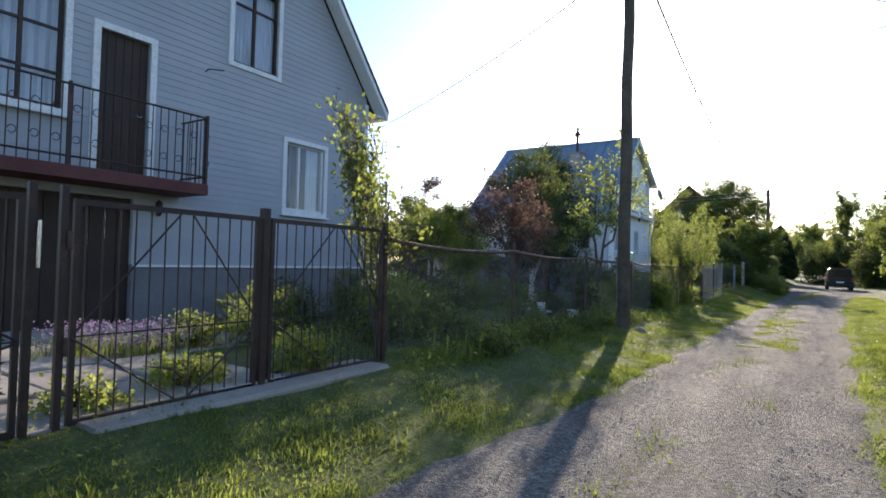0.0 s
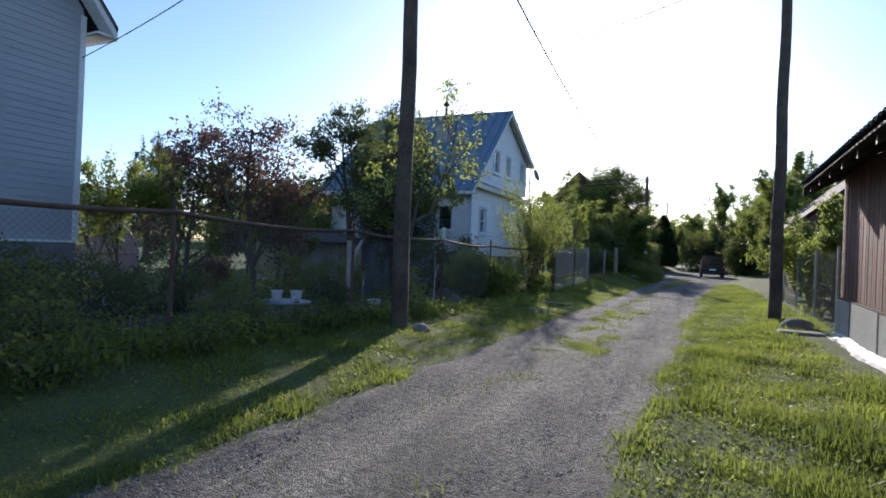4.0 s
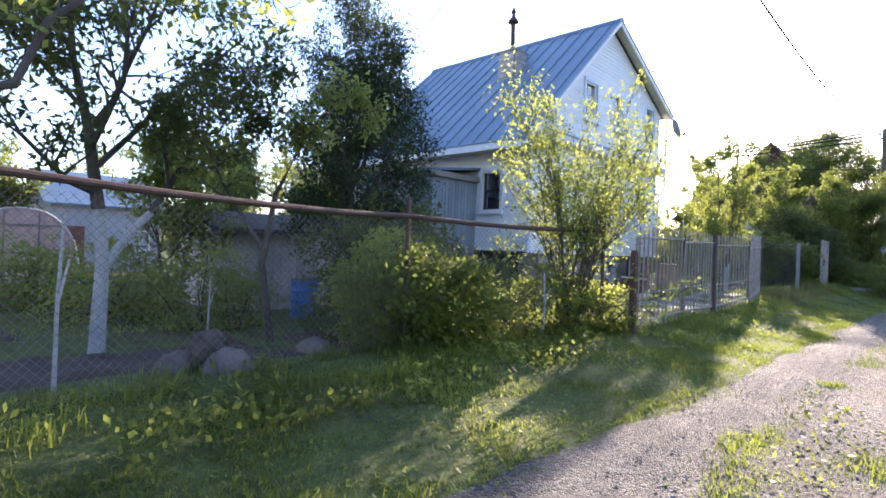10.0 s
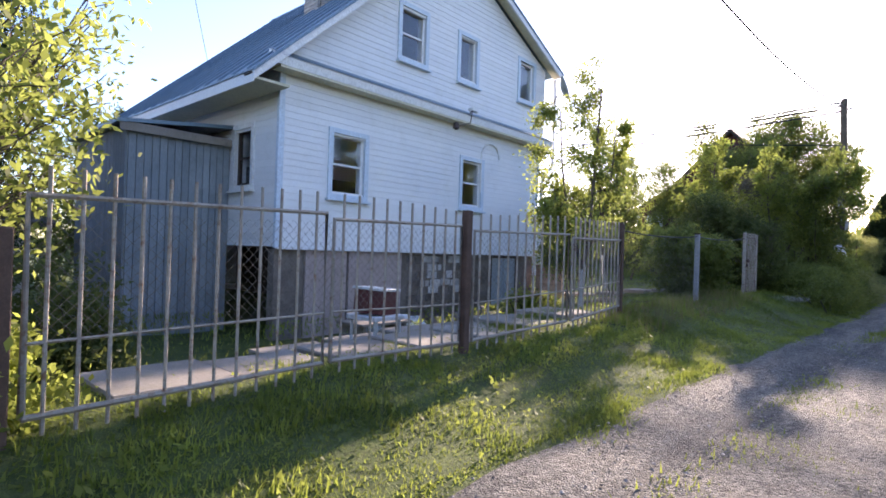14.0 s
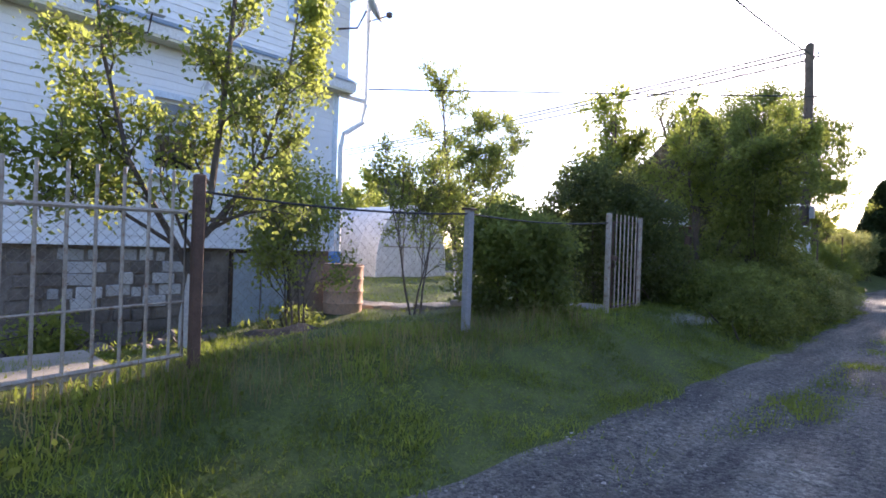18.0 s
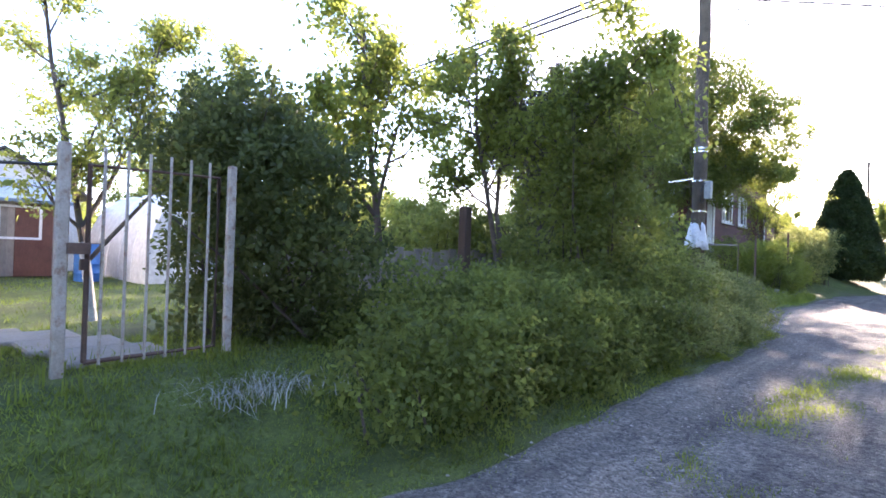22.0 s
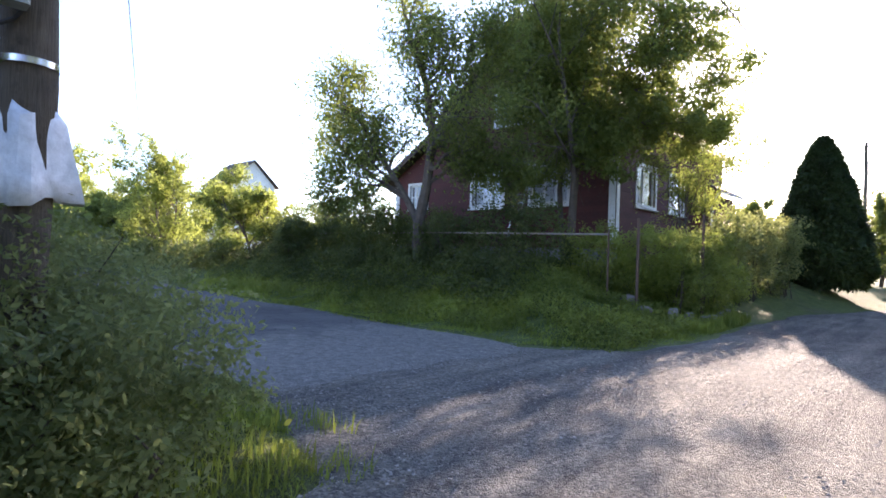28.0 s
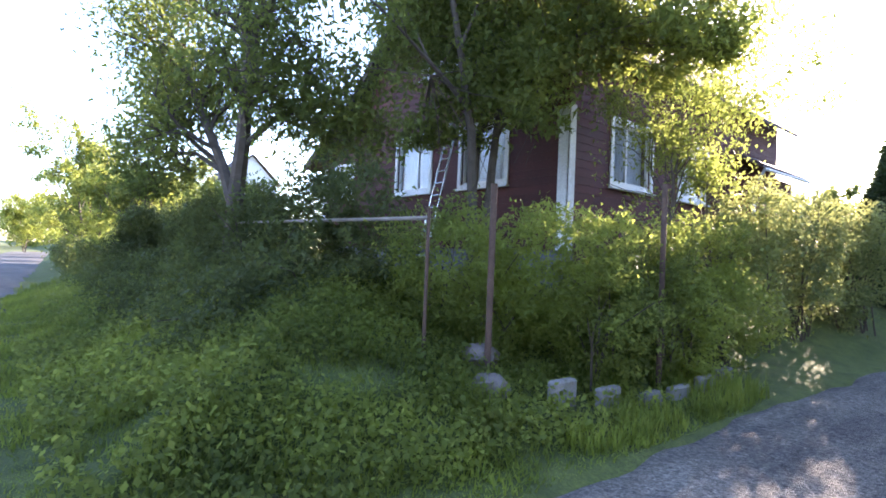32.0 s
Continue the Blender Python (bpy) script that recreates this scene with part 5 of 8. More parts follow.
    for i in range(10):
        placed("rafter_end", rf, root, (0, 7.5 + i * 0.84, 0))
    root.rotation_euler = (0, 0, radians(-1.67))
    return root


garage()


def flashing_strip():
    rng = random.Random(9)
    for i, (y0, y1) in enumerate(((6.6, 9.0), (8.9, 11.5), (11.4, 13.5), (13.4, 15.2))):
        s = Shape()
        n = 12
        v, f = [], []
        for j in range(n + 1):
            y = y0 + (y1 - y0) * j / n
            g = float(land(2.8, y))
            turn = (y - 7.4) * 0.029
            for k, (x, z) in enumerate(((2.8, 0.015), (2.88, 0.03), (2.985, 0.1))):
                v.append((x + turn + rng.uniform(-0.015, 0.015) * (k < 2), y, g + z + rng.uniform(-0.01, 0.01)))
        for j in range(n):
            f += [(j * 3 + k, j * 3 + k + 1, j * 3 + k + 4, j * 3 + k + 3) for k in range(2)]
        ob = solid("flashing_sheet", s.add(v, f), M["sheet_bright"], "crumpled bright metal sheet along the garage base", "metal sheet", "flashing sheets")
        ob.modifiers.new("thick", "SOLIDIFY").thickness = 0.004


flashing_strip()


# ---- poles and wires ----
def wood_pole(x, y, top, r0, r1, label, straps=()):
    g = float(land(x, y))
    root = thing("utility_pole", (x, y, g), label, "utility pole", "utility poles")
    n = 14
    pts = [(x + 0.012 * math.sin(i * 1.3), y + 0.012 * math.cos(i * 1.7), g - 0.15 + (top - g + 0.15) * i / n) for i in range(n + 1)]
    part("pole", Shape().tube(pts, [r0 + (r1 - r0) * i / n for i in range(n + 1)], 18), M["pole_wood"], root)
    part("pole_cap", Shape().lathe(x, y, [(r1 + 0.01, top), (r1 * 0.6, top + 0.04), (0.01, top + 0.06)], 12), M["steel_dark"], root)
    arm = part("insulator_bracket", Shape().tube([(x - 0.22, y, top - 0.35), (x + 0.22, y, top - 0.35)], 0.018, 6), M["steel_dark"], root)
    for s in (-0.2, 0.2):
        part("insulator", Shape().lathe(x + s, y, [(0.02, top - 0.34), (0.035, top - 0.3), (0.025, top - 0.27), (0.035, top - 0.24), (0.015, top - 0.2)], 10), M["trim_white"], arm, "white porcelain insulator")
    for z in straps:
        r = r0 + (r1 - r0) * (z - g) / (top - g) + 0.006
        part("strap", Shape().lathe(x, y, [(r, z - 0.018), (r + 0.004, z - 0.016), (r + 0.004, z + 0.016), (r, z + 0.018)], 18), M["chrome"], root, "bright metal strap")
    return root


wood_pole(-3.04, 11.23, 8.2, 0.13, 0.095, "dark weathered wooden utility pole at the lane's edge")
wood_pole(2.6, 17.75, 8.25, 0.13, 0.095, "dark weathered wooden utility pole beside the garage")
wood_pole(-2.12, 44.0, 7.0, 0.13, 0.1, "grey wooden utility pole with metal straps in the hedge", (2.18, 2.74, 3.28, 3.34))
wood_pole(-2.7, 88.0, 9.6, 0.13, 0.1, "distant wooden utility pole by the lane")


def junction_box():
    root = thing("meter_box", (-2.0, 43.9, 2.6), "small grey meter box with looped cables on a pole", "meter box")
    part("box", Shape().slab(-1.99, -1.88, 43.83, 43.96, 2.4, 2.72, 0.01), M["panel_grey"], root)
    loop = [(-2.0 + 0.03 * math.sin(t), 43.83 - 0.14 * math.cos(t), 2.5 + 0.18 * math.sin(t)) for t in np.linspace(0, 6, 16)]
    part("cable_loop", Shape().tube(loop, 0.011, 6), M["cable"], root)
    part("stub_arm", Shape().tube([(-2.2, 43.9, 2.78), (-2.6, 43.75, 2.72)], 0.012, 5), M["chrome"], root)


def plastic_bag():
    s = Shape()
    rng = random.Random(4)
    n = 18
    prof = ((0.13, 1.96), (0.16, 1.92), (0.18, 1.78), (0.2, 1.62), (0.23, 1.5))
    v, f = [], []
    for r, z in prof:
        for k in range(n):
            a = 2 * math.pi * k / n
            q = r * (1 + 0.16 * math.sin(a * 4 + z * 5) + rng.uniform(-0.06, 0.06)) * (1.0 if math.cos(a) < 0.3 else 0.72)
            v.append((-2.12 + q * math.cos(a), 44.0 + q * math.sin(a), z + rng.uniform(-0.03, 0.03)))
    for i in range(len(prof) - 1):
        f += [(i * n + k, i * n + (k + 1) % n, (i + 1) * n + (k + 1) % n, (i + 1) * n + k) for k in range(n)]
    s.add(v, f).smooth = True
    ob = solid("plastic_bag", s, M["bag"], "torn white polythene bag tied round a pole", "plastic bag")
    ob.modifiers.new("thick", "SOLIDIFY").thickness = 0.003


junction_box()
plastic_bag()


def overhead_wire(a, b, sag, r=0.011, label="black overhead wire above the lane"):
    a, b = Vector(a), Vector(b)
    pts = [a.lerp(b, t) - Vector((0, 0, sag * 4 * t * (1 - t))) for t in np.linspace(0, 1, 21)]
    solid("overhead_wire", Shape().tube(pts, r, 5), M["cable"], label, "cable", "overhead wires")


overhead_wire((-2.95, 11.25, 7.85), (-9.08, 10.1, 4.5), 0.25, 0.009, "black service wire to the grey house")
overhead_wire((-2.8, 11.25, 7.6), (-2.1, 44.0, 6.75), 1.5, 0.019)
overhead_wire((-3.1, 11.25, 7.9), (-4.0, -30, 8.0), 0.8, 0.012)
overhead_wire((2.7, 17.7, 8.0), (-40, 40, 9.0), 0.9, 0.01)
overhead_wire((2.7, 17.7, 7.95), (40, 8, 8.2), 0.7, 0.012)
overhead_wire((2.7, 17.7, 8.0), (-2.95, 11.25, 7.95), 0.15, 0.01)
for dz in (0.0, 0.2, 0.32):
    overhead_wire((-34, 46.5, 6.75 + dz), (-2.12, 44.0, 6.6 + dz), 0.35, 0.03, "black overhead wire above the gardens")
overhead_wire((-7.55, 33.4, 4.25), (24, 72, 7.6), 0.15, 0.014, "thin black overhead wire above the lane")
overhead_wire((-2.12, 44.0, 6.85), (-2.7, 88.0, 9.3), 0.9, 0.016)
overhead_wire((-2.12, 44.0, 6.85), (-40, 57, 7.5), 0.8, 0.011)
overhead_wire((-2.12, 44.0, 6.7), (24, 66, 9.0), 0.7, 0.016)


# ---- fences ----
def chain_mesh(stretches, low, high, pitch=0.062, r=0.0014):
    """Woven wire between fence points: straight strands that cross."""
    s = Shape()
    for (x0, y0), (x1, y1) in stretches:
        L = math.hypot(x1 - x0, y1 - y0)
        ux, uy = (x1 - x0) / L, (y1 - y0) / L
        for sign in (1, -1):
            k = -(high - low)
            while k < L + (high - low):
                a0, a1 = (k, k + (high - low)) if sign > 0 else (k + (high - low), k)
                t0, t1 = 0.0, 1.0
                lo, hi = min(a0, a1), max(a0, a1)
                if hi <= 0 or lo >= L:
                    k += pitch
                    continue
                cut0 = max(0.0, (0 - a0) / (a1 - a0) if a1 > a0 else (L - a0) / (a1 - a0))
                cut1 = min(1.0, (L - a0) / (a1 - a0) if a1 > a0 else (0 - a0) / (a1 - a0))
                if cut1 - cut0 > 0.03:
                    pts = []
                    for t in (cut0, cut1):
                        d = a0 + (a1 - a0) * t
                        x, y = x0 + ux * d, y0 + uy * d
                        pts.append((x - uy * 0.003 * sign, y + ux * 0.003 * sign, float(land(x, y)) + low + (high - low) * t))
                    s.tube(pts, r, 3, False)
                k += pitch
    return s


def entrance_gate():
    """Dark steel gate leaves of thin bars with diagonal braces."""
    X = -4.05
    root = thing("steel_gate", (X, 3.0, 0.25), "dark brown steel gate of thin upright bars with diagonal braces", "gate")
    posts = [-1.75, 1.42, 1.6, 3.2, 4.9]
    for y in posts:
        w = 0.022 if y != 3.2 else 0.034
        part("post", Shape().box(X - w, X + w, y - w, y + w, 0.1, 1.86), M["steel_dark"], root)
    bar = Shape().tube([(0, 0, 0.3), (0, 0, 1.76)], 0.0065, 5).mesh("bar", M["steel_dark"])
    for y0, y1, n in ((-1.7, 1.38, 24), (1.66, 3.14, 13), (3.27, 4.84, 14)):
        leaf = part("gate_frame", Shape().box(X - 0.02, X + 0.02, y0, y1, 1.74, 1.78).box(X - 0.02, X + 0.02, y0, y1, 0.27, 0.31).box(X - 0.018, X + 0.018, y0, y0 + 0.035, 0.31, 1.74).box(X - 0.018, X + 0.018, y1 - 0.035, y1, 0.31, 1.74), M["steel_dark"], root)
        for i in range(n):
            placed("bar", bar, leaf, (X, y0 + (y1 - y0) * (i + 0.7) / (n + 0.4), 0))
        part("rod", Shape().tube([(X + 0.008, y0, 0.86), (X + 0.008, y1, 0.86)], 0.006, 5), M["steel_dark"], leaf)
        m = (y0 + y1) / 2
        for a, b in (((y0, 0.86), (m, 1.74)), ((m + 0.1, 1.74), (y1, 0.86)), ((y0, 0.86), (m, 0.31)), ((m + 0.1, 0.31), (y1, 0.86))):
            part("brace", Shape().tube([(X + 0.016, a[0], a[1]), (X + 0.016, b[0], b[1])], 0.008, 5), M["steel_dark"], leaf)
    for z in (0.8, 1.5):
        part("hinge", Shape().lathe(X + 0.03, 1.63, [(0.018, z - 0.06), (0.018, z + 0.06)], 8), M["steel_rust"], root)
    part("latch", Shape().tube([(X + 0.05, 1.45, 1.32), (X + 0.05, 1.45, 1.62)], 0.012, 6), M["chrome"], root)


entrance_gate()


FENCE = [(-4.05, 4.97), (-3.9, 7.95), (-3.72, 10.95), (-3.58, 13.9), (-3.95, 17.75), (-3.25, 20.6)]


def garden_fence():
    root = thing("chain_link_fence", (-3.8, 12.5, 0.15), "rusty chain-link fence with dark posts and a sagging top pipe", "fence")
    for i, (x, y) in enumerate(FENCE[1:]):
        g = float(land(x, y))
        part("post", Shape().tube([(x, y, g - 0.2), (x, y, g + 1.5)], 0.024, 8), M["steel_rust"], root)
    for (x0, y0), (x1, y1) in zip(FENCE, FENCE[1:]):
        pts = []
        for t in np.linspace(0, 1, 9):
            x, y = x0 + (x1 - x0) * t, y0 + (y1 - y0) * t
            z = 1.66 + (1.5 - 1.66) * min(1, max(0, (y - 5) / 12)) - 0.12 * 4 * t * (1 - t) * (0.5 if y < 12 else 0.35)
            pts.append((x + 0.02, y, z))
        part("top_pipe", Shape().tube(pts, 0.026, 8), M["steel_rust"], root)
    m = part("wire_mesh", chain_mesh(list(zip(FENCE, FENCE[1:])), 0.08, 1.3), M["wire"], root, "rusty woven wire")
    m["kind"] = "stuff"
    x, y = FENCE[3]
    b = thing("plastic_bottle", (x, y, 1.5), "cut pale green plastic bottle turned over a fence post", "bottle")
    part("bottle_body", Shape().lathe(x, y, [(0.045, 1.5), (0.048, 1.54), (0.044, 1.64), (0.048, 1.7), (0.046, 1.76), (0.03, 1.79), (0.01, 1.795)], 14), M["bottle"], b)


M["bottle"] = surface("pale_green_plastic", (0.45, 0.58, 0.45), (0.52, 0.64, 0.5), 0.25, bump=0.0)
garden_fence()


def bar_fence():
    """Pale peeling bars between rusty posts, in front of the white house."""
    root = thing("bar_fence", (-3.05, 24.7, 0.15), "fence and gate of peeling pale steel bars between rusty posts", "fence")
    posts = [(-2.98, 20.95, 1.25, 0.04), (-3.1, 24.66, 1.62, 0.042), (-3.25, 28.62, 1.74, 0.036)]
    for x, y, z, w in posts:
        g = float(land(x, y))
        part("post", Shape().slab(x - w, x + w, y - w, y + w, g - 0.15, z, 0.008), M["steel_rust"], root, "thick rusty post")
    bar = Shape().tube([(0, 0, 0), (0, 0, 1.4)], 0.0115, 6).mesh("bar", M["steel_pale"])
    for (x0, y0), (x1, y1), n in (((-2.99, 21.05), (-3.03, 22.9), 12), ((-3.04, 22.98), (-3.09, 24.56), 10), ((-3.09, 24.77), (-2.97, 26.48), 11), ((-2.97, 26.58), (-3.22, 28.52), 12)):
        g0, g1 = float(land(x0, y0)), float(land(x1, y1))
        panel = part("panel_frame", Shape().tube([(x0, y0, g0 + 0.12), (x0, y0, 1.42), (x1, y1, 1.46), (x1, y1, g1 + 0.12), (x0, y0, g0 + 0.12)], 0.019, 6), M["steel_pale"], root)
        part("rail", Shape().tube([(x0, y0, g0 + 0.5), (x1, y1, g1 + 0.5)], 0.01, 5), M["steel_pale"], panel)
        for i in range(n):
            t = (i + 0.6) / (n + 0.2)
            x, y = x0 + (x1 - x0) * t, y0 + (y1 - y0) * t
            placed("bar", bar, panel, (x, y, float(land(x, y)) + 0.02))
    m = part("wire_mesh", chain_mesh([((-3.13, 24.8), (-3.01, 26.45)), ((-3.01, 26.6), (-3.26, 28.5)), ((-3.03, 21.1), (-3.12, 24.5))], 0.5, 1.2, 0.07), M["wire"], root)
    m["kind"] = "stuff"


bar_fence()


def wire_fence():
    root = thing("wire_fence", (-2.95, 31.3, 0.39), "wire fence with a pale square post", "fence")
    part("post", Shape().slab(-2.99, -2.91, 31.26, 31.34, 0.3, 1.68, 0.01), M["post_concrete"], root, "pale square post")
    part("post_cap", Shape().slab(-3.01, -2.89, 31.24, 31.36, 1.68, 1.7, 0.005), M["steel_dark"], root)
    for a, b in (((-3.25, 28.62, 1.62), (-2.95, 31.3, 1.64)), ((-2.95, 31.3, 1.64), (-2.85, 34.28, 1.72))):
        A, B = Vector(a), Vector(b)
        part("top_wire", Shape().tube([A.lerp(B, t) - Vector((0, 0, 0.05 * 4 * t * (1 - t))) for t in np.linspace(0, 1, 9)], 0.01, 5), M["cable"], root)
    m = part("wire_mesh", chain_mesh([((-3.25, 28.7), (-2.97, 31.22))], 0.08, 1.2, 0.085, 0.0011), M["wire"], root)
    m["kind"] = "stuff"


wire_fence()


def wicket_gate():
    root = thing("wicket_gate", (-2.85, 34.8, 0.4), "narrow steel wicket gate with peeling white bars", "gate")
    for y, w in ((34.28, 0.033), (35.35, 0.028)):
        part("post", Shape().slab(-2.85 - w, -2.85 + w, y - w, y + w, 0.25, 1.86, 0.008), M["steel_pale"], root)
    f = part("gate_frame", Shape().tube([(-2.85, 34.42, 0.5), (-2.85, 34.42, 1.74), (-2.85, 35.25, 1.76), (-2.85, 35.25, 0.52), (-2.85, 34.42, 0.5)], 0.017, 6), M["steel_rust"], root)
    for i in range(6):
        y = 34.5 + i * 0.135
        part("bar", Shape().tube([(-2.84, y, 0.48), (-2.84, y, 1.86)], 0.0105, 6), M["steel_pale"], f)
    part("latch", Shape().slab(-2.83, -2.77, 34.3, 34.42, 1.18, 1.25, 0.006), M["steel_rust"], root)
    part("padlock", Shape().slab(-2.83, -2.8, 34.37, 34.42, 1.08, 1.15, 0.006), M["steel_dark"], root)


wicket_gate()


def hedge_posts():
    solid("fence_post", Shape().slab(-3.27, -3.15, 38.5, 38.62, 0.3, 1.84, 0.012), M["wood_dark"], "dark tarred wooden fence post in the hedge", "fence post", "hedge posts")
    for x, y, z, m in ((-3.76, 53.75, 1.95, "steel_rust"), (-3.34, 54.2, 2.2, "steel_rust"), (-2.75, 56.3, 2.4, "steel_rust")):
        g = float(land(x, y))
        solid("fence_post", Shape().tube([(x, y, g - 0.2), (x, y, z)], 0.032 if x > -3.5 else 0.018, 8), M[m], "rusty steel fence post in the hedge" if m == "steel_rust" else "thin pale steel fence post in the hedge", "fence post", "hedge posts")
    solid("fence_rail", Shape().tube([(-3.76, 53.75, 1.85), (-8.0, 53.6, 1.9), (-16, 54.5, 1.95)], 0.022, 6), M["wood_grey"], "weathered grey fence rail above the hedge", "fence rail")
    # grey board fence behind the hedge
    root = thing("board_fence", (-4.2, 40, 0.4), "low grey board fence half hidden by the hedge", "fence")
    for i in range(36):
        y = 36.6 + i * 0.19
        h = 1.3 + 0.03 * math.sin(i * 2.1)
        part("board", Shape().slab(-4.42, -4.39, y, y + 0.17, 0.3, h, 0.006), M["wood_grey"], root)
    part("rail", Shape().box(-4.39, -4.34, 36.6, 43.4, 1.0, 1.06), M["wood_grey"], root)


hedge_posts()


def stone_edging():
    rng = random.Random(8)
    spots = [(-2.75, 54.6, 0.14), (-2.6, 55.1, 0.15), (-2.5, 55.7, 0.16), (-2.5, 56.3, 0.17), (-2.5, 56.9, 0.17), (-2.55, 57.5, 0.18), (-3.55, 54.3, 0.22), (-3.1, 54.0, 0.2)]
    for i, (x, y, r) in enumerate(spots):
        g = float(land(x, y))
        if i < 6:
            solid("edging_slab", Shape().slab(x - 0.05, x + 0.05, y - 0.17 - rng.uniform(0, 0.06), y + 0.15, g - 0.1, g + 0.16 + rng.uniform(-0.06, 0.08), 0.02), M["concrete_old"], "grey upright slab edging the hedge bank", "edging slab", "edging slabs")
        else:
            solid("stone", Shape().rock((x, y, g + 0.06), r, i, 0.6), M["stone"], "grey fieldstone on the hedge bank", "stone", "bank stones")


stone_edging()


# ---- yards ----
def yard_slabs():
    root = thing("concrete_paving", (-6, 3, 0.25), "worn concrete slabs in the yard behind the steel gate", "paving")
    rng = random.Random(2)
    for i in range(5):
        for j in range(6):
            x, y = -8.9 + i * 0.98, 0.4 + j * 0.78
            if (i, j) in ((3, 5), (4, 5), (4, 4), (3, 4)):
                continue
            g = float(land(x + 0.4, y + 0.3))
            part("paving_slab", Shape().slab(x, x + 0.95, y, y + 0.75, g - 0.05, g + 0.03 + rng.uniform(0, 0.012), 0.012), M["concrete"], root)
    solid("doorstep", Shape().slab(-4.3, -3.75, 1.7, 4.7, 0.1, 0.29, 0.03), M["concrete"], "worn concrete sill under the steel gate", "paving")
    root = thing("concrete_paving", (-5.2, 25, 0.2), "broken concrete path behind the bar fence", "paving")
    for i in range(7):
        y = 21.6 + i * 0.95
        for x0, x1 in ((-4.35, -3.45), (-5.3, -4.4)):
            if x0 < -5 and i < 2:
                continue
            g = float(land((x0 + x1) / 2, y))
            part("paving_slab", Shape().slab(x0 + rng.uniform(0, 0.06), x1, y, y + 0.9, g - 0.05, g + 0.03 + rng.uniform(0, 0.02), 0.015), M["concrete"], root)
    root = thing("concrete_paving", (-5, 34.9, 0.4), "broken pale paving path inside the wicket gate", "paving")
    for i in range(9):
        x = -3.1 - i * 0.62
        y = 34.75 - 0.18 * i + 0.1 * math.sin(i)
        g = float(land(x, y))
        part("paving_slab", Shape().slab(x - 0.56, x, y - 0.35, y + 0.35, g - 0.04, g + 0.035 + rng.uniform(0, 0.015), 0.015), M["concrete"], root)
    solid("doorstep", Shape().slab(-2.75, -2.35, 34.4, 34.95, 0.1, 0.36, 0.03), M["concrete_old"], "concrete step before the wicket gate", "step")


yard_slabs()


def garden_beds():
    """Dug beds of dark soil between the garden plants."""
    for i, (x0, x1, y0, y1) in enumerate(((-7.4, -4.7, 14.4, 17.8), (-12.4, -8.4, 13.6, 15.6), (-6.6, -4.6, 11.4, 13.0), (-7.6, -5.0, 18.2, 20.6), (-8.6, -5.2, 7.4, 9.6), (-5.4, -3.7, 29.3, 30.4))):
        xs_, ys_ = np.linspace(x0, x1, 26), np.linspace(y0, y1, 26)
        def mound(a, b):
            e = np.minimum(np.minimum(a - x0, x1 - a), np.minimum(b - y0, y1 - b))
            return land(a, b) - 0.06 + 0.12 * smooth01(e / 0.35) + 0.03 * np.sin(a * 9 + i) * np.sin(b * 11)
        v, f = sheet(xs_, ys_, mound)
        tagged(new("garden_bed", fast_mesh("garden_bed", v, f, M["soil"])), "dug bed of dark garden soil", "garden bed", "garden beds")


garden_beds()


def pail(x, y, r, h, mat, label, base=None):
    g = float(land(x, y)) if base is None else base
    root = thing("bucket", (x, y, g), label, "bucket", "garden buckets")
    part("pail", Shape().lathe(x, y, [(r * 0.78, g), (r, g + h), (r * 1.06, g + h), (r * 1.06, g + h - 0.02), (r * 0.97, g + h - 0.01), (r * 0.75, g + 0.02)], 20), M[mat], root)
    hoop = [(x + r * math.cos(t), y, g + h - 0.02 - 0.3 * r * math.sin(t)) for t in np.linspace(0, math.pi, 10)]
    part("handle", Shape().tube(hoop, 0.004, 4), M["wire"], root)




def garden_table():
    g = float(land(-4.8, 10.75))
    root = thing("garden_table", (-4.8, 10.75, g), "low round pale blue garden table under the plum tree", "table")
    part("tabletop", Shape().lathe(-4.8, 10.75, [(0.01, g + 0.27), (0.36, g + 0.27), (0.4, g + 0.285), (0.4, g + 0.3), (0.37, g + 0.31), (0.01, g + 0.305)], 28), M["table_blue"], root)
    for a in (0.5, 2.6, 4.7):
        x, y = -4.8 + 0.2 * math.cos(a), 10.75 + 0.2 * math.sin(a)
        part("leg", Shape().tube([(x, y, g - 0.02), (x, y, g + 0.272)], 0.022, 6), M["wood_grey"], root)
    return g + 0.31


M["table_blue"] = surface("faded_blue_enamel", (0.16, 0.22, 0.29), (0.24, 0.3, 0.36), 0.5, fine=20, bump=0.1, dirt=(0.25, 0.25, 0.24))
top_ = garden_table()
pail(-4.62, 10.78, 0.09, 0.17, "pale_plastic", "white plastic bucket on the round garden table", top_)
pail(-4.9, 10.66, 0.09, 0.16, "pale_plastic", "white plastic bucket on the round garden table", top_)
pail(-4.95, 13.6, 0.14, 0.24, "pale_plastic", "pale grey plastic bucket on the lawn")
pail(-7.3, 9.6, 0.16, 0.25, "pale_plastic", "white plastic tub by the plinth")


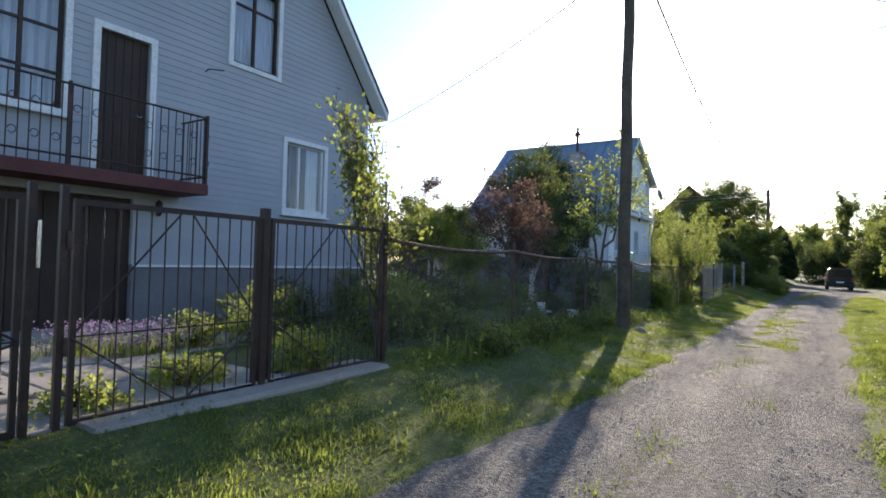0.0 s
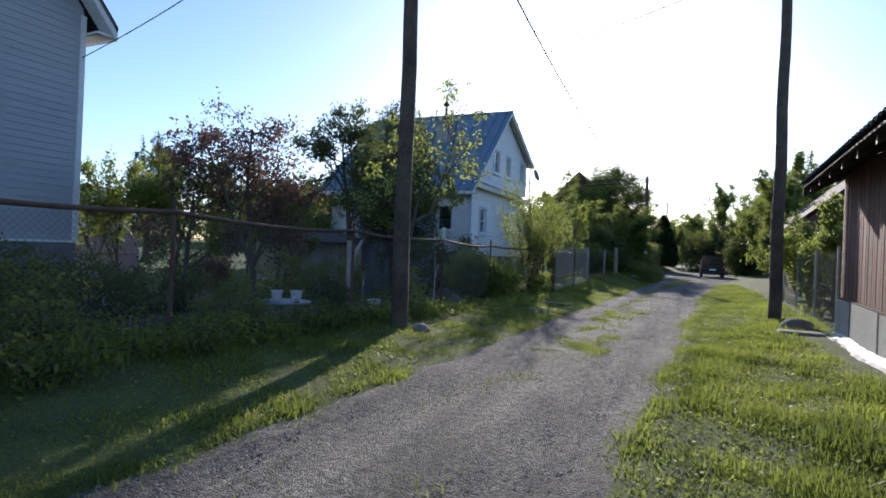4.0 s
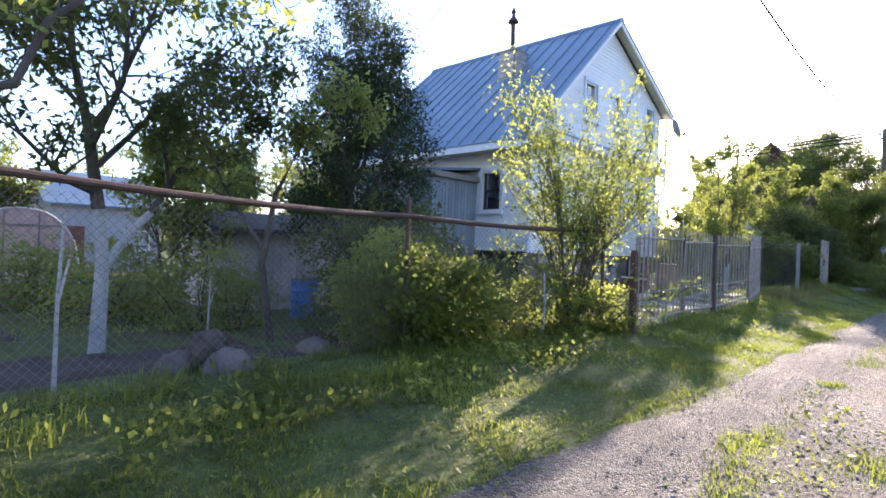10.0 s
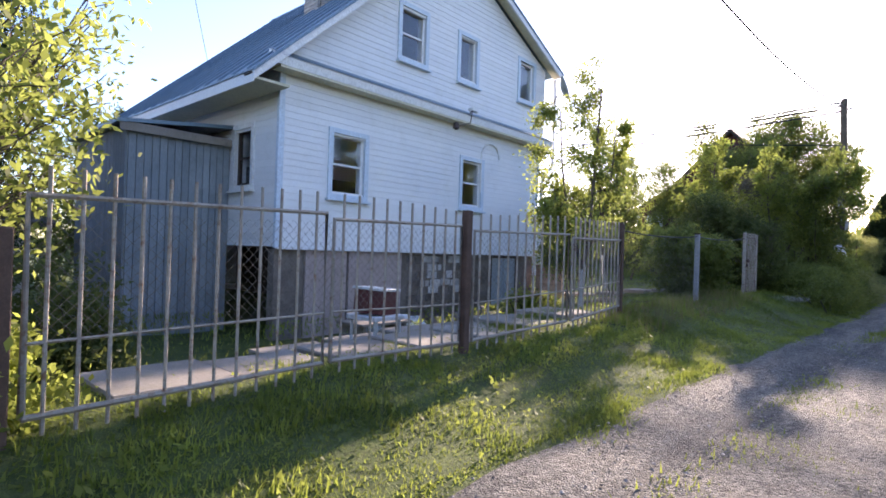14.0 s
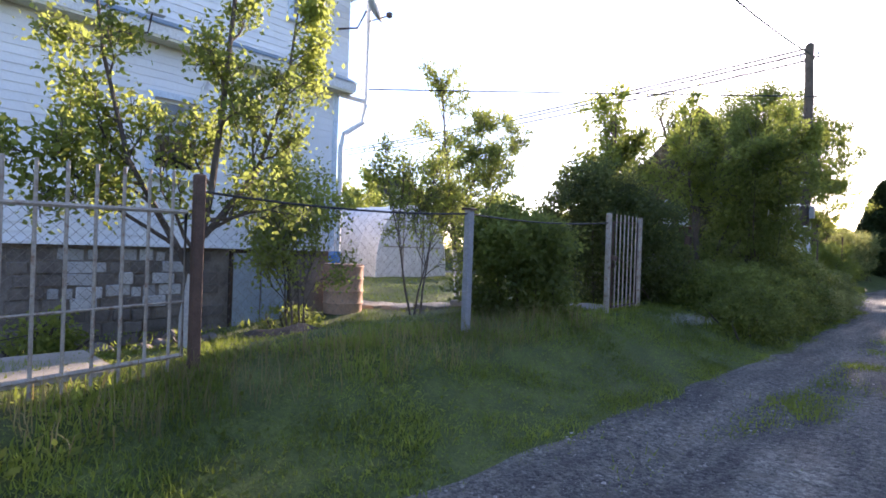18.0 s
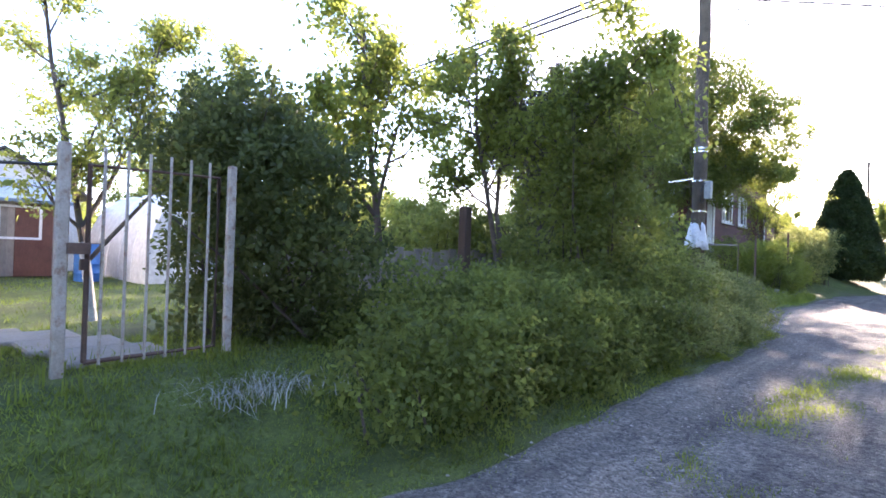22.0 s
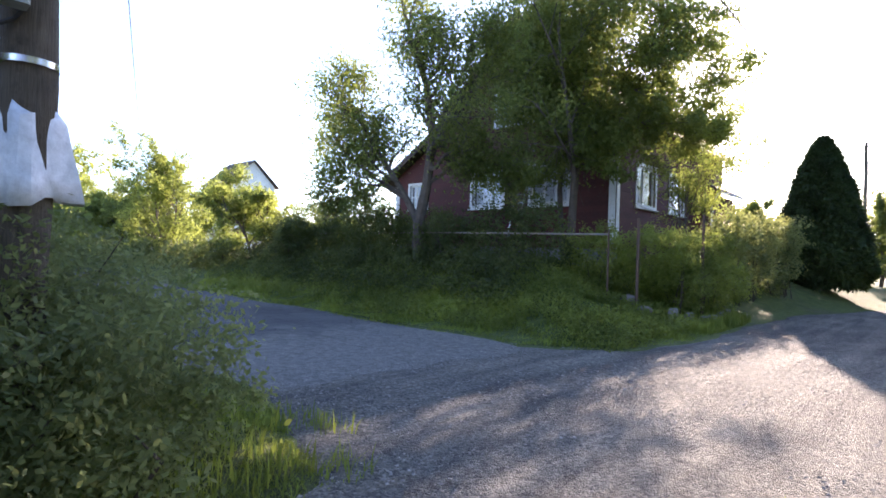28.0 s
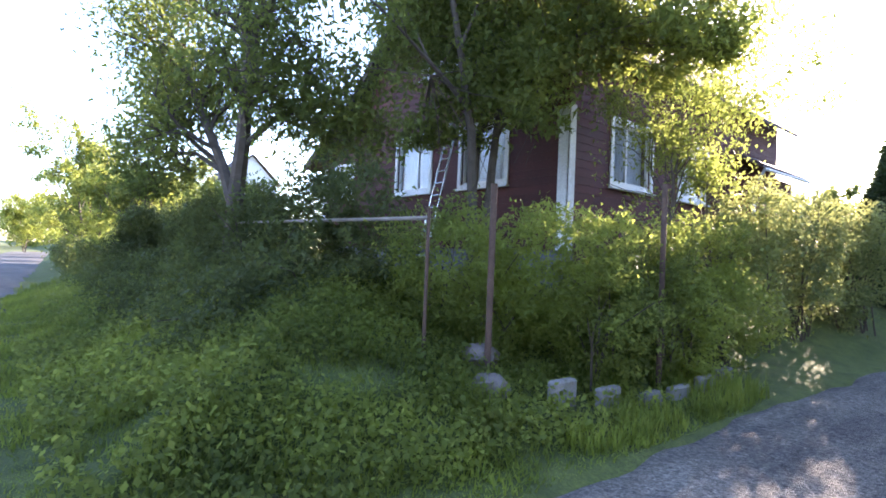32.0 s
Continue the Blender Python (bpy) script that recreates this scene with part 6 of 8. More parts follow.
def drum(x, y, r, h, mat, label, name="barrel"):
    g = float(land(x, y))
    root = thing(name, (x, y, g), label, "barrel")
    prof = [(r * 0.97, g)]
    for k in range(4):
        z = g + h * (k + 1) / 4
        prof += [(r, z - 0.06), (r + 0.012, z - 0.03), (r, z)]
    prof += [(r - 0.015, g + h), (r - 0.02, g + h - 0.06), (0.01, g + h - 0.07)]
    part("drum", Shape().lathe(x, y, prof, 26), M[mat], root)
    part("rim", Shape().lathe(x, y, [(r - 0.01, g + h - 0.01), (r + 0.014, g + h), (r - 0.01, g + h + 0.012)], 26), M["steel_rust"], root)


drum(-7.02, 32.75, 0.34, 0.84, "barrel", "faded orange steel drum under the downpipe")
drum(-14.0, 37.45, 0.29, 0.9, "blue_plastic", "blue plastic barrel beside the greenhouse")
drum(-9.5, 20.15, 0.27, 0.75, "blue_plastic", "blue plastic barrel in the garden")


def boulders():
    for i, (x, y, r) in enumerate(((-4.25, 16.05, 0.23), (-4.6, 15.8, 0.2), (-5.0, 17.4, 0.22))):
        solid("boulder", Shape().rock((x, y, float(land(x, y)) + 0.02), r, i + 1), M["stone"], "rounded granite boulder by the garden fence", "boulder", "garden boulders")
    solid("tree_stump", Shape().rock((-4.45, 16.0, 0.26), 0.19, 9, 0.9, 0.5), M["bark"], "dark uprooted stump on top of the boulders", "stump")
    solid("boulder", Shape().rock((2.75, 15.9, 0.2), 0.26, 14, 0.6), M["stone"], "dark boulder beside the garage", "boulder")
    solid("concrete_slab", Shape().slab(2.35, 3.1, 15.0, 15.35, 0.12, 0.2, 0.02), M["concrete"], "broken concrete slab in the grass by the garage", "slab")


boulders()
solid("stone", Shape().rock((-2.74, 11.4, 0.12), 0.13, 17, 0.75), M["concrete_old"], "grey block of stone at the foot of a pole", "stone")


def limed_stake(x, y, h):
    g = float(land(x, y))
    root = thing("wooden_stake", (x, y, g), "thin whitewashed forked stake by the fence", "stake", "white stakes")
    part("stake", Shape().tube([(x, y, g - 0.05), (x + 0.02, y, g + h * 0.5), (x - 0.02, y + 0.03, g + h)], [0.016, 0.013, 0.009], 6), M["bark_white"], root)
    part("fork", Shape().tube([(x + 0.02, y, g + h * 0.5), (x + 0.06, y + 0.05, g + h * 0.75)], [0.012, 0.008], 5), M["bark_white"], root)


limed_stake(-4.2, 14.85, 1.2)
limed_stake(-3.5, 19.6, 0.8)
limed_stake(-7.7, 17.4, 0.9)


def arch_greenhouse(x0, x1, y0, y1, h, mat, label):
    """Arched greenhouse with its axis along x, the near end at x1."""
    g = float(land((x0 + x1) / 2, (y0 + y1) / 2))
    root = thing("greenhouse", ((x0 + x1) / 2, (y0 + y1) / 2, g), label, "greenhouse")
    ym, hw = (y0 + y1) / 2, (y1 - y0) / 2
    arc = [(ym + hw * math.copysign(abs(math.cos(t)) ** 0.85, math.cos(t)), g + h * math.sin(t) ** 0.8) for t in np.linspace(0.0, math.pi, 19)]
    v = [(x0, y, z) for y, z in arc] + [(x1, y, z) for y, z in arc]
    n = len(arc)
    cover = part("cover", Shape().add(v, [(i, i + 1, n + i + 1, n + i) for i in range(n - 1)]), M[mat], root)
    cover.modifiers.new("thick", "SOLIDIFY").thickness = 0.01
    for x in (x0, x1 - 0.01):
        part("end_panel", Shape().prism(arc, "x", x, x + 0.01), M[mat], root)
    for k in range(6):
        x = x0 + (x1 - x0) * k / 5
        part("hoop", Shape().tube([(x + (0.012 if k == 5 else 0), y, z) for y, z in arc], 0.02, 6), M["trim_white"], root)
    for u in (-0.28, 0.28):
        part("door_post", Shape().box(x1 + 0.005, x1 + 0.03, ym + u * 2 * hw * 0.5 - 0.02, ym + u * 2 * hw * 0.5 + 0.02, g, g + h * 0.94), M["wood_grey"], root)
    for z in (0.42, 0.78):
        part("door_rail", Shape().box(x1 + 0.005, x1 + 0.028, ym - hw * 0.82, ym + hw * 0.82, g + h * z - 0.018, g + h * z + 0.018), M["wood_grey"], root)


arch_greenhouse(-17.5, -12.8, 38.3, 41.6, 2.45, "polycarb", "arched greenhouse of cloudy white polycarbonate on the lawn")
arch_greenhouse(-20.9, -18.6, 15.6, 18.4, 2.15, "pinkpoly", "arched greenhouse in faded pink film in the far garden")


def shed(x0, x1, y0, y1, h, peak, wall, roofm, label, ridge="y", door=True):
    """A small gabled outbuilding with a door and a window towards the lane."""
    g = float(land((x0 + x1) / 2, (y0 + y1) / 2))
    root = thing("shed", ((x0 + x1) / 2, (y0 + y1) / 2, g), label, "shed")
    s = Shape().box(x0, x1, y0, y0 + 0.12, g, g + h).box(x0, x1, y1 - 0.12, y1, g, g + h).box(x0, x0 + 0.12, y0 + 0.12, y1 - 0.12, g, g + h).box(x1 - 0.12, x1, y0 + 0.12, y1 - 0.12, g, g + h)
    part("wall", s, M[wall], root)
    n = int((y1 - y0) / 0.2)
    me = Shape().slab(0, 0.02, 0.004, (y1 - y0) / n - 0.004, 0, h - 0.02, 0.004).mesh("board", M[wall])
    for i in range(n):
        placed("board", me, root, (x1 + 0.001, y0 + (y1 - y0) * i / n, g))
    if ridge == "x":
        m = (y0 + y1) / 2
        for e in (y0 - 0.3, y1 + 0.3):
            part("roof", roof_side("x", x0 - 0.3, x1 + 0.3, (e, g + h - 0.12), (m, g + peak), 0.08), M[roofm], root)
        part("gable", Shape().prism([(y0, g + h), (y1, g + h), (m, g + peak - 0.03)], "x", x1 - 0.12, x1), M[wall], root)
        part("gable", Shape().prism([(y0, g + h), (y1, g + h), (m, g + peak - 0.03)], "x", x0, x0 + 0.12), M[wall], root)
    else:
        m = (x0 + x1) / 2
        for e in (x0 - 0.3, x1 + 0.3):
            part("roof", roof_side("y", y0 - 0.3, y1 + 0.3, (e, g + h - 0.12), (m, g + peak), 0.08), M[roofm], root)
        for y in (y0, y1 - 0.12):
            part("gable", Shape().prism([(x0, g + h), (x1, g + h), (m, g + peak - 0.03)], "y", y, y + 0.12), M[wall], root)
    if door:
        part("door", Shape().slab(x1 + 0.022, x1 + 0.05, y0 + 0.4, y0 + 1.2, g, g + min(1.95, h - 0.15), 0.006), M["wood_brown"], root)
        window(root, "x", x1 + 0.022, 1, y1 - 1.3, y1 - 0.5, g + 1.0, g + min(1.8, h - 0.25), M["trim_white"], M["trim_white"], (0.5,), (), False, False, 0.06)
    return root


shed(-24, -19.3, 34.6, 38.6, 2.4, 3.6, "trim_white", "roof_slate", "white gabled outhouse with a slate roof beyond the lawn", "x")
shed(-18.5, -16.2, 36.0, 37.4, 2.0, 2.5, "wood_grey", "roof_blue", "small glazed lean-to beside the outhouse", "y")
shed(-13.5, -11.2, 19.2, 22.6, 1.85, 2.15, "brick", "roof_slate", "low pale brick garden shed with a flat roof", "y", False)
shed(-31, -26.5, 19.2, 23.4, 2.9, 4.3, "siding_grey", "roof_blue", "far grey garden house with a blue roof", "y")
shed(-30, -25, 9.5, 14.5, 2.4, 4.0, "siding_grey", "roof_blue", "far pale garden house with a blue roof", "y")
shed(5.0, 11.0, 31, 40, 2.9, 5.6, "wood_brown", "roof_dark", "dark red-brown barn beside the lane", "y", False)
shed(-45.0, -41.0, 63.7, 67.7, 5.6, 7.6, "trim_white", "roof_dark", "distant white house with a dark gabled roof", "x")
shed(-22, -12, 28, 34.0, 2.6, 4.4, "wood_dark", "roof_dark", "dark low house behind the garden trees", "y", False)


def junk():
    """Odds and ends against the white house's foundation."""
    rng = random.Random(21)
    g = float(land(-4.7, 24.85))
    root = thing("metal_box", (-4.7, 24.85, g + 0.33), "rusty red metal box with a white lid on a stand", "box")
    part("box", Shape().slab(-4.9, -4.48, 24.66, 25.02, g + 0.335, g + 0.62, 0.02), M["balcony"], root)
    part("lid", Shape().slab(-4.92, -4.46, 24.64, 25.04, g + 0.62, g + 0.65, 0.01), M["pale_plastic"], root, "white lid")
    root.rotation_euler = (radians(-3), radians(2), radians(14))
    st = thing("stand", (-4.7, 24.85, g), "low white steel stand under the rusty box", "stand")
    part("top", Shape().slab(-4.95, -4.42, 24.6, 25.12, g + 0.27, g + 0.325, 0.015), M["pale_plastic"], st)
    for x in (-4.9, -4.47):
        for y in (24.66, 25.06):
            part("leg", Shape().tube([(x, y, g - 0.03), (x, y, g + 0.28)], 0.02, 6), M["pale_plastic"], st)
    for i, (x, y, r) in enumerate(((-6.9, 26.9, 0.3), (-6.8, 27.35, 0.26), (-6.95, 27.75, 0.22))):
        s = Shape().rock((x, y, float(land(x, y)) + 0.14), r, 30 + i, 0.65, 0.45)
        solid("plastic_sack", s, M["bag"], "crumpled white plastic sack against the foundation", "sack", "plastic sacks")
    for i in range(7):
        x, y = -6.6 + rng.uniform(-0.4, 0.4), 28.4 + i * 0.3
        solid("rubble_stone", Shape().rock((x, y, float(land(x, y)) + 0.1), rng.uniform(0.1, 0.2), 50 + i, 0.7, 0.4), M["stone"], "broken stone beside the foundation", "stone", "rubble stones")
    root = thing("bench", (-5.9, 26.0, 0.2), "low plank bench in the yard", "bench")
    part("seat", Shape().slab(-6.2, -5.6, 25.4, 26.4, 0.08, 0.12, 0.008), M["wood_grey"], root)
    for y in (25.5, 26.3):
        part("leg", Shape().slab(-6.15, -5.65, y - 0.03, y + 0.03, -0.45, 0.08, 0.006), M["wood_grey"], root)


junk()


def parked_van():
    x, y, g = 2.42, 56.2, -0.04
    root = thing("van", (x, y, g), "dark blue van parked at the lane's edge, seen from behind", "van")
    out = [(-0.9, 0.45), (-0.9, 0.95), (-0.86, 1.05), (-0.72, 1.72), (-0.6, 1.8), (0.6, 1.8), (0.72, 1.72), (0.86, 1.05), (0.9, 0.95), (0.9, 0.45), (0.8, 0.3), (-0.8, 0.3)]
    b = part("body", Shape().prism([(x + u, g + w) for u, w in out], "y", y - 1.9, y + 2.2), M["car_paint"], root)
    part("rear_window", Shape().prism([(x - 0.72, g + 1.1), (x + 0.72, g + 1.1), (x + 0.62, g + 1.66), (x - 0.62, g + 1.66)], "y", y - 1.915, y - 1.903), M["car_glass"], b)
    for e in (-1, 1):
        part("tail_lamp", Shape().slab(x + e * 0.82 - 0.06, x + e * 0.82 + 0.06, y - 1.93, y - 1.9, g + 0.75, g + 1.1, 0.01), M["lamp_red"], b, "red tail lamp")
        for yy in (y - 1.2, y + 1.5):
            w = part("wheel", Shape().prism([(yy + 0.33 * math.cos(t), g + 0.3 + 0.33 * math.sin(t)) for t in np.linspace(0, 2 * math.pi, 20, False)], "x", x + e * 0.8 - 0.1, x + e * 0.8 + 0.1), M["rubber"], root)
            part("rim", Shape().prism([(yy + 0.2 * math.cos(t), g + 0.3 + 0.2 * math.sin(t)) for t in np.linspace(0, 2 * math.pi, 16, False)], "x", x + e * 0.905 - 0.01, x + e * 0.905 + 0.01), M["chrome"], w)
        part("mirror", Shape().slab(x + e * 1.0 - 0.09, x + e * 1.0 + 0.09, y + 1.2, y + 1.3, g + 1.05, g + 1.25, 0.02), M["car_paint"], b)
    part("bumper", Shape().slab(x - 0.88, x + 0.88, y - 1.98, y - 1.9, g + 0.38, g + 0.58, 0.03), M["rubber"], root)
    part("number_plate", Shape().slab(x - 0.26, x + 0.26, y - 1.995, y - 1.981, g + 0.62, g + 0.73, 0.003), M["trim_white"], b)


parked_van()


def lane_fence_far():
    """Mesh fence with green posts on the garage side, past the pole."""
    root = thing("chain_link_fence", (3.4, 22, 0.2), "chain-link fence with thin green posts past the garage", "fence")
    pts = [(3.3, 15.7), (3.36, 18.0), (3.4, 20.5), (3.5, 23.5), (3.7, 26.5), (3.9, 29.5)]
    for x, y in pts:
        g = float(land(x, y))
        part("post", Shape().tube([(x, y, g - 0.1), (x, y, g + 1.55)], 0.025, 6), M["panel_grey"], root)
    m = part("wire_mesh", chain_mesh(list(zip(pts, pts[1:])), 0.05, 1.45, 0.12, 0.002), M["wire"], root)
    m["kind"] = "stuff"


lane_fence_far()


def garage_mesh_fence():
    """Wire fence from the garage's corner towards the start of the lane."""
    root = thing("chain_link_fence", (3.05, 5.2, 0.15), "chain-link fence joining the garage's corner", "fence")
    pts = [(3.06, 7.3), (3.1, 4.9), (3.15, 2.5)]
    for x, y in pts:
        g = float(land(x, y))
        part("post", Shape().tube([(x, y, g - 0.1), (x, y, g + 1.9)], 0.025, 8), M["steel_dark"], root)
    m = part("wire_mesh", chain_mesh(list(zip(pts, pts[1:])), 0.05, 1.85, 0.062, 0.0016), M["wire"], root)
    m["kind"] = "stuff"


garage_mesh_fence()


# ---- trees, bushes and grass ----
G = lambda x, y, dz=-0.03: (x, y, float(land(x, y)) + dz)

tree("apple_tree", "slender blossoming shrub with pale green leaves at the gate post", G(-4.35, 5.25), 3.2, 0.7, 0.03, 1900, 0.07, "leaf_spring", 11, stems=4, first=0.25, category="shrub", lean=(-0.25, -0.35))
tree("plum_tree", "small plum tree with purple-red leaves behind the fence", G(-5.05, 10.3), 3.0, 1.15, 0.045, 7500, 0.055, "leaf_red", 12, wide=(35, 75), droop=0.03, children=(7, 6, 4), spines=(
    (((-5.05, 10.35, 0.1), (-5.05, 10.3, 0.8), (-5.05, 10.2, 1.4), (-5.0, 10.05, 2.2), (-5.0, 10.1, 3.0)), 0.05, 1.1, 0.3, 12),
    (((-5.05, 10.3, 0.9), (-5.0, 9.9, 1.5), (-5.0, 9.6, 2.1), (-5.0, 9.3, 2.6)), 0.035, 1.0, 0.25, 9),
    (((-5.05, 10.3, 1.0), (-5.05, 10.55, 1.5), (-5.0, 10.75, 1.9), (-5.0, 10.9, 2.1)), 0.035, 0.65, 0.2, 8)))
tree("apple_tree", "leafy young apple tree in the garden", G(-8.1, 11.6), 3.1, 1.5, 0.07, 9000, 0.075, "leaf_spring", 13, first=0.25)
tree("apple_tree", "autumn-tinted young tree beside the grey house", G(-9.6, 12.6), 3.9, 1.3, 0.06, 6000, 0.075, "leaf_red", 14, first=0.25)
tree("apple_tree", "apple tree with a whitewashed forked trunk in the lawn", G(-7.15, 15.87), 4.6, 2.3, 0.1, 13000, 0.085, "leaf_dark", 15, bark="bark", wide=(40, 75), children=(6, 6, 5), spines=(
    (((-7.15, 15.84, 1.5), (-7.15, 15.71, 2.43), (-7.2, 15.55, 3.2), (-7.25, 15.5, 4.0)), 0.075, 1.9, 0.0, 11),
    (((-7.12, 16.4, 1.5), (-7.0, 16.75, 2.2), (-6.9, 16.9, 2.9)), 0.05, 1.5, 0.1, 6)))
t_ = thing("limewashed_stem", G(-7.15, 15.87), "whitewashed forked lower trunk of the apple tree", "tree trunk")
part("fork", Shape().tube([(-7.15, 15.87, -0.2), (-7.15, 15.89, 0.5), (-7.15, 15.9, 0.9), (-7.15, 15.84, 1.5)], [0.095, 0.08, 0.074, 0.066], 10), M["bark_white"], t_)
part("fork", Shape().tube([(-7.15, 15.9, 0.8), (-7.14, 16.16, 1.23), (-7.12, 16.4, 1.5)], [0.055, 0.05, 0.044], 8), M["bark_white"], t_)
tree("maple_tree", "young forked tree with bright yellow-green leaves leaning over the fence", G(-4.35, 13.82), 4.6, 1.4, 0.05, 1900, 0.085, "leaf_yellow", 16, first=0.5, wide=(30, 65), levels=3, low=1.9, children=(6, 4, 3), spines=(
    (((-4.35, 13.85, 0.0), (-4.35, 13.86, 0.76), (-4.35, 13.88, 1.35), (-4.33, 14.01, 1.93), (-4.3, 14.21, 2.55), (-4.25, 14.45, 3.17), (-4.2, 14.6, 3.9)), 0.05, 0.9, 0.6, 6),
    (((-4.33, 14.01, 1.9), (-4.25, 14.6, 2.12), (-4.2, 14.75, 2.55), (-4.2, 15.1, 2.95), (-4.2, 15.7, 3.35), (-4.2, 16.3, 3.8)), 0.034, 0.9, 0.4, 11),
    (((-4.2, 15.1, 2.95), (-4.1, 15.2, 3.4), (-4.1, 15.5, 4.2), (-4.1, 15.7, 4.8)), 0.024, 0.85, 0.2, 9),
    (((-4.35, 13.78, 0.0), (-4.35, 13.67, 1.05), (-4.36, 13.62, 1.54), (-4.38, 13.52, 1.99), (-4.4, 13.42, 2.15), (-4.4, 13.5, 2.5), (-4.4, 13.56, 2.9), (-4.4, 13.6, 3.6)), 0.042, 0.9, 0.62, 7),
    (((-4.4, 13.42, 2.12), (-4.42, 13.15, 2.21), (-4.45, 12.96, 2.34), (-4.5, 12.75, 2.7)), 0.022, 0.6, 0.4, 4)))
tree("apple_tree", "small leaning apple tree with a hanging leafy bough", G(-6.3, 17.6), 3.0, 1.0, 0.05, 1900, 0.075, "leaf_yellow", 232, wide=(35, 75), low=1.2, children=(6, 5, 3), spines=(
    (((-6.3, 17.6, -0.1), (-6.4, 17.5, 0.9), (-6.3, 17.6, 1.8), (-6.0, 17.8, 2.5), (-5.6, 18.0, 3.0), (-5.3, 18.3, 2.8)), 0.05, 0.5, 0.5, 10),
    (((-6.4, 17.5, 1.1), (-6.7, 17.1, 1.9), (-6.8, 16.8, 2.6)), 0.03, 0.7, 0.3, 6)))
bush("maple_shoots", "leafy shoots round the foot of the forked tree", [(-4.3, 13.75, 0.55, 0.16, 0.2, 0.5), (-4.2, 13.95, 0.3, 0.25, 0.3, 0.28)], 900, 0.07, "leaf_yellow", 230, stems=6)
tree("juniper_tree", "dense dark conifer beside the white house", G(-8.5, 20.7), 6.7, 1.8, 0.13, 26000, 0.09, "needle", 17, first=0.05, wide=(45, 80), long=3.0, children=(14, 7, 3), scatter=0.1, fill=((-8.5, 20.7, 2.6, 1.5, 1.5, 2.5, 110, 16000), (-8.5, 20.7, 4.6, 0.9, 0.9, 1.8, 50, 8000)))
tree("spruce_tree", "dark pointed spruce in the distance", G(-34, 30), 9.2, 1.9, 0.2, 14000, 0.2, "needle", 18, first=0.05, wide=(70, 95), long=3.0, children=(22, 6, 3))
tree("willow_bush", "tall loose bush with small yellow-green leaves at the bar fence", G(-3.55, 20.35), 3.75, 1.2, 0.035, 12500, 0.06, "leaf_yellow", 19, stems=9, first=0.08, wide=(12, 35), category="bush", long=2.2)
bush("spirea_bush", "low leafy bush at the foot of the bar fence", [(-3.7, 20.1, 0.5, 0.5, 0.6, 0.5), (-3.35, 20.8, 0.4, 0.35, 0.4, 0.4)], 9000, 0.055, "leaf_spring", 28)
bush("currant_bush", "round leafy bush against the garden fence", [(-4.75, 18.4, 0.65, 0.7, 0.8, 0.65), (-4.4, 19.0, 0.5, 0.5, 0.5, 0.5), (-4.05, 18.0, 0.62, 0.5, 0.65, 0.6), (-3.85, 18.5, 0.5, 0.4, 0.5, 0.45)], 17000, 0.065, "leaf_spring", 20)
tree("apple_tree", "small open tree with a whitewashed trunk beside the bar fence", G(-4.05, 28.95), 4.0, 1.2, 0.05, 13500, 0.056, "leaf_yellow", 21, wide=(28, 60), levels=3, low=0.9, children=(6, 5, 4), spines=(
    (((-4.05, 28.88, 0.05), (-4.05, 28.87, 0.6), (-4.05, 28.95, 1.1), (-4.03, 29.05, 1.7), (-4.0, 29.12, 2.5), (-3.98, 29.18, 3.4), (-3.95, 29.2, 4.1)), 0.05, 0.75, 0.3, 13),
    (((-4.05, 28.93, 0.95), (-4.08, 28.65, 1.45), (-4.1, 28.4, 1.9), (-4.1, 28.2, 2.7), (-4.1, 28.1, 3.5)), 0.032, 0.65, 0.25, 10),
    (((-4.03, 29.0, 1.3), (-4.0, 29.45, 1.9), (-3.95, 29.7, 2.7), (-3.95, 29.8, 3.5)), 0.03, 0.6, 0.25, 9),
    (((-4.06, 28.8, 1.2), (-4.05, 28.3, 1.5), (-4.0, 27.85, 1.85)), 0.02, 0.5, 0.35, 5)))
solid("limewash", Shape().tube([(-4.05, 28.88, 0.03), (-4.05, 28.87, 0.6), (-4.05, 28.945, 1.05)], [0.056, 0.05, 0.046], 10), M["bark_white"], "whitewash on the lower trunk of the small apple tree", "tree trunk")
tree("apple_sapling", "leafy young sapling near the cellar doors", G(-5.3, 30.75), 2.5, 0.72, 0.025, 9500, 0.058, "leaf_yellow", 22, stems=4, first=0.2, wide=(15, 40))
tree("apple_sapling", "thin young apple tree on the lawn", G(-5.3, 32.85), 3.0, 0.85, 0.03, 6000, 0.056, "leaf_yellow", 23, stems=3, first=0.3, wide=(20, 45))
tree("apple_tree", "young apple tree with upright leafy shoots on the lawn", G(-6.85, 35.6), 4.8, 1.15, 0.055, 15000, 0.07, "leaf_yellow", 24, wide=(22, 55), levels=3, low=1.3, children=(6, 5, 4), spines=(
    (((-6.85, 35.6, 0.1), (-6.85, 35.5, 0.9), (-6.85, 35.4, 1.5), (-6.85, 35.25, 2.4), (-6.85, 35.05, 3.4), (-6.85, 34.92, 4.5)), 0.055, 1.0, 0.35, 14),
    (((-6.85, 35.42, 1.4), (-6.85, 35.8, 2.2), (-6.85, 36.1, 3.1), (-6.85, 36.3, 4.1)), 0.035, 1.0, 0.25, 11),
    (((-6.85, 35.5, 1.0), (-6.8, 36.2, 1.9), (-6.8, 36.9, 2.9), (-6.8, 37.4, 3.9)), 0.03, 0.95, 0.3, 9)))
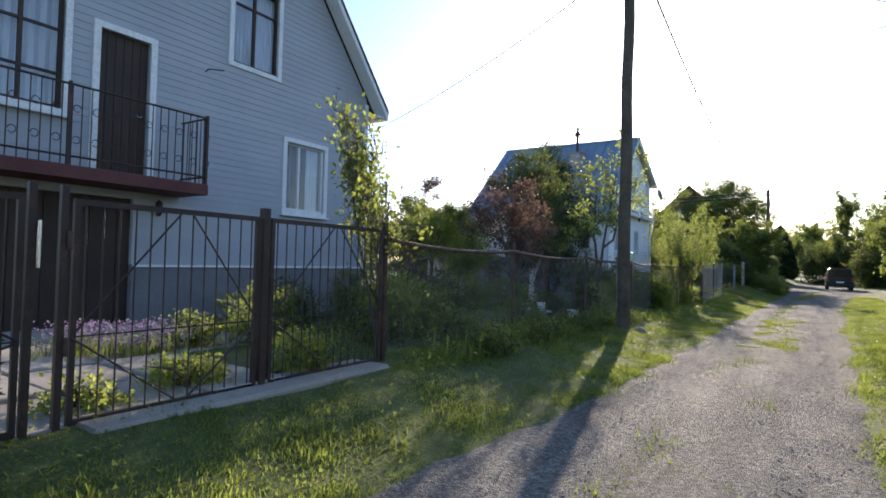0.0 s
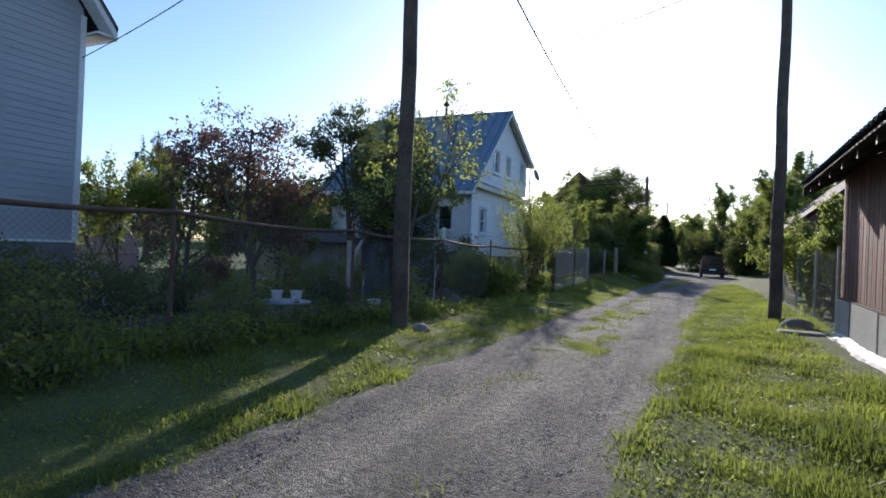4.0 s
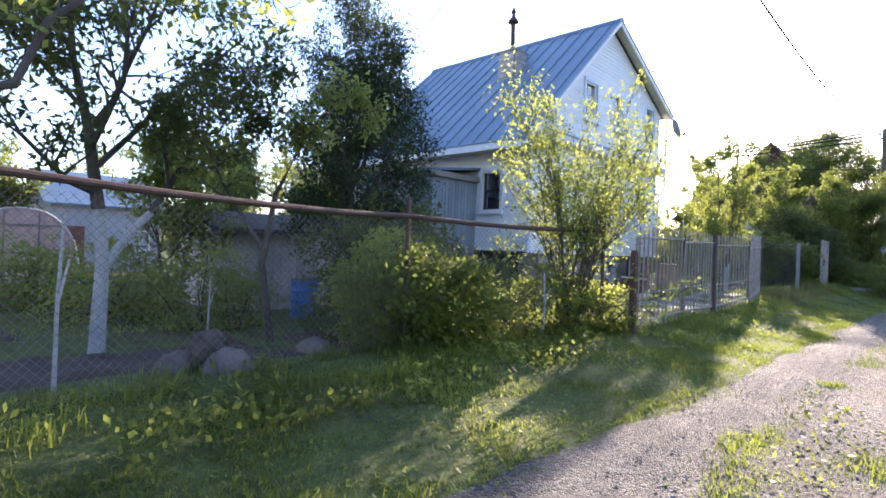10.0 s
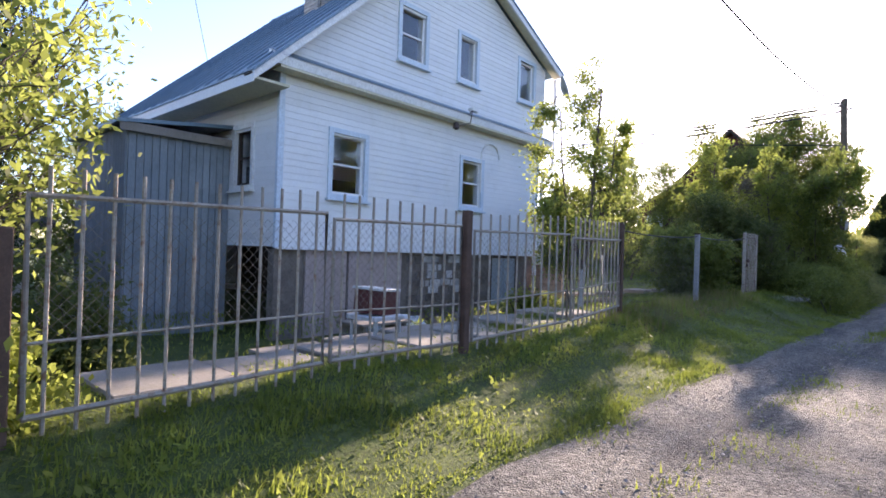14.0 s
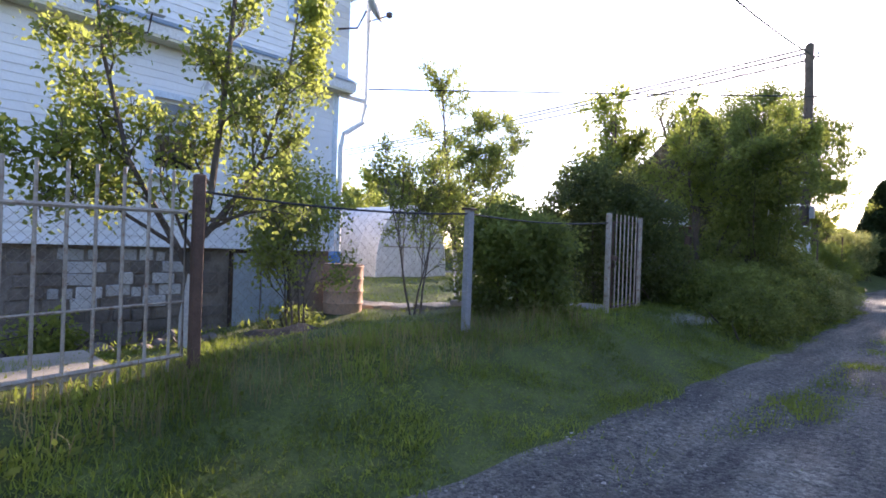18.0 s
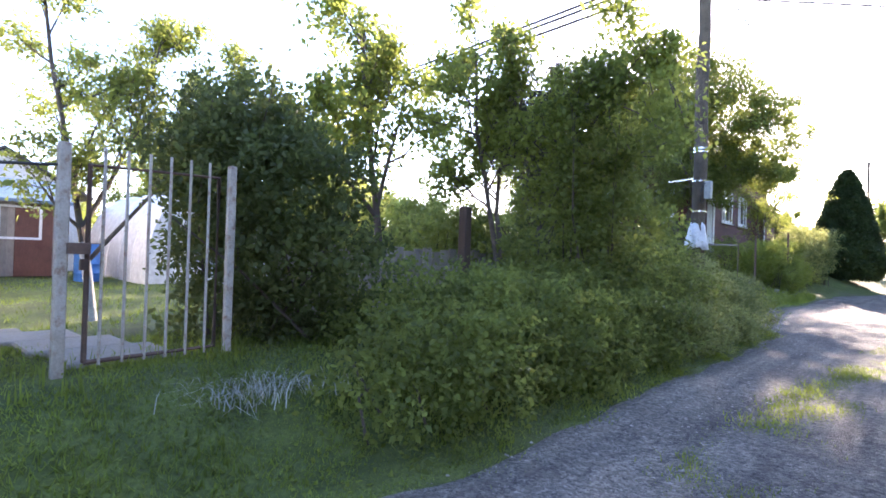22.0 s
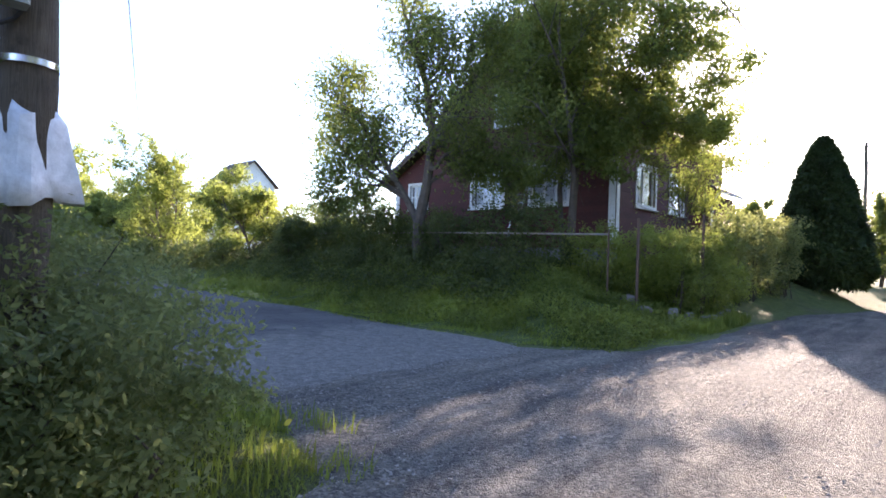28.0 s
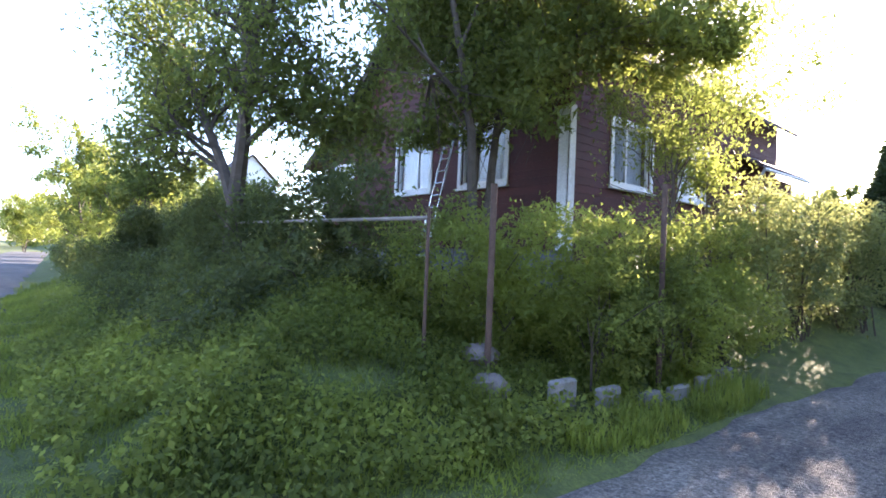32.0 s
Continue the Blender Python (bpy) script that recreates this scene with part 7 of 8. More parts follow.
solid("limewash", Shape().tube([(-6.85, 35.6, 0.08), (-6.85, 35.5, 0.9), (-6.85, 35.44, 1.25)], [0.062, 0.056, 0.052], 10), M["bark_white"], "whitewash on the trunk of the young apple tree", "tree trunk")
bush("lilac_bush", "dense dark rounded bush beside the wicket gate", [(-3.6, 33.1, 0.95, 0.68, 0.7, 0.8), (-3.75, 33.1, 1.5, 0.48, 0.5, 0.42), (-3.45, 33.3, 1.3, 0.45, 0.45, 0.45)], 19000, 0.07, "leaf_mid", 25)

# hedge from the wicket gate to the corner
bush("elder_bush", "tall dark green bush beyond the wicket gate", [(-3.6, 36.0, 1.5, 0.75, 0.75, 1.2), (-3.2, 36.2, 1.3, 0.7, 0.65, 1.0), (-4.2, 36.0, 2.0, 0.7, 0.7, 0.85), (-3.8, 35.8, 2.2, 0.5, 0.5, 0.55)], 34000, 0.062, "leaf_dark", 31)
bush("rose_hedge", "low tangled rose hedge along the lane", [(-2.1, 36.9, 0.62, 0.75, 0.8, 0.5), (-1.9, 37.8, 0.6, 0.7, 0.8, 0.48), (-2.4, 38.2, 0.62, 0.8, 0.9, 0.45), (-1.95, 38.9, 0.62, 0.75, 0.8, 0.5), (-2.6, 39.3, 0.75, 0.9, 0.9, 0.55), (-2.8, 37.3, 0.5, 0.7, 0.8, 0.4)], 42000, 0.052, "leaf_mid", 32)
bush("rose_hedge", "tangled green hedge along the lane", [(-1.9, 40.0, 0.68, 0.7, 0.8, 0.56), (-2.4, 40.9, 0.85, 0.85, 0.9, 0.7), (-1.85, 41.5, 0.7, 0.68, 0.8, 0.58), (-2.4, 42.2, 0.9, 0.85, 0.8, 0.72)], 40000, 0.052, "leaf_mid", 33)
bush("rose_hedge", "broad-leaved dark bush in the lane hedge", [(-2.6, 41.4, 1.1, 0.7, 0.75, 0.6), (-3.1, 42.3, 1.1, 0.8, 0.7, 0.65), (-3.6, 41.2, 1.3, 0.7, 0.7, 0.7)], 14000, 0.075, "leaf_dark", 30)
bush("spirea_bush", "grey-green bush at the street corner round the pole", [(-1.75, 43.2, 0.65, 0.62, 0.7, 0.52), (-1.65, 43.9, 0.6, 0.58, 0.6, 0.5), (-2.4, 43.6, 0.85, 0.75, 0.75, 0.65), (-2.0, 44.5, 0.6, 0.7, 0.6, 0.5), (-3.1, 44.3, 0.8, 0.9, 0.75, 0.7), (-1.9, 42.6, 0.7, 0.6, 0.6, 0.55)], 62000, 0.042, "leaf_silver", 34, long=2.1, sprays=22)
bush("hazel_bush", "leafy green bush behind the corner hedge", [(-3.7, 43.2, 1.1, 0.85, 0.85, 0.7), (-4.7, 43.9, 1.0, 1.0, 0.9, 0.75)], 15000, 0.085, "leaf_mid", 35)
tree("hazel_bush", "leafy saplings behind the corner hedge", G(-3.45, 42.7), 2.35, 0.95, 0.03, 5200, 0.1, "leaf_mid", 29, stems=6, first=0.2, wide=(15, 40), category="bush")
tree("hazel_bush", "leafy sapling beside the pole in the corner hedge", G(-2.75, 43.3), 2.1, 0.55, 0.025, 1900, 0.09, "leaf_mid", 233, stems=3, first=0.2, wide=(15, 40), category="bush")
tree("bird_cherry", "thin tree with an open spreading crown behind the hedge", G(-4.6, 38.42), 5.2, 1.6, 0.07, 9000, 0.085, "leaf_spring", 36, wide=(35, 70), levels=3, low=1.6, children=(6, 5, 4), spines=(
    (((-4.6, 38.42, 0.3), (-4.6, 38.4, 1.25), (-4.6, 38.3, 1.93), (-4.6, 38.2, 2.43), (-4.6, 38.09, 3.02), (-4.6, 38.0, 3.7), (-4.6, 38.0, 4.2)), 0.06, 1.3, 0.4, 10),
    (((-4.6, 38.35, 1.7), (-4.6, 37.82, 2.15), (-4.6, 37.55, 2.35), (-4.6, 37.2, 2.9)), 0.035, 0.9, 0.4, 6),
    (((-4.6, 38.32, 1.85), (-4.6, 38.5, 2.5), (-4.6, 38.65, 2.97), (-4.6, 38.8, 3.6)), 0.035, 1.1, 0.3, 8)))
tree("bird_cherry", "leafy tree leaning over the lane hedge", G(-3.3, 39.45), 4.6, 1.35, 0.05, 13000, 0.08, "leaf_spring", 37, wide=(30, 65), levels=3, low=1.3, children=(6, 6, 4), spines=(
    (((-3.3, 39.45, 0.3), (-3.3, 39.4, 1.1), (-3.3, 39.24, 1.6), (-3.3, 39.05, 2.23), (-3.35, 38.9, 2.9), (-3.35, 38.85, 3.8)), 0.05, 1.1, 0.45, 9),
    (((-3.3, 39.5, 0.3), (-3.3, 39.49, 1.2), (-3.3, 39.32, 1.82), (-3.25, 39.3, 2.4), (-3.1, 39.5, 3.2), (-3.0, 39.6, 4.0)), 0.045, 1.0, 0.4, 10),
    (((-3.2, 39.6, 0.4), (-3.0, 39.9, 1.6), (-2.6, 40.05, 2.6), (-2.1, 40.1, 3.4), (-1.7, 40.15, 3.9)), 0.045, 1.0, 0.35, 12)),
    fill=((-2.1, 40.1, 3.0, 1.0, 0.85, 1.0, 50, 4500),))
bush("lilac_bush", "dense leafy thicket from the ground up in the lane hedge", [(-2.6, 39.85, 1.3, 0.75, 0.8, 1.05), (-2.35, 40.0, 2.4, 0.7, 0.7, 0.95), (-1.95, 40.1, 1.7, 0.55, 0.6, 0.8)], 11000, 0.075, "leaf_mid", 231, stems=18, shell=0.28)
bush("elder_bush", "leafy bush behind the lane hedge", [(-4.9, 39.9, 1.2, 0.6, 0.6, 0.75), (-4.9, 40.6, 1.3, 0.7, 0.7, 0.9)], 9000, 0.075, "leaf_mid", 48)
tree("plum_tree", "dark purple-green plum tree behind the hedge", G(-4.0, 41.2), 4.3, 0.9, 0.05, 7000, 0.07, "leaf_plum", 38, stems=2, first=0.35, wide=(20, 50), low=1.5, fill=((-4.0, 41.2, 3.4, 0.85, 0.8, 0.8, 36, 7000),))

bush("rose_hedge", "low front of the rose hedge at the lane's edge", [(-1.5 + 0.08 * math.sin(k * 2.3), 35.9 + k * 0.62, 0.36 + 0.06 * math.sin(k * 1.7), 0.5, 0.5, 0.42) for k in range(8)], 26000, 0.05, "leaf_mid", 26)
bush("spirea_bush", "low front of the grey-green hedge at the lane's edge", [(-1.35 + 0.08 * math.sin(k * 2.3), 40.7 + k * 0.55, 0.34 + 0.05 * math.sin(k * 1.7), 0.48, 0.48, 0.4) for k in range(7)], 30000, 0.04, "leaf_silver", 27, long=2.0)

# round the red house
tree("apple_tree", "old forked apple tree with spreading limbs beside the red house", G(-9.25, 53.75), 7.6, 2.6, 0.17, 40000, 0.1, "leaf_mid", 41, wide=(38, 75), levels=3, children=(7, 6, 5), low=1.4, scatter=0.19, spines=(
    (((-9.25, 53.75, 0.8), (-9.2, 53.75, 2.2), (-8.95, 53.75, 3.2), (-8.8, 53.75, 4.4), (-9.0, 53.7, 5.8), (-9.5, 53.6, 7.0), (-9.8, 53.5, 8.0)), 0.17, 1.8, 0.35, 16),
    (((-9.2, 53.75, 2.15), (-9.75, 53.7, 2.95), (-10.7, 53.5, 4.2), (-11.4, 53.3, 5.3), (-12.2, 53.1, 6.3)), 0.11, 1.6, 0.3, 13),
    (((-9.75, 53.7, 2.95), (-10.9, 53.5, 3.5), (-12.0, 53.3, 4.3), (-12.9, 53.2, 5.0)), 0.06, 1.3, 0.3, 8),
    (((-8.85, 53.75, 3.9), (-8.1, 53.6, 4.9), (-7.5, 53.5, 6.0), (-7.2, 53.5, 7.0)), 0.08, 1.5, 0.2, 10),
    (((-8.95, 53.75, 3.2), (-8.3, 54.1, 3.7), (-7.5, 54.5, 3.8), (-6.7, 54.8, 3.3)), 0.06, 1.0, 0.3, 9),
    (((-9.6, 53.7, 2.8), (-10.3, 53.4, 3.2), (-11.2, 53.1, 3.3), (-12.0, 52.9, 3.0)), 0.05, 1.1, 0.35, 8)))
tree("apple_tree", "large dense leafy tree before the red house's gable", G(-6.6, 57.0), 9.2, 2.9, 0.17, 22000, 0.11, "leaf_mid", 42, stems=3, first=0.4, wide=(25, 60), children=(7, 6, 5), scatter=0.12, low=2.4, fill=((-6.1, 57.0, 6.9, 3.2, 1.7, 2.8, 300, 44000), (-6.1, 56.6, 3.7, 1.6, 0.9, 1.0, 34, 5000), (-3.9, 58.2, 6.2, 1.7, 1.5, 1.9, 90, 16000)))
tree("apple_tree", "sunlit leafy tree at the red house's corner", G(-4.1, 59.6), 5.2, 1.6, 0.07, 3800, 0.075, "leaf_yellow", 43, stems=3, first=0.3, wide=(25, 60), low=1.7, fill=((-3.9, 59.6, 4.4, 1.7, 1.7, 1.6, 44, 9000),))
rngh = np.random.default_rng(44)
for k in range(5):
    x0 = -5.6 - k * 2.6
    lumps = [(x0 - i * 0.85, 53.9 + 0.035 * (k * 3 + i) + rngh.normal(0, 0.08), 1.55 + rngh.normal(0, 0.05), 0.78, 0.6, 0.95) for i in range(3)] + [(x0 - i * 0.85, 53.1 + 0.035 * (k * 3 + i), 0.8, 0.7, 0.6, 0.65) for i in range(3)] + [(x0 - i * 0.85 + 0.3, 52.4 + 0.035 * (k * 3 + i) + rngh.normal(0, 0.1), 0.45, 0.7, 0.6, 0.42 + rngh.uniform(-0.1, 0.1)) for i in range(3)]
    bush("hedge", "dark clipped hedge before the red house", lumps, 27000, 0.078, "leaf_dark", 45 + k, category="hedge", group="hedge before the red house")
bush("lilac_bush", "leafy bushes beside the red house", [(-14.2, 55.6, 2.2, 1.6, 1.0, 1.3), (-16.6, 55.8, 2.1, 1.5, 1.0, 1.2), (-12.4, 55.2, 1.9, 1.0, 0.8, 1.0)], 16000, 0.09, "leaf_mid", 56)
bush("hedge", "pointed dark shrub in the street hedge", [(-14.6, 53.3, 1.2, 0.6, 0.6, 1.0), (-14.6, 53.3, 2.0, 0.4, 0.4, 0.5)], 9000, 0.07, "leaf_dark", 51, category="hedge")
for k, (x, y) in enumerate(((-4.3, 54.6), (-3.4, 55.3), (-3.3, 56.6), (-3.3, 58.0))):
    bush("honeysuckle_bush", "sunlit arching bush over the bank", [(x, y, 1.35, 0.75, 0.75, 0.75), (x + 0.45, y + 0.2, 0.85, 0.6, 0.6, 0.6)], 14000, 0.055, "leaf_spring", 52 + k, group="bank bushes")
for k, (x, y, s) in enumerate(((-3.4, 59.6, 1.0), (-3.2, 61.3, 1.05), (-2.9, 63.2, 1.0))):
    bush("honeysuckle_bush", "pale green bush at the lane side", [(x, y, 1.5, 0.8 * s, 0.9 * s, 1.0 * s), (x + 0.3, y + 0.3, 2.2, 0.6, 0.6, 0.7)], 9000, 0.08, "leaf_silver", 57 + k, group="bank bushes")


def thuja(x, y, h, r, seed, n=60000, size=0.2):
    rng = np.random.default_rng(seed)
    z = rng.uniform(0, 1, n) ** 1.15
    prof = r * np.clip(1.12 * (1 - z) ** 0.62, 0, 1) * (0.8 + 0.2 * np.minimum(z / 0.12, 1))
    a = rng.uniform(0, 2 * math.pi, n)
    q = prof * (1 + 0.07 * np.sin(a * 7 + z * 21) - np.abs(rng.normal(0, 0.1, n)))
    g = float(land(x, y))
    pos = np.stack([x + q * np.cos(a), y + q * np.sin(a), g + 0.1 + z * h], 1)
    root = thing("thuja_tree", (x, y, g), "tall dark cone-shaped conifer at the lane side", "tree")
    part("trunk", Shape().tube([(x, y, g - 0.1), (x, y, g + h * 0.9)], [0.14, 0.03], 8), M["bark"], root)
    part("crown", leaves("crown", pos, size, M["needle"], rng, long=2.2, simple=y > 20), None, root)


thuja(-2.1, 67.2, 5.35, 1.6, 61, 40000)
thuja(-3.75, 0.85, 2.3, 0.3, 62, 9000, 0.06)

# street side, left of the red house
for k, (x, y, h, s, lf, n) in enumerate(((-19.5, 54.6, 3.0, 1.9, "leaf_yellow", 10000), (-27.0, 54.0, 6.3, 2.3, "leaf_yellow", 12000), (-31.0, 58.6, 5.6, 2.3, "leaf_yellow", 12000), (-35, 56.3, 5.2, 2.6, "leaf_mid", 12000), (-42, 57, 4.6, 2.8, "leaf_mid", 12000), (-50, 58, 5.4, 3.0, "leaf_mid", 11000), (-61, 59.5, 6.0, 3.2, "leaf_mid", 10000), (-72, 61, 9.5, 3.5, "leaf_spring", 12000), (-85, 54, 8.0, 4.0, "leaf_spring", 12000))):
    tree("street_tree", "rounded yellow-green tree along the side street" if lf == "leaf_yellow" else "green tree along the side street", G(x, y), h, s, 0.1, n, 0.13 if k < 4 else 0.2, lf, 70 + k, stems=3, first=0.12, wide=(25, 60), group="street trees", fill=((x, y, h * 0.52 + 0.3, s * 0.95, s * 0.9, h * 0.42, 40, n // 2),))
for k in range(6):
    x = -19 - k * 4.2
    bush("hedge", "low dark hedge along the side street", [(x - i * 1.4, 53.2 + 0.07 * (k * 3 + i), 0.8, 1.0, 0.6, 0.75) for i in range(3)], 7000, 0.11, "leaf_dark", 80 + k, category="hedge", group="side street hedge")

# gardens behind the fence
for k, (x, y, z, r, lf, n, s) in enumerate(((-6.2, 8.6, 0.5, 0.5, "leaf_dark", 3500, 0.06), (-5.4, 7.3, 0.45, 0.45, "leaf_mid", 3000, 0.06), (-7.6, 8.3, 0.5, 0.5, "leaf_dark", 3500, 0.06), (-5.2, 12.4, 0.36, 0.42, "leaf_dark", 2600, 0.055), (-6.4, 9.8, 0.5, 0.5, "leaf_dark", 3000, 0.06), (-8.9, 17.9, 0.8, 0.8, "leaf_yellow", 5000, 0.075), (-10.4, 16.9, 0.7, 0.9, "leaf_yellow", 5000, 0.075), (-12.8, 16.0, 0.7, 0.9, "leaf_spring", 5000, 0.08), (-6.6, 19.4, 1.2, 0.9, "leaf_dark", 9000, 0.07), (-6.0, 21.5, 0.7, 0.8, "leaf_dark", 7000, 0.07), (-5.3, 19.3, 1.0, 0.6, "leaf_dark", 6000, 0.07), (-4.7, 28.0, 0.25, 0.22, "leaf_spring", 1400, 0.05), (-4.9, 5.9, 0.5, 0.35, "leaf_mid", 2200, 0.06), (-4.5, 2.75, 0.15, 0.25, "leaf_spring", 1700, 0.042), (-6.35, 3.95, 0.25, 0.26, "leaf_spring", 1300, 0.05), (-6.0, 4.55, 0.36, 0.24, "leaf_spring", 1300, 0.055), (-4.35, 3.9, 0.25, 0.25, "leaf_spring", 1500, 0.05), (-4.45, 1.9, 0.12, 0.25, "leaf_spring", 900, 0.045), (-6.9, 5.3, 0.4, 0.5, "leaf_mid", 2200, 0.06), (-5.2, 6.6, 0.4, 0.4, "leaf_mid", 2000, 0.06), (-7.4, 6.3, 0.45, 0.5, "leaf_dark", 2200, 0.06), (-6.3, 6.9, 0.4, 0.4, "leaf_dark", 2000, 0.06), (-4.5, 7.0, 0.3, 0.3, "leaf_spring", 1500, 0.05), (-4.3, 9.2, 0.35, 0.35, "leaf_mid", 1800, 0.05), (-6.3, 31.2, 0.25, 0.4, "leaf_spring", 1500, 0.05))):
    bush("garden_bush", "leafy garden bush behind the fence", [(x, y, float(land(x, y)) + z * 0.8, r, r, z), (x + r * 0.4, y + r * 0.5, float(land(x, y)) + z * 0.6, r * 0.6, r * 0.6, z * 0.7)], n, s, lf, 100 + k, group="garden bushes")
for k, (x, y, h, s, lf, n) in enumerate(((-12.5, 13.2, 3.6, 1.8, "leaf_spring", 8000), (-15.0, 20.5, 4.6, 2.0, "leaf_mid", 9000), (-11.5, 18.3, 3.6, 1.6, "leaf_spring", 8000), (-18.5, 12.0, 4.2, 2.2, "leaf_mid", 8000), (-16, 24, 5.2, 2.3, "leaf_mid", 9000), (-20, 28, 5.5, 2.6, "leaf_dark", 9000), (-28, 18, 6.2, 3.0, "leaf_mid", 8000), (-24, 31, 6.5, 3.0, "leaf_mid", 8000), (-36, 14, 7, 3.5, "leaf_mid", 7000), (-40, 24, 7.5, 3.5, "leaf_mid", 7000), (-11.8, 43.5, 3.4, 1.8, "leaf_yellow", 9000), (-9.2, 42.6, 2.6, 1.5, "leaf_yellow", 8000), (-14.5, 45.5, 4.0, 2.2, "leaf_yellow", 9000), (-20, 43, 4.6, 2.4, "leaf_spring", 8000), (-26, 44, 6.2, 3.0, "leaf_mid", 8000), (-7.3, 41.6, 2.3, 1.3, "leaf_yellow", 7000))):
    tree("garden_tree", "leafy tree in the gardens beyond", G(x, y), h, s, 0.08, n, 0.1 if x > -20 else 0.18, lf, 120 + k, stems=2, first=0.15, wide=(25, 58), group="garden trees")

# garage side of the lane and the far end
for k, (x, y, h, s, lf, n) in enumerate(((3.9, 18.4, 2.8, 0.9, "leaf_spring", 5000), (3.9, 21.0, 2.4, 1.0, "leaf_spring", 6000), (4.4, 24.5, 2.6, 1.2, "leaf_mid", 6000), (5.0, 15.4, 4.2, 1.2, "leaf_dark", 4500), (4.6, 28, 3.2, 1.4, "leaf_mid", 7000), (5.4, 44, 7.0, 2.3, "leaf_mid", 9000), (7.0, 47.5, 8.6, 2.6, "leaf_mid", 10000), (9, 56, 9.5, 3.4, "leaf_mid", 14000), (13, 62, 11, 3.8, "leaf_dark", 14000), (7.5, 66, 8.0, 3.2, "leaf_mid", 12000), (4.4, 78, 11, 3.4, "leaf_mid", 12000), (0.5, 92, 9, 3.6, "leaf_mid", 10000), (-5.5, 74, 3.8, 2.2, "leaf_mid", 12000), (-9, 80, 5.2, 3.0, "leaf_mid", 10000), (-16, 86, 9, 4, "leaf_mid", 9000), (-24, 88, 9, 4, "leaf_dark", 8000), (-34, 86, 10, 4, "leaf_dark", 8000), (10, 95, 12, 4.5, "leaf_mid", 9000), (20, 90, 12, 5, "leaf_mid", 9000), (28, 75, 11, 5, "leaf_mid", 8000), (3.0, 104, 9.5, 4, "leaf_mid", 9000), (-2.5, 108, 9, 4, "leaf_mid", 9000), (8.2, 70, 10.5, 3.2, "leaf_mid", 12000), (-1.6, 84, 5.5, 2.4, "leaf_mid", 9000), (1.6, 90, 6.5, 2.6, "leaf_mid", 9000))):
    tree("lane_tree", "leafy tree at the far end of the lane" if y > 40 else "young leafy tree behind the garage fence", G(x, y), h, s, 0.1, n, 0.09 if y < 40 else 0.2, lf, 150 + k, stems=2, first=0.12, wide=(25, 58), group="lane trees", fill=((x, y, h * 0.55, s * 0.95, s * 0.95, h * 0.42, 40, n // 3),) if y > 40 else ())

for k, (x, y, h) in enumerate(((1.8, 76.0, 4.6), (5.0, 75.0, 5.4), (8.2, 73.0, 5.0), (5.6, 62.5, 3.4))):
    r = h * 0.42
    bush("lane_thicket", "dense dark thicket closing the far end of the lane", [(x, y, h * 0.3, r, r, h * 0.34), (x - 0.7, y + 0.4, h * 0.6, r * 0.8, r * 0.8, h * 0.36), (x + 0.9, y + 0.6, h * 0.5, r * 0.8, r * 0.8, h * 0.34)], 11000, 0.2, "leaf_dark", 180 + k, group="lane thickets")


def far_woods():
    rng = np.random.default_rng(200)
    pos = []
    for k in range(70):
        a = rng.uniform(-1.75, 1.0)
        d = rng.uniform(120, 190)
        cx, cy = -10 + d * math.sin(a), 30 + d * math.cos(a)
        h = rng.uniform(7, 12)
        m = 900
        u = rng.normal(size=(m, 3))
        u /= np.linalg.norm(u, axis=1)[:, None]
        q = u * np.array([5.5, 5.5, h * 0.5]) * (1 + 0.2 * np.sin(u[:, :1] * 6 + k)) * rng.uniform(0.75, 1.05, (m, 1))
        pos.append(q + np.array([cx, cy, h * 0.5]))
    pos = np.concatenate(pos)
    ob = new("far_woods", leaves("far_woods", pos, 1.1, M["leaf_mid"], rng, simple=True))
    tagged(ob, "belt of distant green woods on the horizon", "woods", kind="stuff")


far_woods()


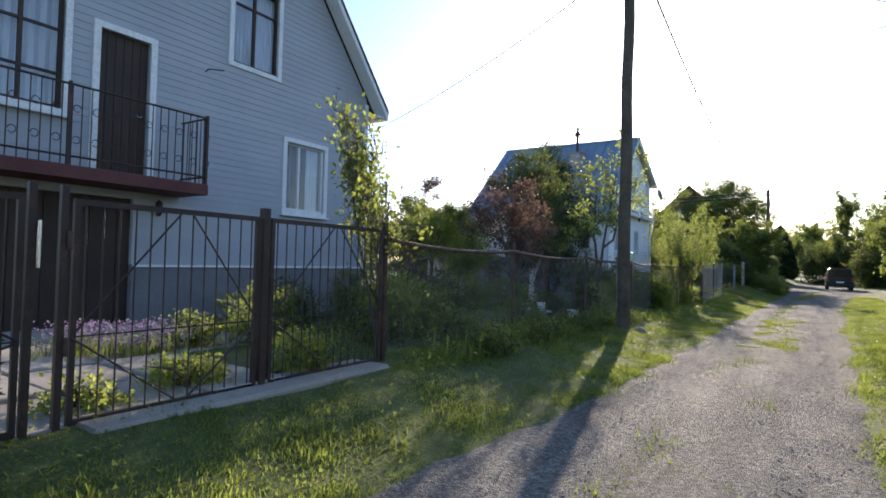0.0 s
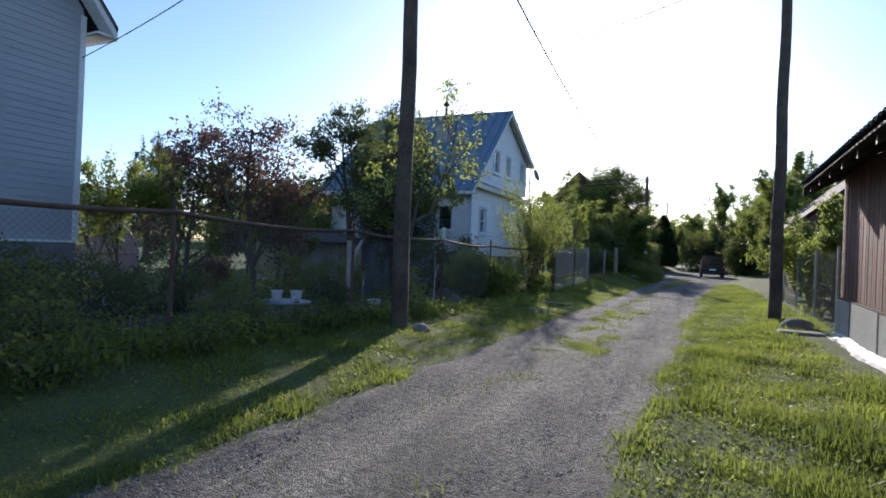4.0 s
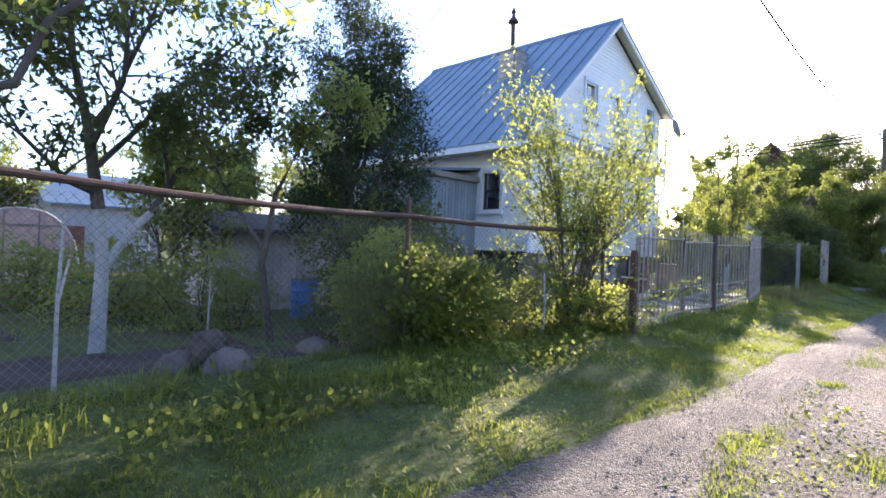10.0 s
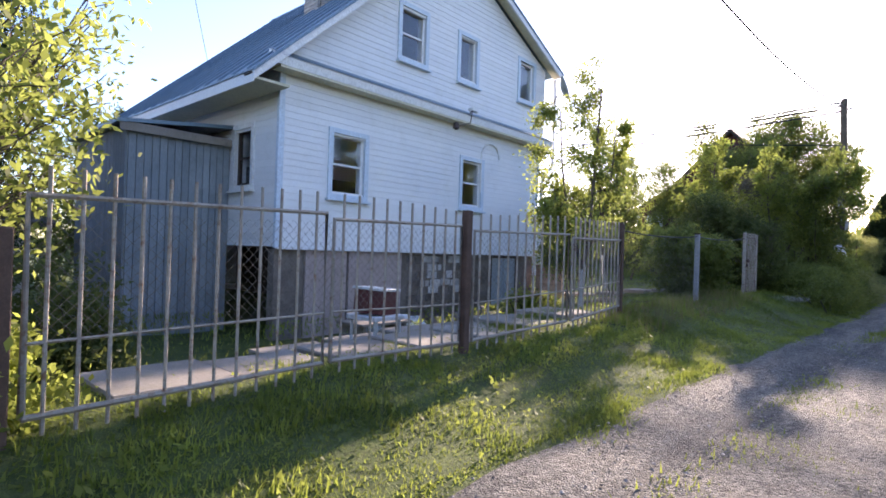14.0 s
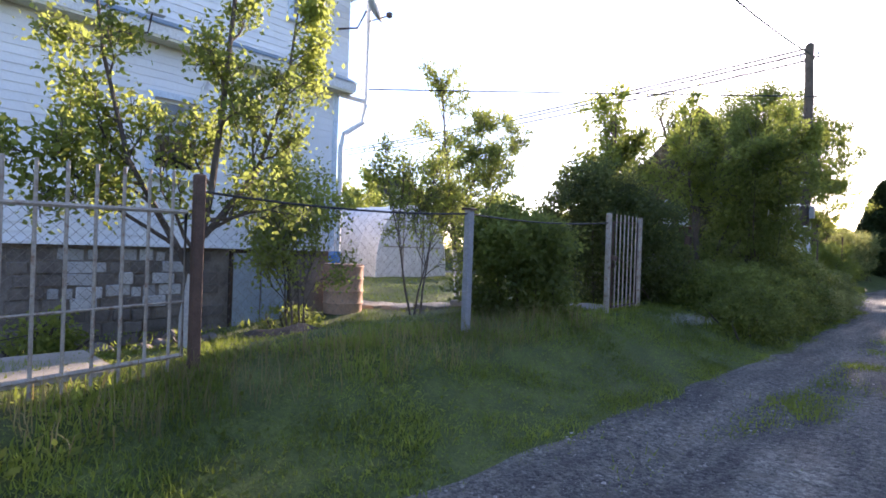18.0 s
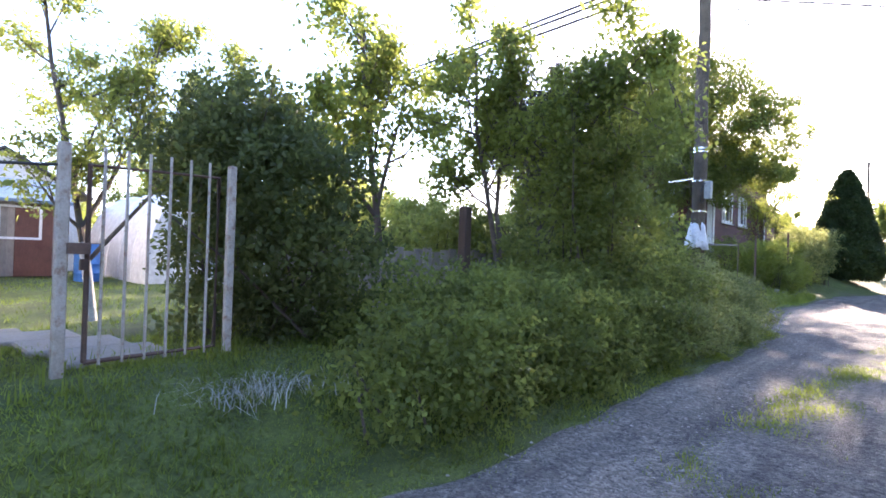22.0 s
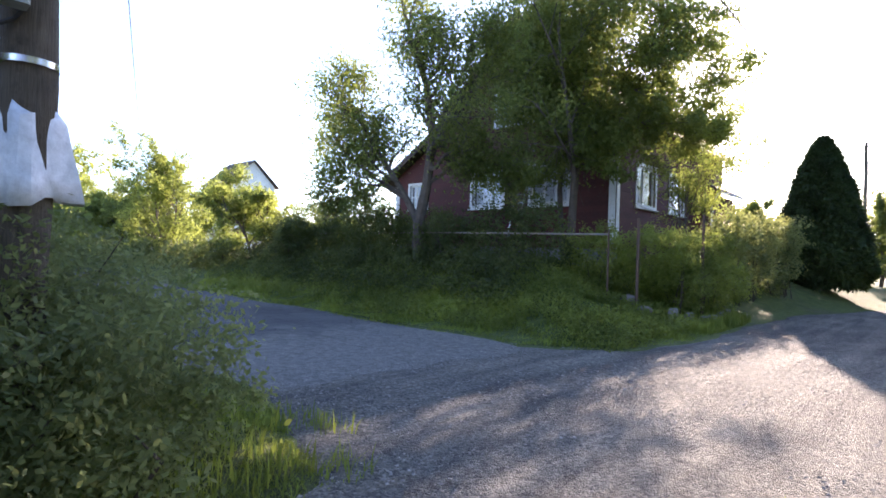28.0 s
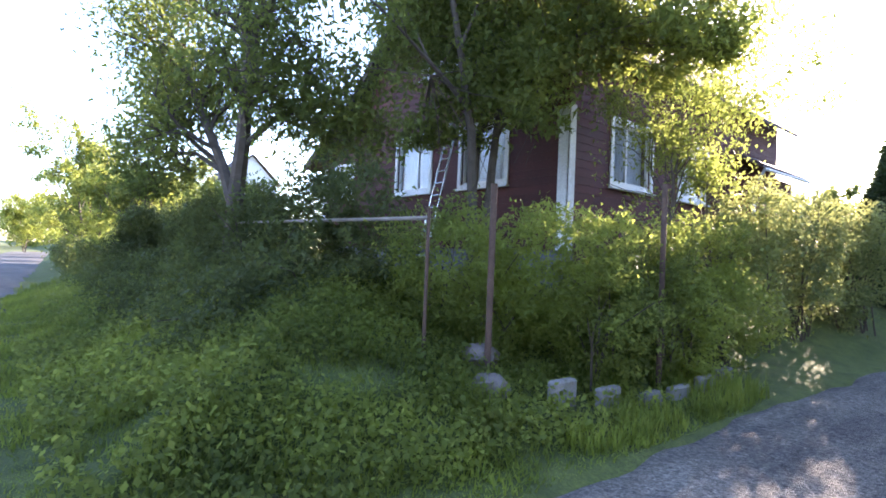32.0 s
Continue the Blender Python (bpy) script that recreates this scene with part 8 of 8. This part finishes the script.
def lawns():
    """Grass along the lane: short turf on the verges, tall tufts by the fences, weeds in the middle of the lane."""
    rng = np.random.default_rng(300)

    def spread(n, x0, x1, y0, y1):
        return rng.uniform(x0, x1, n), rng.uniform(y0, y1, n)

    def clump(x, y, f=1.7):
        return np.sin(x * f * 2.1 + np.sin(y * f) * 1.7) * np.sin(y * f * 1.6 + np.cos(x * f * 1.3)) + 0.5 * np.sin(x * 7.3 + y * 3.1) * np.sin(y * 6.1 - x * 2.2)

    sets = []
    # left verge
    x, y = spread(440000, -4.3, -0.8, -1, 46)
    e = left_edge(y)
    keep = (x < e + 0.2 * clump(x, y, 1.1) + 0.1 * rng.normal(size=len(x))) & (rng.random(len(x)) < 0.85 + 0.3 * clump(x, y))
    sets.append((x[keep], y[keep], 0.05))
    # sunny right verge
    x, y = spread(230000, 0.4, 3.3, 1, 40)
    e = right_edge(y)
    keep = (x > e - 0.22 * clump(x, y, 1.0) + 0.1 * rng.normal(size=len(x))) & (rng.random(len(x)) < 0.85 + 0.3 * clump(x, y)) & ~((x > 2.6) & (y > 7.0) & (y < 15.4))
    sets.append((x[keep], y[keep], 0.065))
    x, y = spread(60000, 1.0, 2.75, 2, 16.5)
    keep = (x > right_edge(y) + 0.12) & (clump(x, y, 1.3) + 0.5 * rng.normal(size=len(x)) > -0.3)
    sets.append((x[keep], y[keep], 0.09))
    # tufts in the middle of the lane
    x, y = spread(110000, -1.2, 1.4, 2, 47)
    c = np.interp(y, [2, 10, 16, 32.4, 34.2, 37, 39.6, 41.2, 47], [-0.8, -0.62, -0.5, -0.1, 0.1, 0.22, 0.35, 0.55, 0.95])
    keep = (np.abs(x - c) < 0.34 + 0.1 * rng.normal(size=len(x))) & (clump(x * 0.6, y * 0.5) + 0.45 * rng.normal(size=len(x)) > np.where(y > 31, -0.55, np.where(y > 14, 0.1, 0.05)))
    sets.append((x[keep], y[keep], 0.05))
    x, y = spread(60000, -1.0, 1.6, 31, 45)
    c = np.interp(y, [31, 32.4, 34.2, 37, 39.6, 41.2, 45], [-0.15, -0.1, 0.1, 0.22, 0.35, 0.55, 0.85])
    keep = (np.abs(x - c) < 0.24 + 0.07 * np.sin(y * 2.9) + 0.05 * rng.normal(size=len(x))) & (clump(x * 0.8, y * 0.45) > -0.35)
    sets.append((x[keep], y[keep], 0.055))
    x, y = spread(70000, -1.4, 0.4, 11.5, 20.5)
    c = np.interp(y, [11.5, 15, 18, 20.5], [-0.6, -0.5, -0.42, -0.5])
    keep = (np.abs(x - c) < 0.36 + 0.12 * clump(x, y, 1.5) + 0.06 * rng.normal(size=len(x))) & (clump(x, y * 0.7, 1.2) + 0.3 * rng.normal(size=len(x)) > np.where(y > 19.0, 0.25, -0.5))
    sets.append((x[keep], y[keep], 0.05))
    # grass that creeps over both edges of the lane
    y = rng.uniform(0, 46, 70000)
    side = rng.random(len(y)) < 0.6
    out = rng.normal(0, 0.13, len(y))
    x = np.where(side, left_edge(y) + out, right_edge(y) - out)
    keep = (clump(y * 0.9, y * 1.7 + side * 3.0, 1.3) + 0.5 * rng.normal(size=len(x)) > np.abs(out) * 3.5 - 0.35) & (side | (y < 40))
    sets.append((x[keep], y[keep], 0.045))
    # yards and far lawns
    x, y = spread(75000, -16, -4.2, 4, 46)
    keep = ~((x > -14.7) & (x < -7.4) & (y > 24.9) & (y < 33)) & ~((x < -9) & (y < 10.3)) & (rng.random(len(x)) < 0.75 + 0.4 * clump(x, y, 0.8)) & ~((x > -7.4) & (x < -4.7) & (y > 14.4) & (y < 20.6)) & ~((x > -12.4) & (x < -8.4) & (y > 13.6) & (y < 15.6)) & ~((x > -8.6) & (x < -5.0) & (y > 7.4) & (y < 9.6))
    sets.append((x[keep], y[keep], 0.08))
    # bank before the red house and the street edge
    x, y = spread(170000, -18, -1.9, 50.2, 57)
    keep = (y > np.interp(x, FAR_X, FAR_Y) + 0.1 * rng.normal(size=len(x))) & (x < left_edge(y) + 0.05) & (rng.random(len(x)) < 0.8 + 0.3 * clump(x, y))
    sets.append((x[keep], y[keep], 0.085))
    px = np.concatenate([s[0] for s in sets])
    py = np.concatenate([s[1] for s in sets])
    h = np.concatenate([np.full(len(s[0]), s[2]) for s in sets])
    h = h * (0.9 + 0.75 * np.clip(clump(px * 0.9, py * 0.9), -0.6, 1))
    w = np.where(py > 48, 0.017, 0.0125) * np.where(px < -6, 1.6, 1.0)
    ob = new("grass", blades("grass", px, py, np.maximum(land(px, py), -0.01), h, w, rng, M["blade"], 1.25, True))
    tagged(ob, "short green grass on the verges and lawns", "grass", kind="stuff")
    # tall grass and weeds at the fences
    tall = []
    for n, x0, x1, y0, y1, hh in ((1200, -4.3, -3.3, 5, 13, 0.12), (5000, -4.4, -3.0, 13, 20.8, 0.15), (2200, -3.3, -2.4, 27.5, 36, 0.14), (8000, -2.6, -1.2, 36, 46, 0.2), (3000, -2.95, -2.3, 21, 28.6, 0.1), (9000, 2.0, 3.4, 4, 30, 0.13), (14000, -20, -3.0, 51.2, 53.6, 0.2), (5000, -3.2, -2.0, 53.5, 57.5, 0.25)):
        x, y = spread(n, x0, x1, y0, y1)
        k = (clump(x, y) > -0.1) & ~((x > 2.6) & (y > 7.0) & (y < 15.4))
        tall.append((x[k], y[k], np.full(k.sum(), hh)))
    px, py, h = (np.concatenate([t[i] for t in tall]) for i in range(3))
    ob = new("tall_grass", blades("tall_grass", px, py, land(px, py), h, 0.01, rng, M["blade"], 0.7))
    tagged(ob, "tall uncut grass along the fences", "grass", kind="stuff")
    x, y = spread(1400, -3.2, -2.3, 27.5, 33.5)
    ob = new("dry_grass", blades("dry_grass", x, y, land(x, y), 0.24, 0.006, rng, M["blade_dry"], 0.9))
    tagged(ob, "dry straw-coloured grass stalks by the wire fence", "grass", kind="stuff")
    # broad-leaved weeds
    pos = []
    for n, x0, x1, y0, y1, zz in ((1500, -4.2, -3.2, 5, 13, 0.18), (5000, -4.1, -2.6, 13, 20.5, 0.16), (1500, -3.2, -2.2, 20.5, 28, 0.06), (3000, -2.4, -1.2, 36, 45.5, 0.15), (34000, -16, -2.2, 51.3, 56.0, 0.24), (26000, -9, -2.2, 50.8, 54.6, 0.2), (3000, -5.6, -4.2, 4.2, 8.5, 0.3)):
        x, y = spread(n, x0, x1, y0, y1)
        k = clump(x, y, 1.2) > (-0.7 if y0 > 50 else 0.0)
        pos.append(np.stack([x[k], y[k], land(x[k], y[k]) + rng.uniform(0.01, zz, k.sum())], 1))
    pos = np.concatenate(pos)
    # clover and low leaves in the mown verges
    x, y = spread(90000, -4.2, 3.2, 0, 46)
    k = ((x < left_edge(y) - 0.02) & (rng.random(len(x)) < 0.45 + 0.5 * clump(x, y, 1.4))) | ((x > right_edge(y) + 0.05) & (x < 2.6))
    k |= (np.abs(x - np.interp(y, [11.5, 15, 18, 20], [-0.6, -0.5, -0.42, -0.5])) < 0.3) & (y > 12) & (y < 19.5) & (clump(x, y, 1.2) > -0.2)
    low = np.stack([x[k], y[k], np.maximum(land(x[k], y[k]), 0) + rng.uniform(0.008, 0.045, k.sum())], 1)
    ob = new("clover", leaves("clover", low, 0.034, M["leaf_spring"], rng, up=1.6, long=1.2, simple=True))
    tagged(ob, "low clover leaves in the mown verges", "clover", kind="stuff")
    ob = new("weeds", leaves("weeds", pos, 0.055, M["leaf_spring"], rng, up=0.8, long=1.5))
    tagged(ob, "broad-leaved weeds and ground elder along the fences", "weeds", kind="stuff")


lawns()


def irises():
    """Sword-leaved clumps along the garden fence."""
    rng = np.random.default_rng(330)
    for x, y, n in ((-3.6, 5.9, 26), (-3.55, 6.9, 30), (-3.5, 8.5, 38), (-3.4, 9.3, 46), (-3.4, 10.2, 26), (-3.5, 12.6, 22)):
        g = float(land(x, y))
        px, py = x + rng.normal(0, 0.13, n), y + rng.normal(0, 0.2, n)
        root = thing("iris_clump", (x, y, g), "clump of sword-shaped green iris leaves by the fence", "plant", "iris clumps")
        tuft = part("leaf_tuft", blades("leaf_tuft", px, py, land(px, py), 0.33, 0.024, rng, M["leaf_mid"], 0.8), None, root)
        tuft["kind"] = "stuff"


irises()


def fence_bed():
    """Dark leafy perennials between the garden fence and the mown verge."""
    rng = np.random.default_rng(340)
    spots = [(-3.55 + rng.normal(0, 0.13), y + rng.normal(0, 0.12), rng.uniform(0.16, 0.34)) for y in np.arange(6.2, 13.6, 0.36)]
    for k, (x, y, h) in enumerate(spots):
        g = float(land(x, y))
        leaf = ("leaf_mid", "leaf_dark", "leaf_spring", "leaf_spring")[k % 4]
        bush("perennial", "leafy perennial in the bed along the garden fence", [(x, y, g + h * 0.5, 0.26, 0.28, h * 0.6), (x + 0.1, y + 0.15, g + h * 0.3, 0.2, 0.22, h * 0.5)], 420, 0.055 if k % 3 else 0.075, leaf, 600 + k, category="plant", group="fence bed perennials", stems=4, long=2.3, sprays=8)


fence_bed()


def stones_on_lane():
    """Loose gravel on the lane, the larger stones as real geometry."""
    rng = np.random.default_rng(400)
    n = 64000
    y = rng.uniform(1, 53, n)
    x = left_edge(y) + (right_edge(y) - left_edge(y)) * rng.uniform(0, 1, n)
    far = rng.random(n) < 0.3
    y = np.where(far, rng.uniform(45.5, 51, n), y)
    x = np.where(far, rng.uniform(-7, 3.5, n), x)
    r = 0.0045 + 0.013 * rng.random(n) ** 4
    oct_v = np.array([[1, 0, 0], [-1, 0, 0], [0, 1, 0], [0, -1, 0], [0.2, 0, 0.6]], float)
    oct_f = np.array([[0, 2, 4], [2, 1, 4], [1, 3, 4], [3, 0, 4]])
    a = rng.uniform(0, 6.28, n)
    v = oct_v[None] * r[:, None, None] * rng.uniform(0.6, 1.3, (n, 5, 3))
    ca, sa = np.cos(a)[:, None], np.sin(a)[:, None]
    v = np.stack([v[..., 0] * ca - v[..., 1] * sa, v[..., 0] * sa + v[..., 1] * ca, v[..., 2]], -1)
    v += np.stack([x, y, np.full(n, 0.001)], 1)[:, None, :]
    f = (oct_f[None] + (np.arange(n) * 5)[:, None, None]).reshape(-1, 3)
    me = fast_mesh("gravel", v.reshape(-1, 3), f, M["gravel_stone"])
    me.shade_flat()
    tagged(new("gravel", me), "loose grey gravel on the lane", "gravel", kind="stuff")


m, n_, l_, p_ = nodes_of("loose_stone")
geo_ = n_.new("ShaderNodeNewGeometry")
l_.new(ramp_node(n_, l_, geo_.outputs["Random Per Island"], (0.06, 0.058, 0.056), (0.4, 0.37, 0.335), 0.0, 1.0).outputs[0], p_.inputs["Base Color"])
p_.inputs["Roughness"].default_value = 0.85
M["gravel_stone"] = m
stones_on_lane()


def flowers():
    rng = np.random.default_rng(500)
    for name, label, x, y, leaf, n, s in (("catmint", "clump of lilac flowering catmint in the paved yard", -6.6, 2.8, "petal", 700, 0.03), ("catmint", "clump of lilac flowering catmint in the paved yard", -6.2, 3.3, "petal", 700, 0.03), ("peony", "pink flowers in the garden bed", -12.0, 15.2, "petal_pink", 120, 0.08), ("peony", "pink flowers in the garden bed", -14.5, 14.8, "petal_pink", 120, 0.08)):
        g = float(land(x, y))
        root = thing(name, (x, y, g), label, "flowers")
        st = blades("stems", x + rng.normal(0, 0.16, 300), y + rng.normal(0, 0.22, 300), np.full(300, g), 0.3, 0.008, rng, M["blade"], 0.6)
        part("stems", st, None, root)["kind"] = "stuff"
        at = np.stack([x + rng.normal(0, 0.18, n), y + rng.normal(0, 0.24, n), g + rng.uniform(0.15, 0.4, n)], 1)
        part("petals", leaves("petals", at, s, M[leaf], rng, long=1.2), None, root)["kind"] = "stuff"


flowers()


def dry_tuft(x, y):
    rng = np.random.default_rng(520)
    g = float(land(x, y))
    root = thing("dry_weed", (x, y, g), "pale dry weed tuft lying by the wicket gate", "weed")
    n = 300
    st = blades("stalk_tuft", x + rng.normal(0, 0.16, n), y + rng.normal(0, 0.22, n), g + rng.uniform(0, 0.05, n), 0.13, 0.006, rng, M["straw"], 2.6)
    part("stalk_tuft", st, None, root)["kind"] = "stuff"


M["straw"] = foliage("bleached_straw", (0.34, 0.36, 0.34), (0.5, 0.5, 0.46), (0.4, 0.4, 0.36), 0.3)
dry_tuft(-2.05, 35.2)
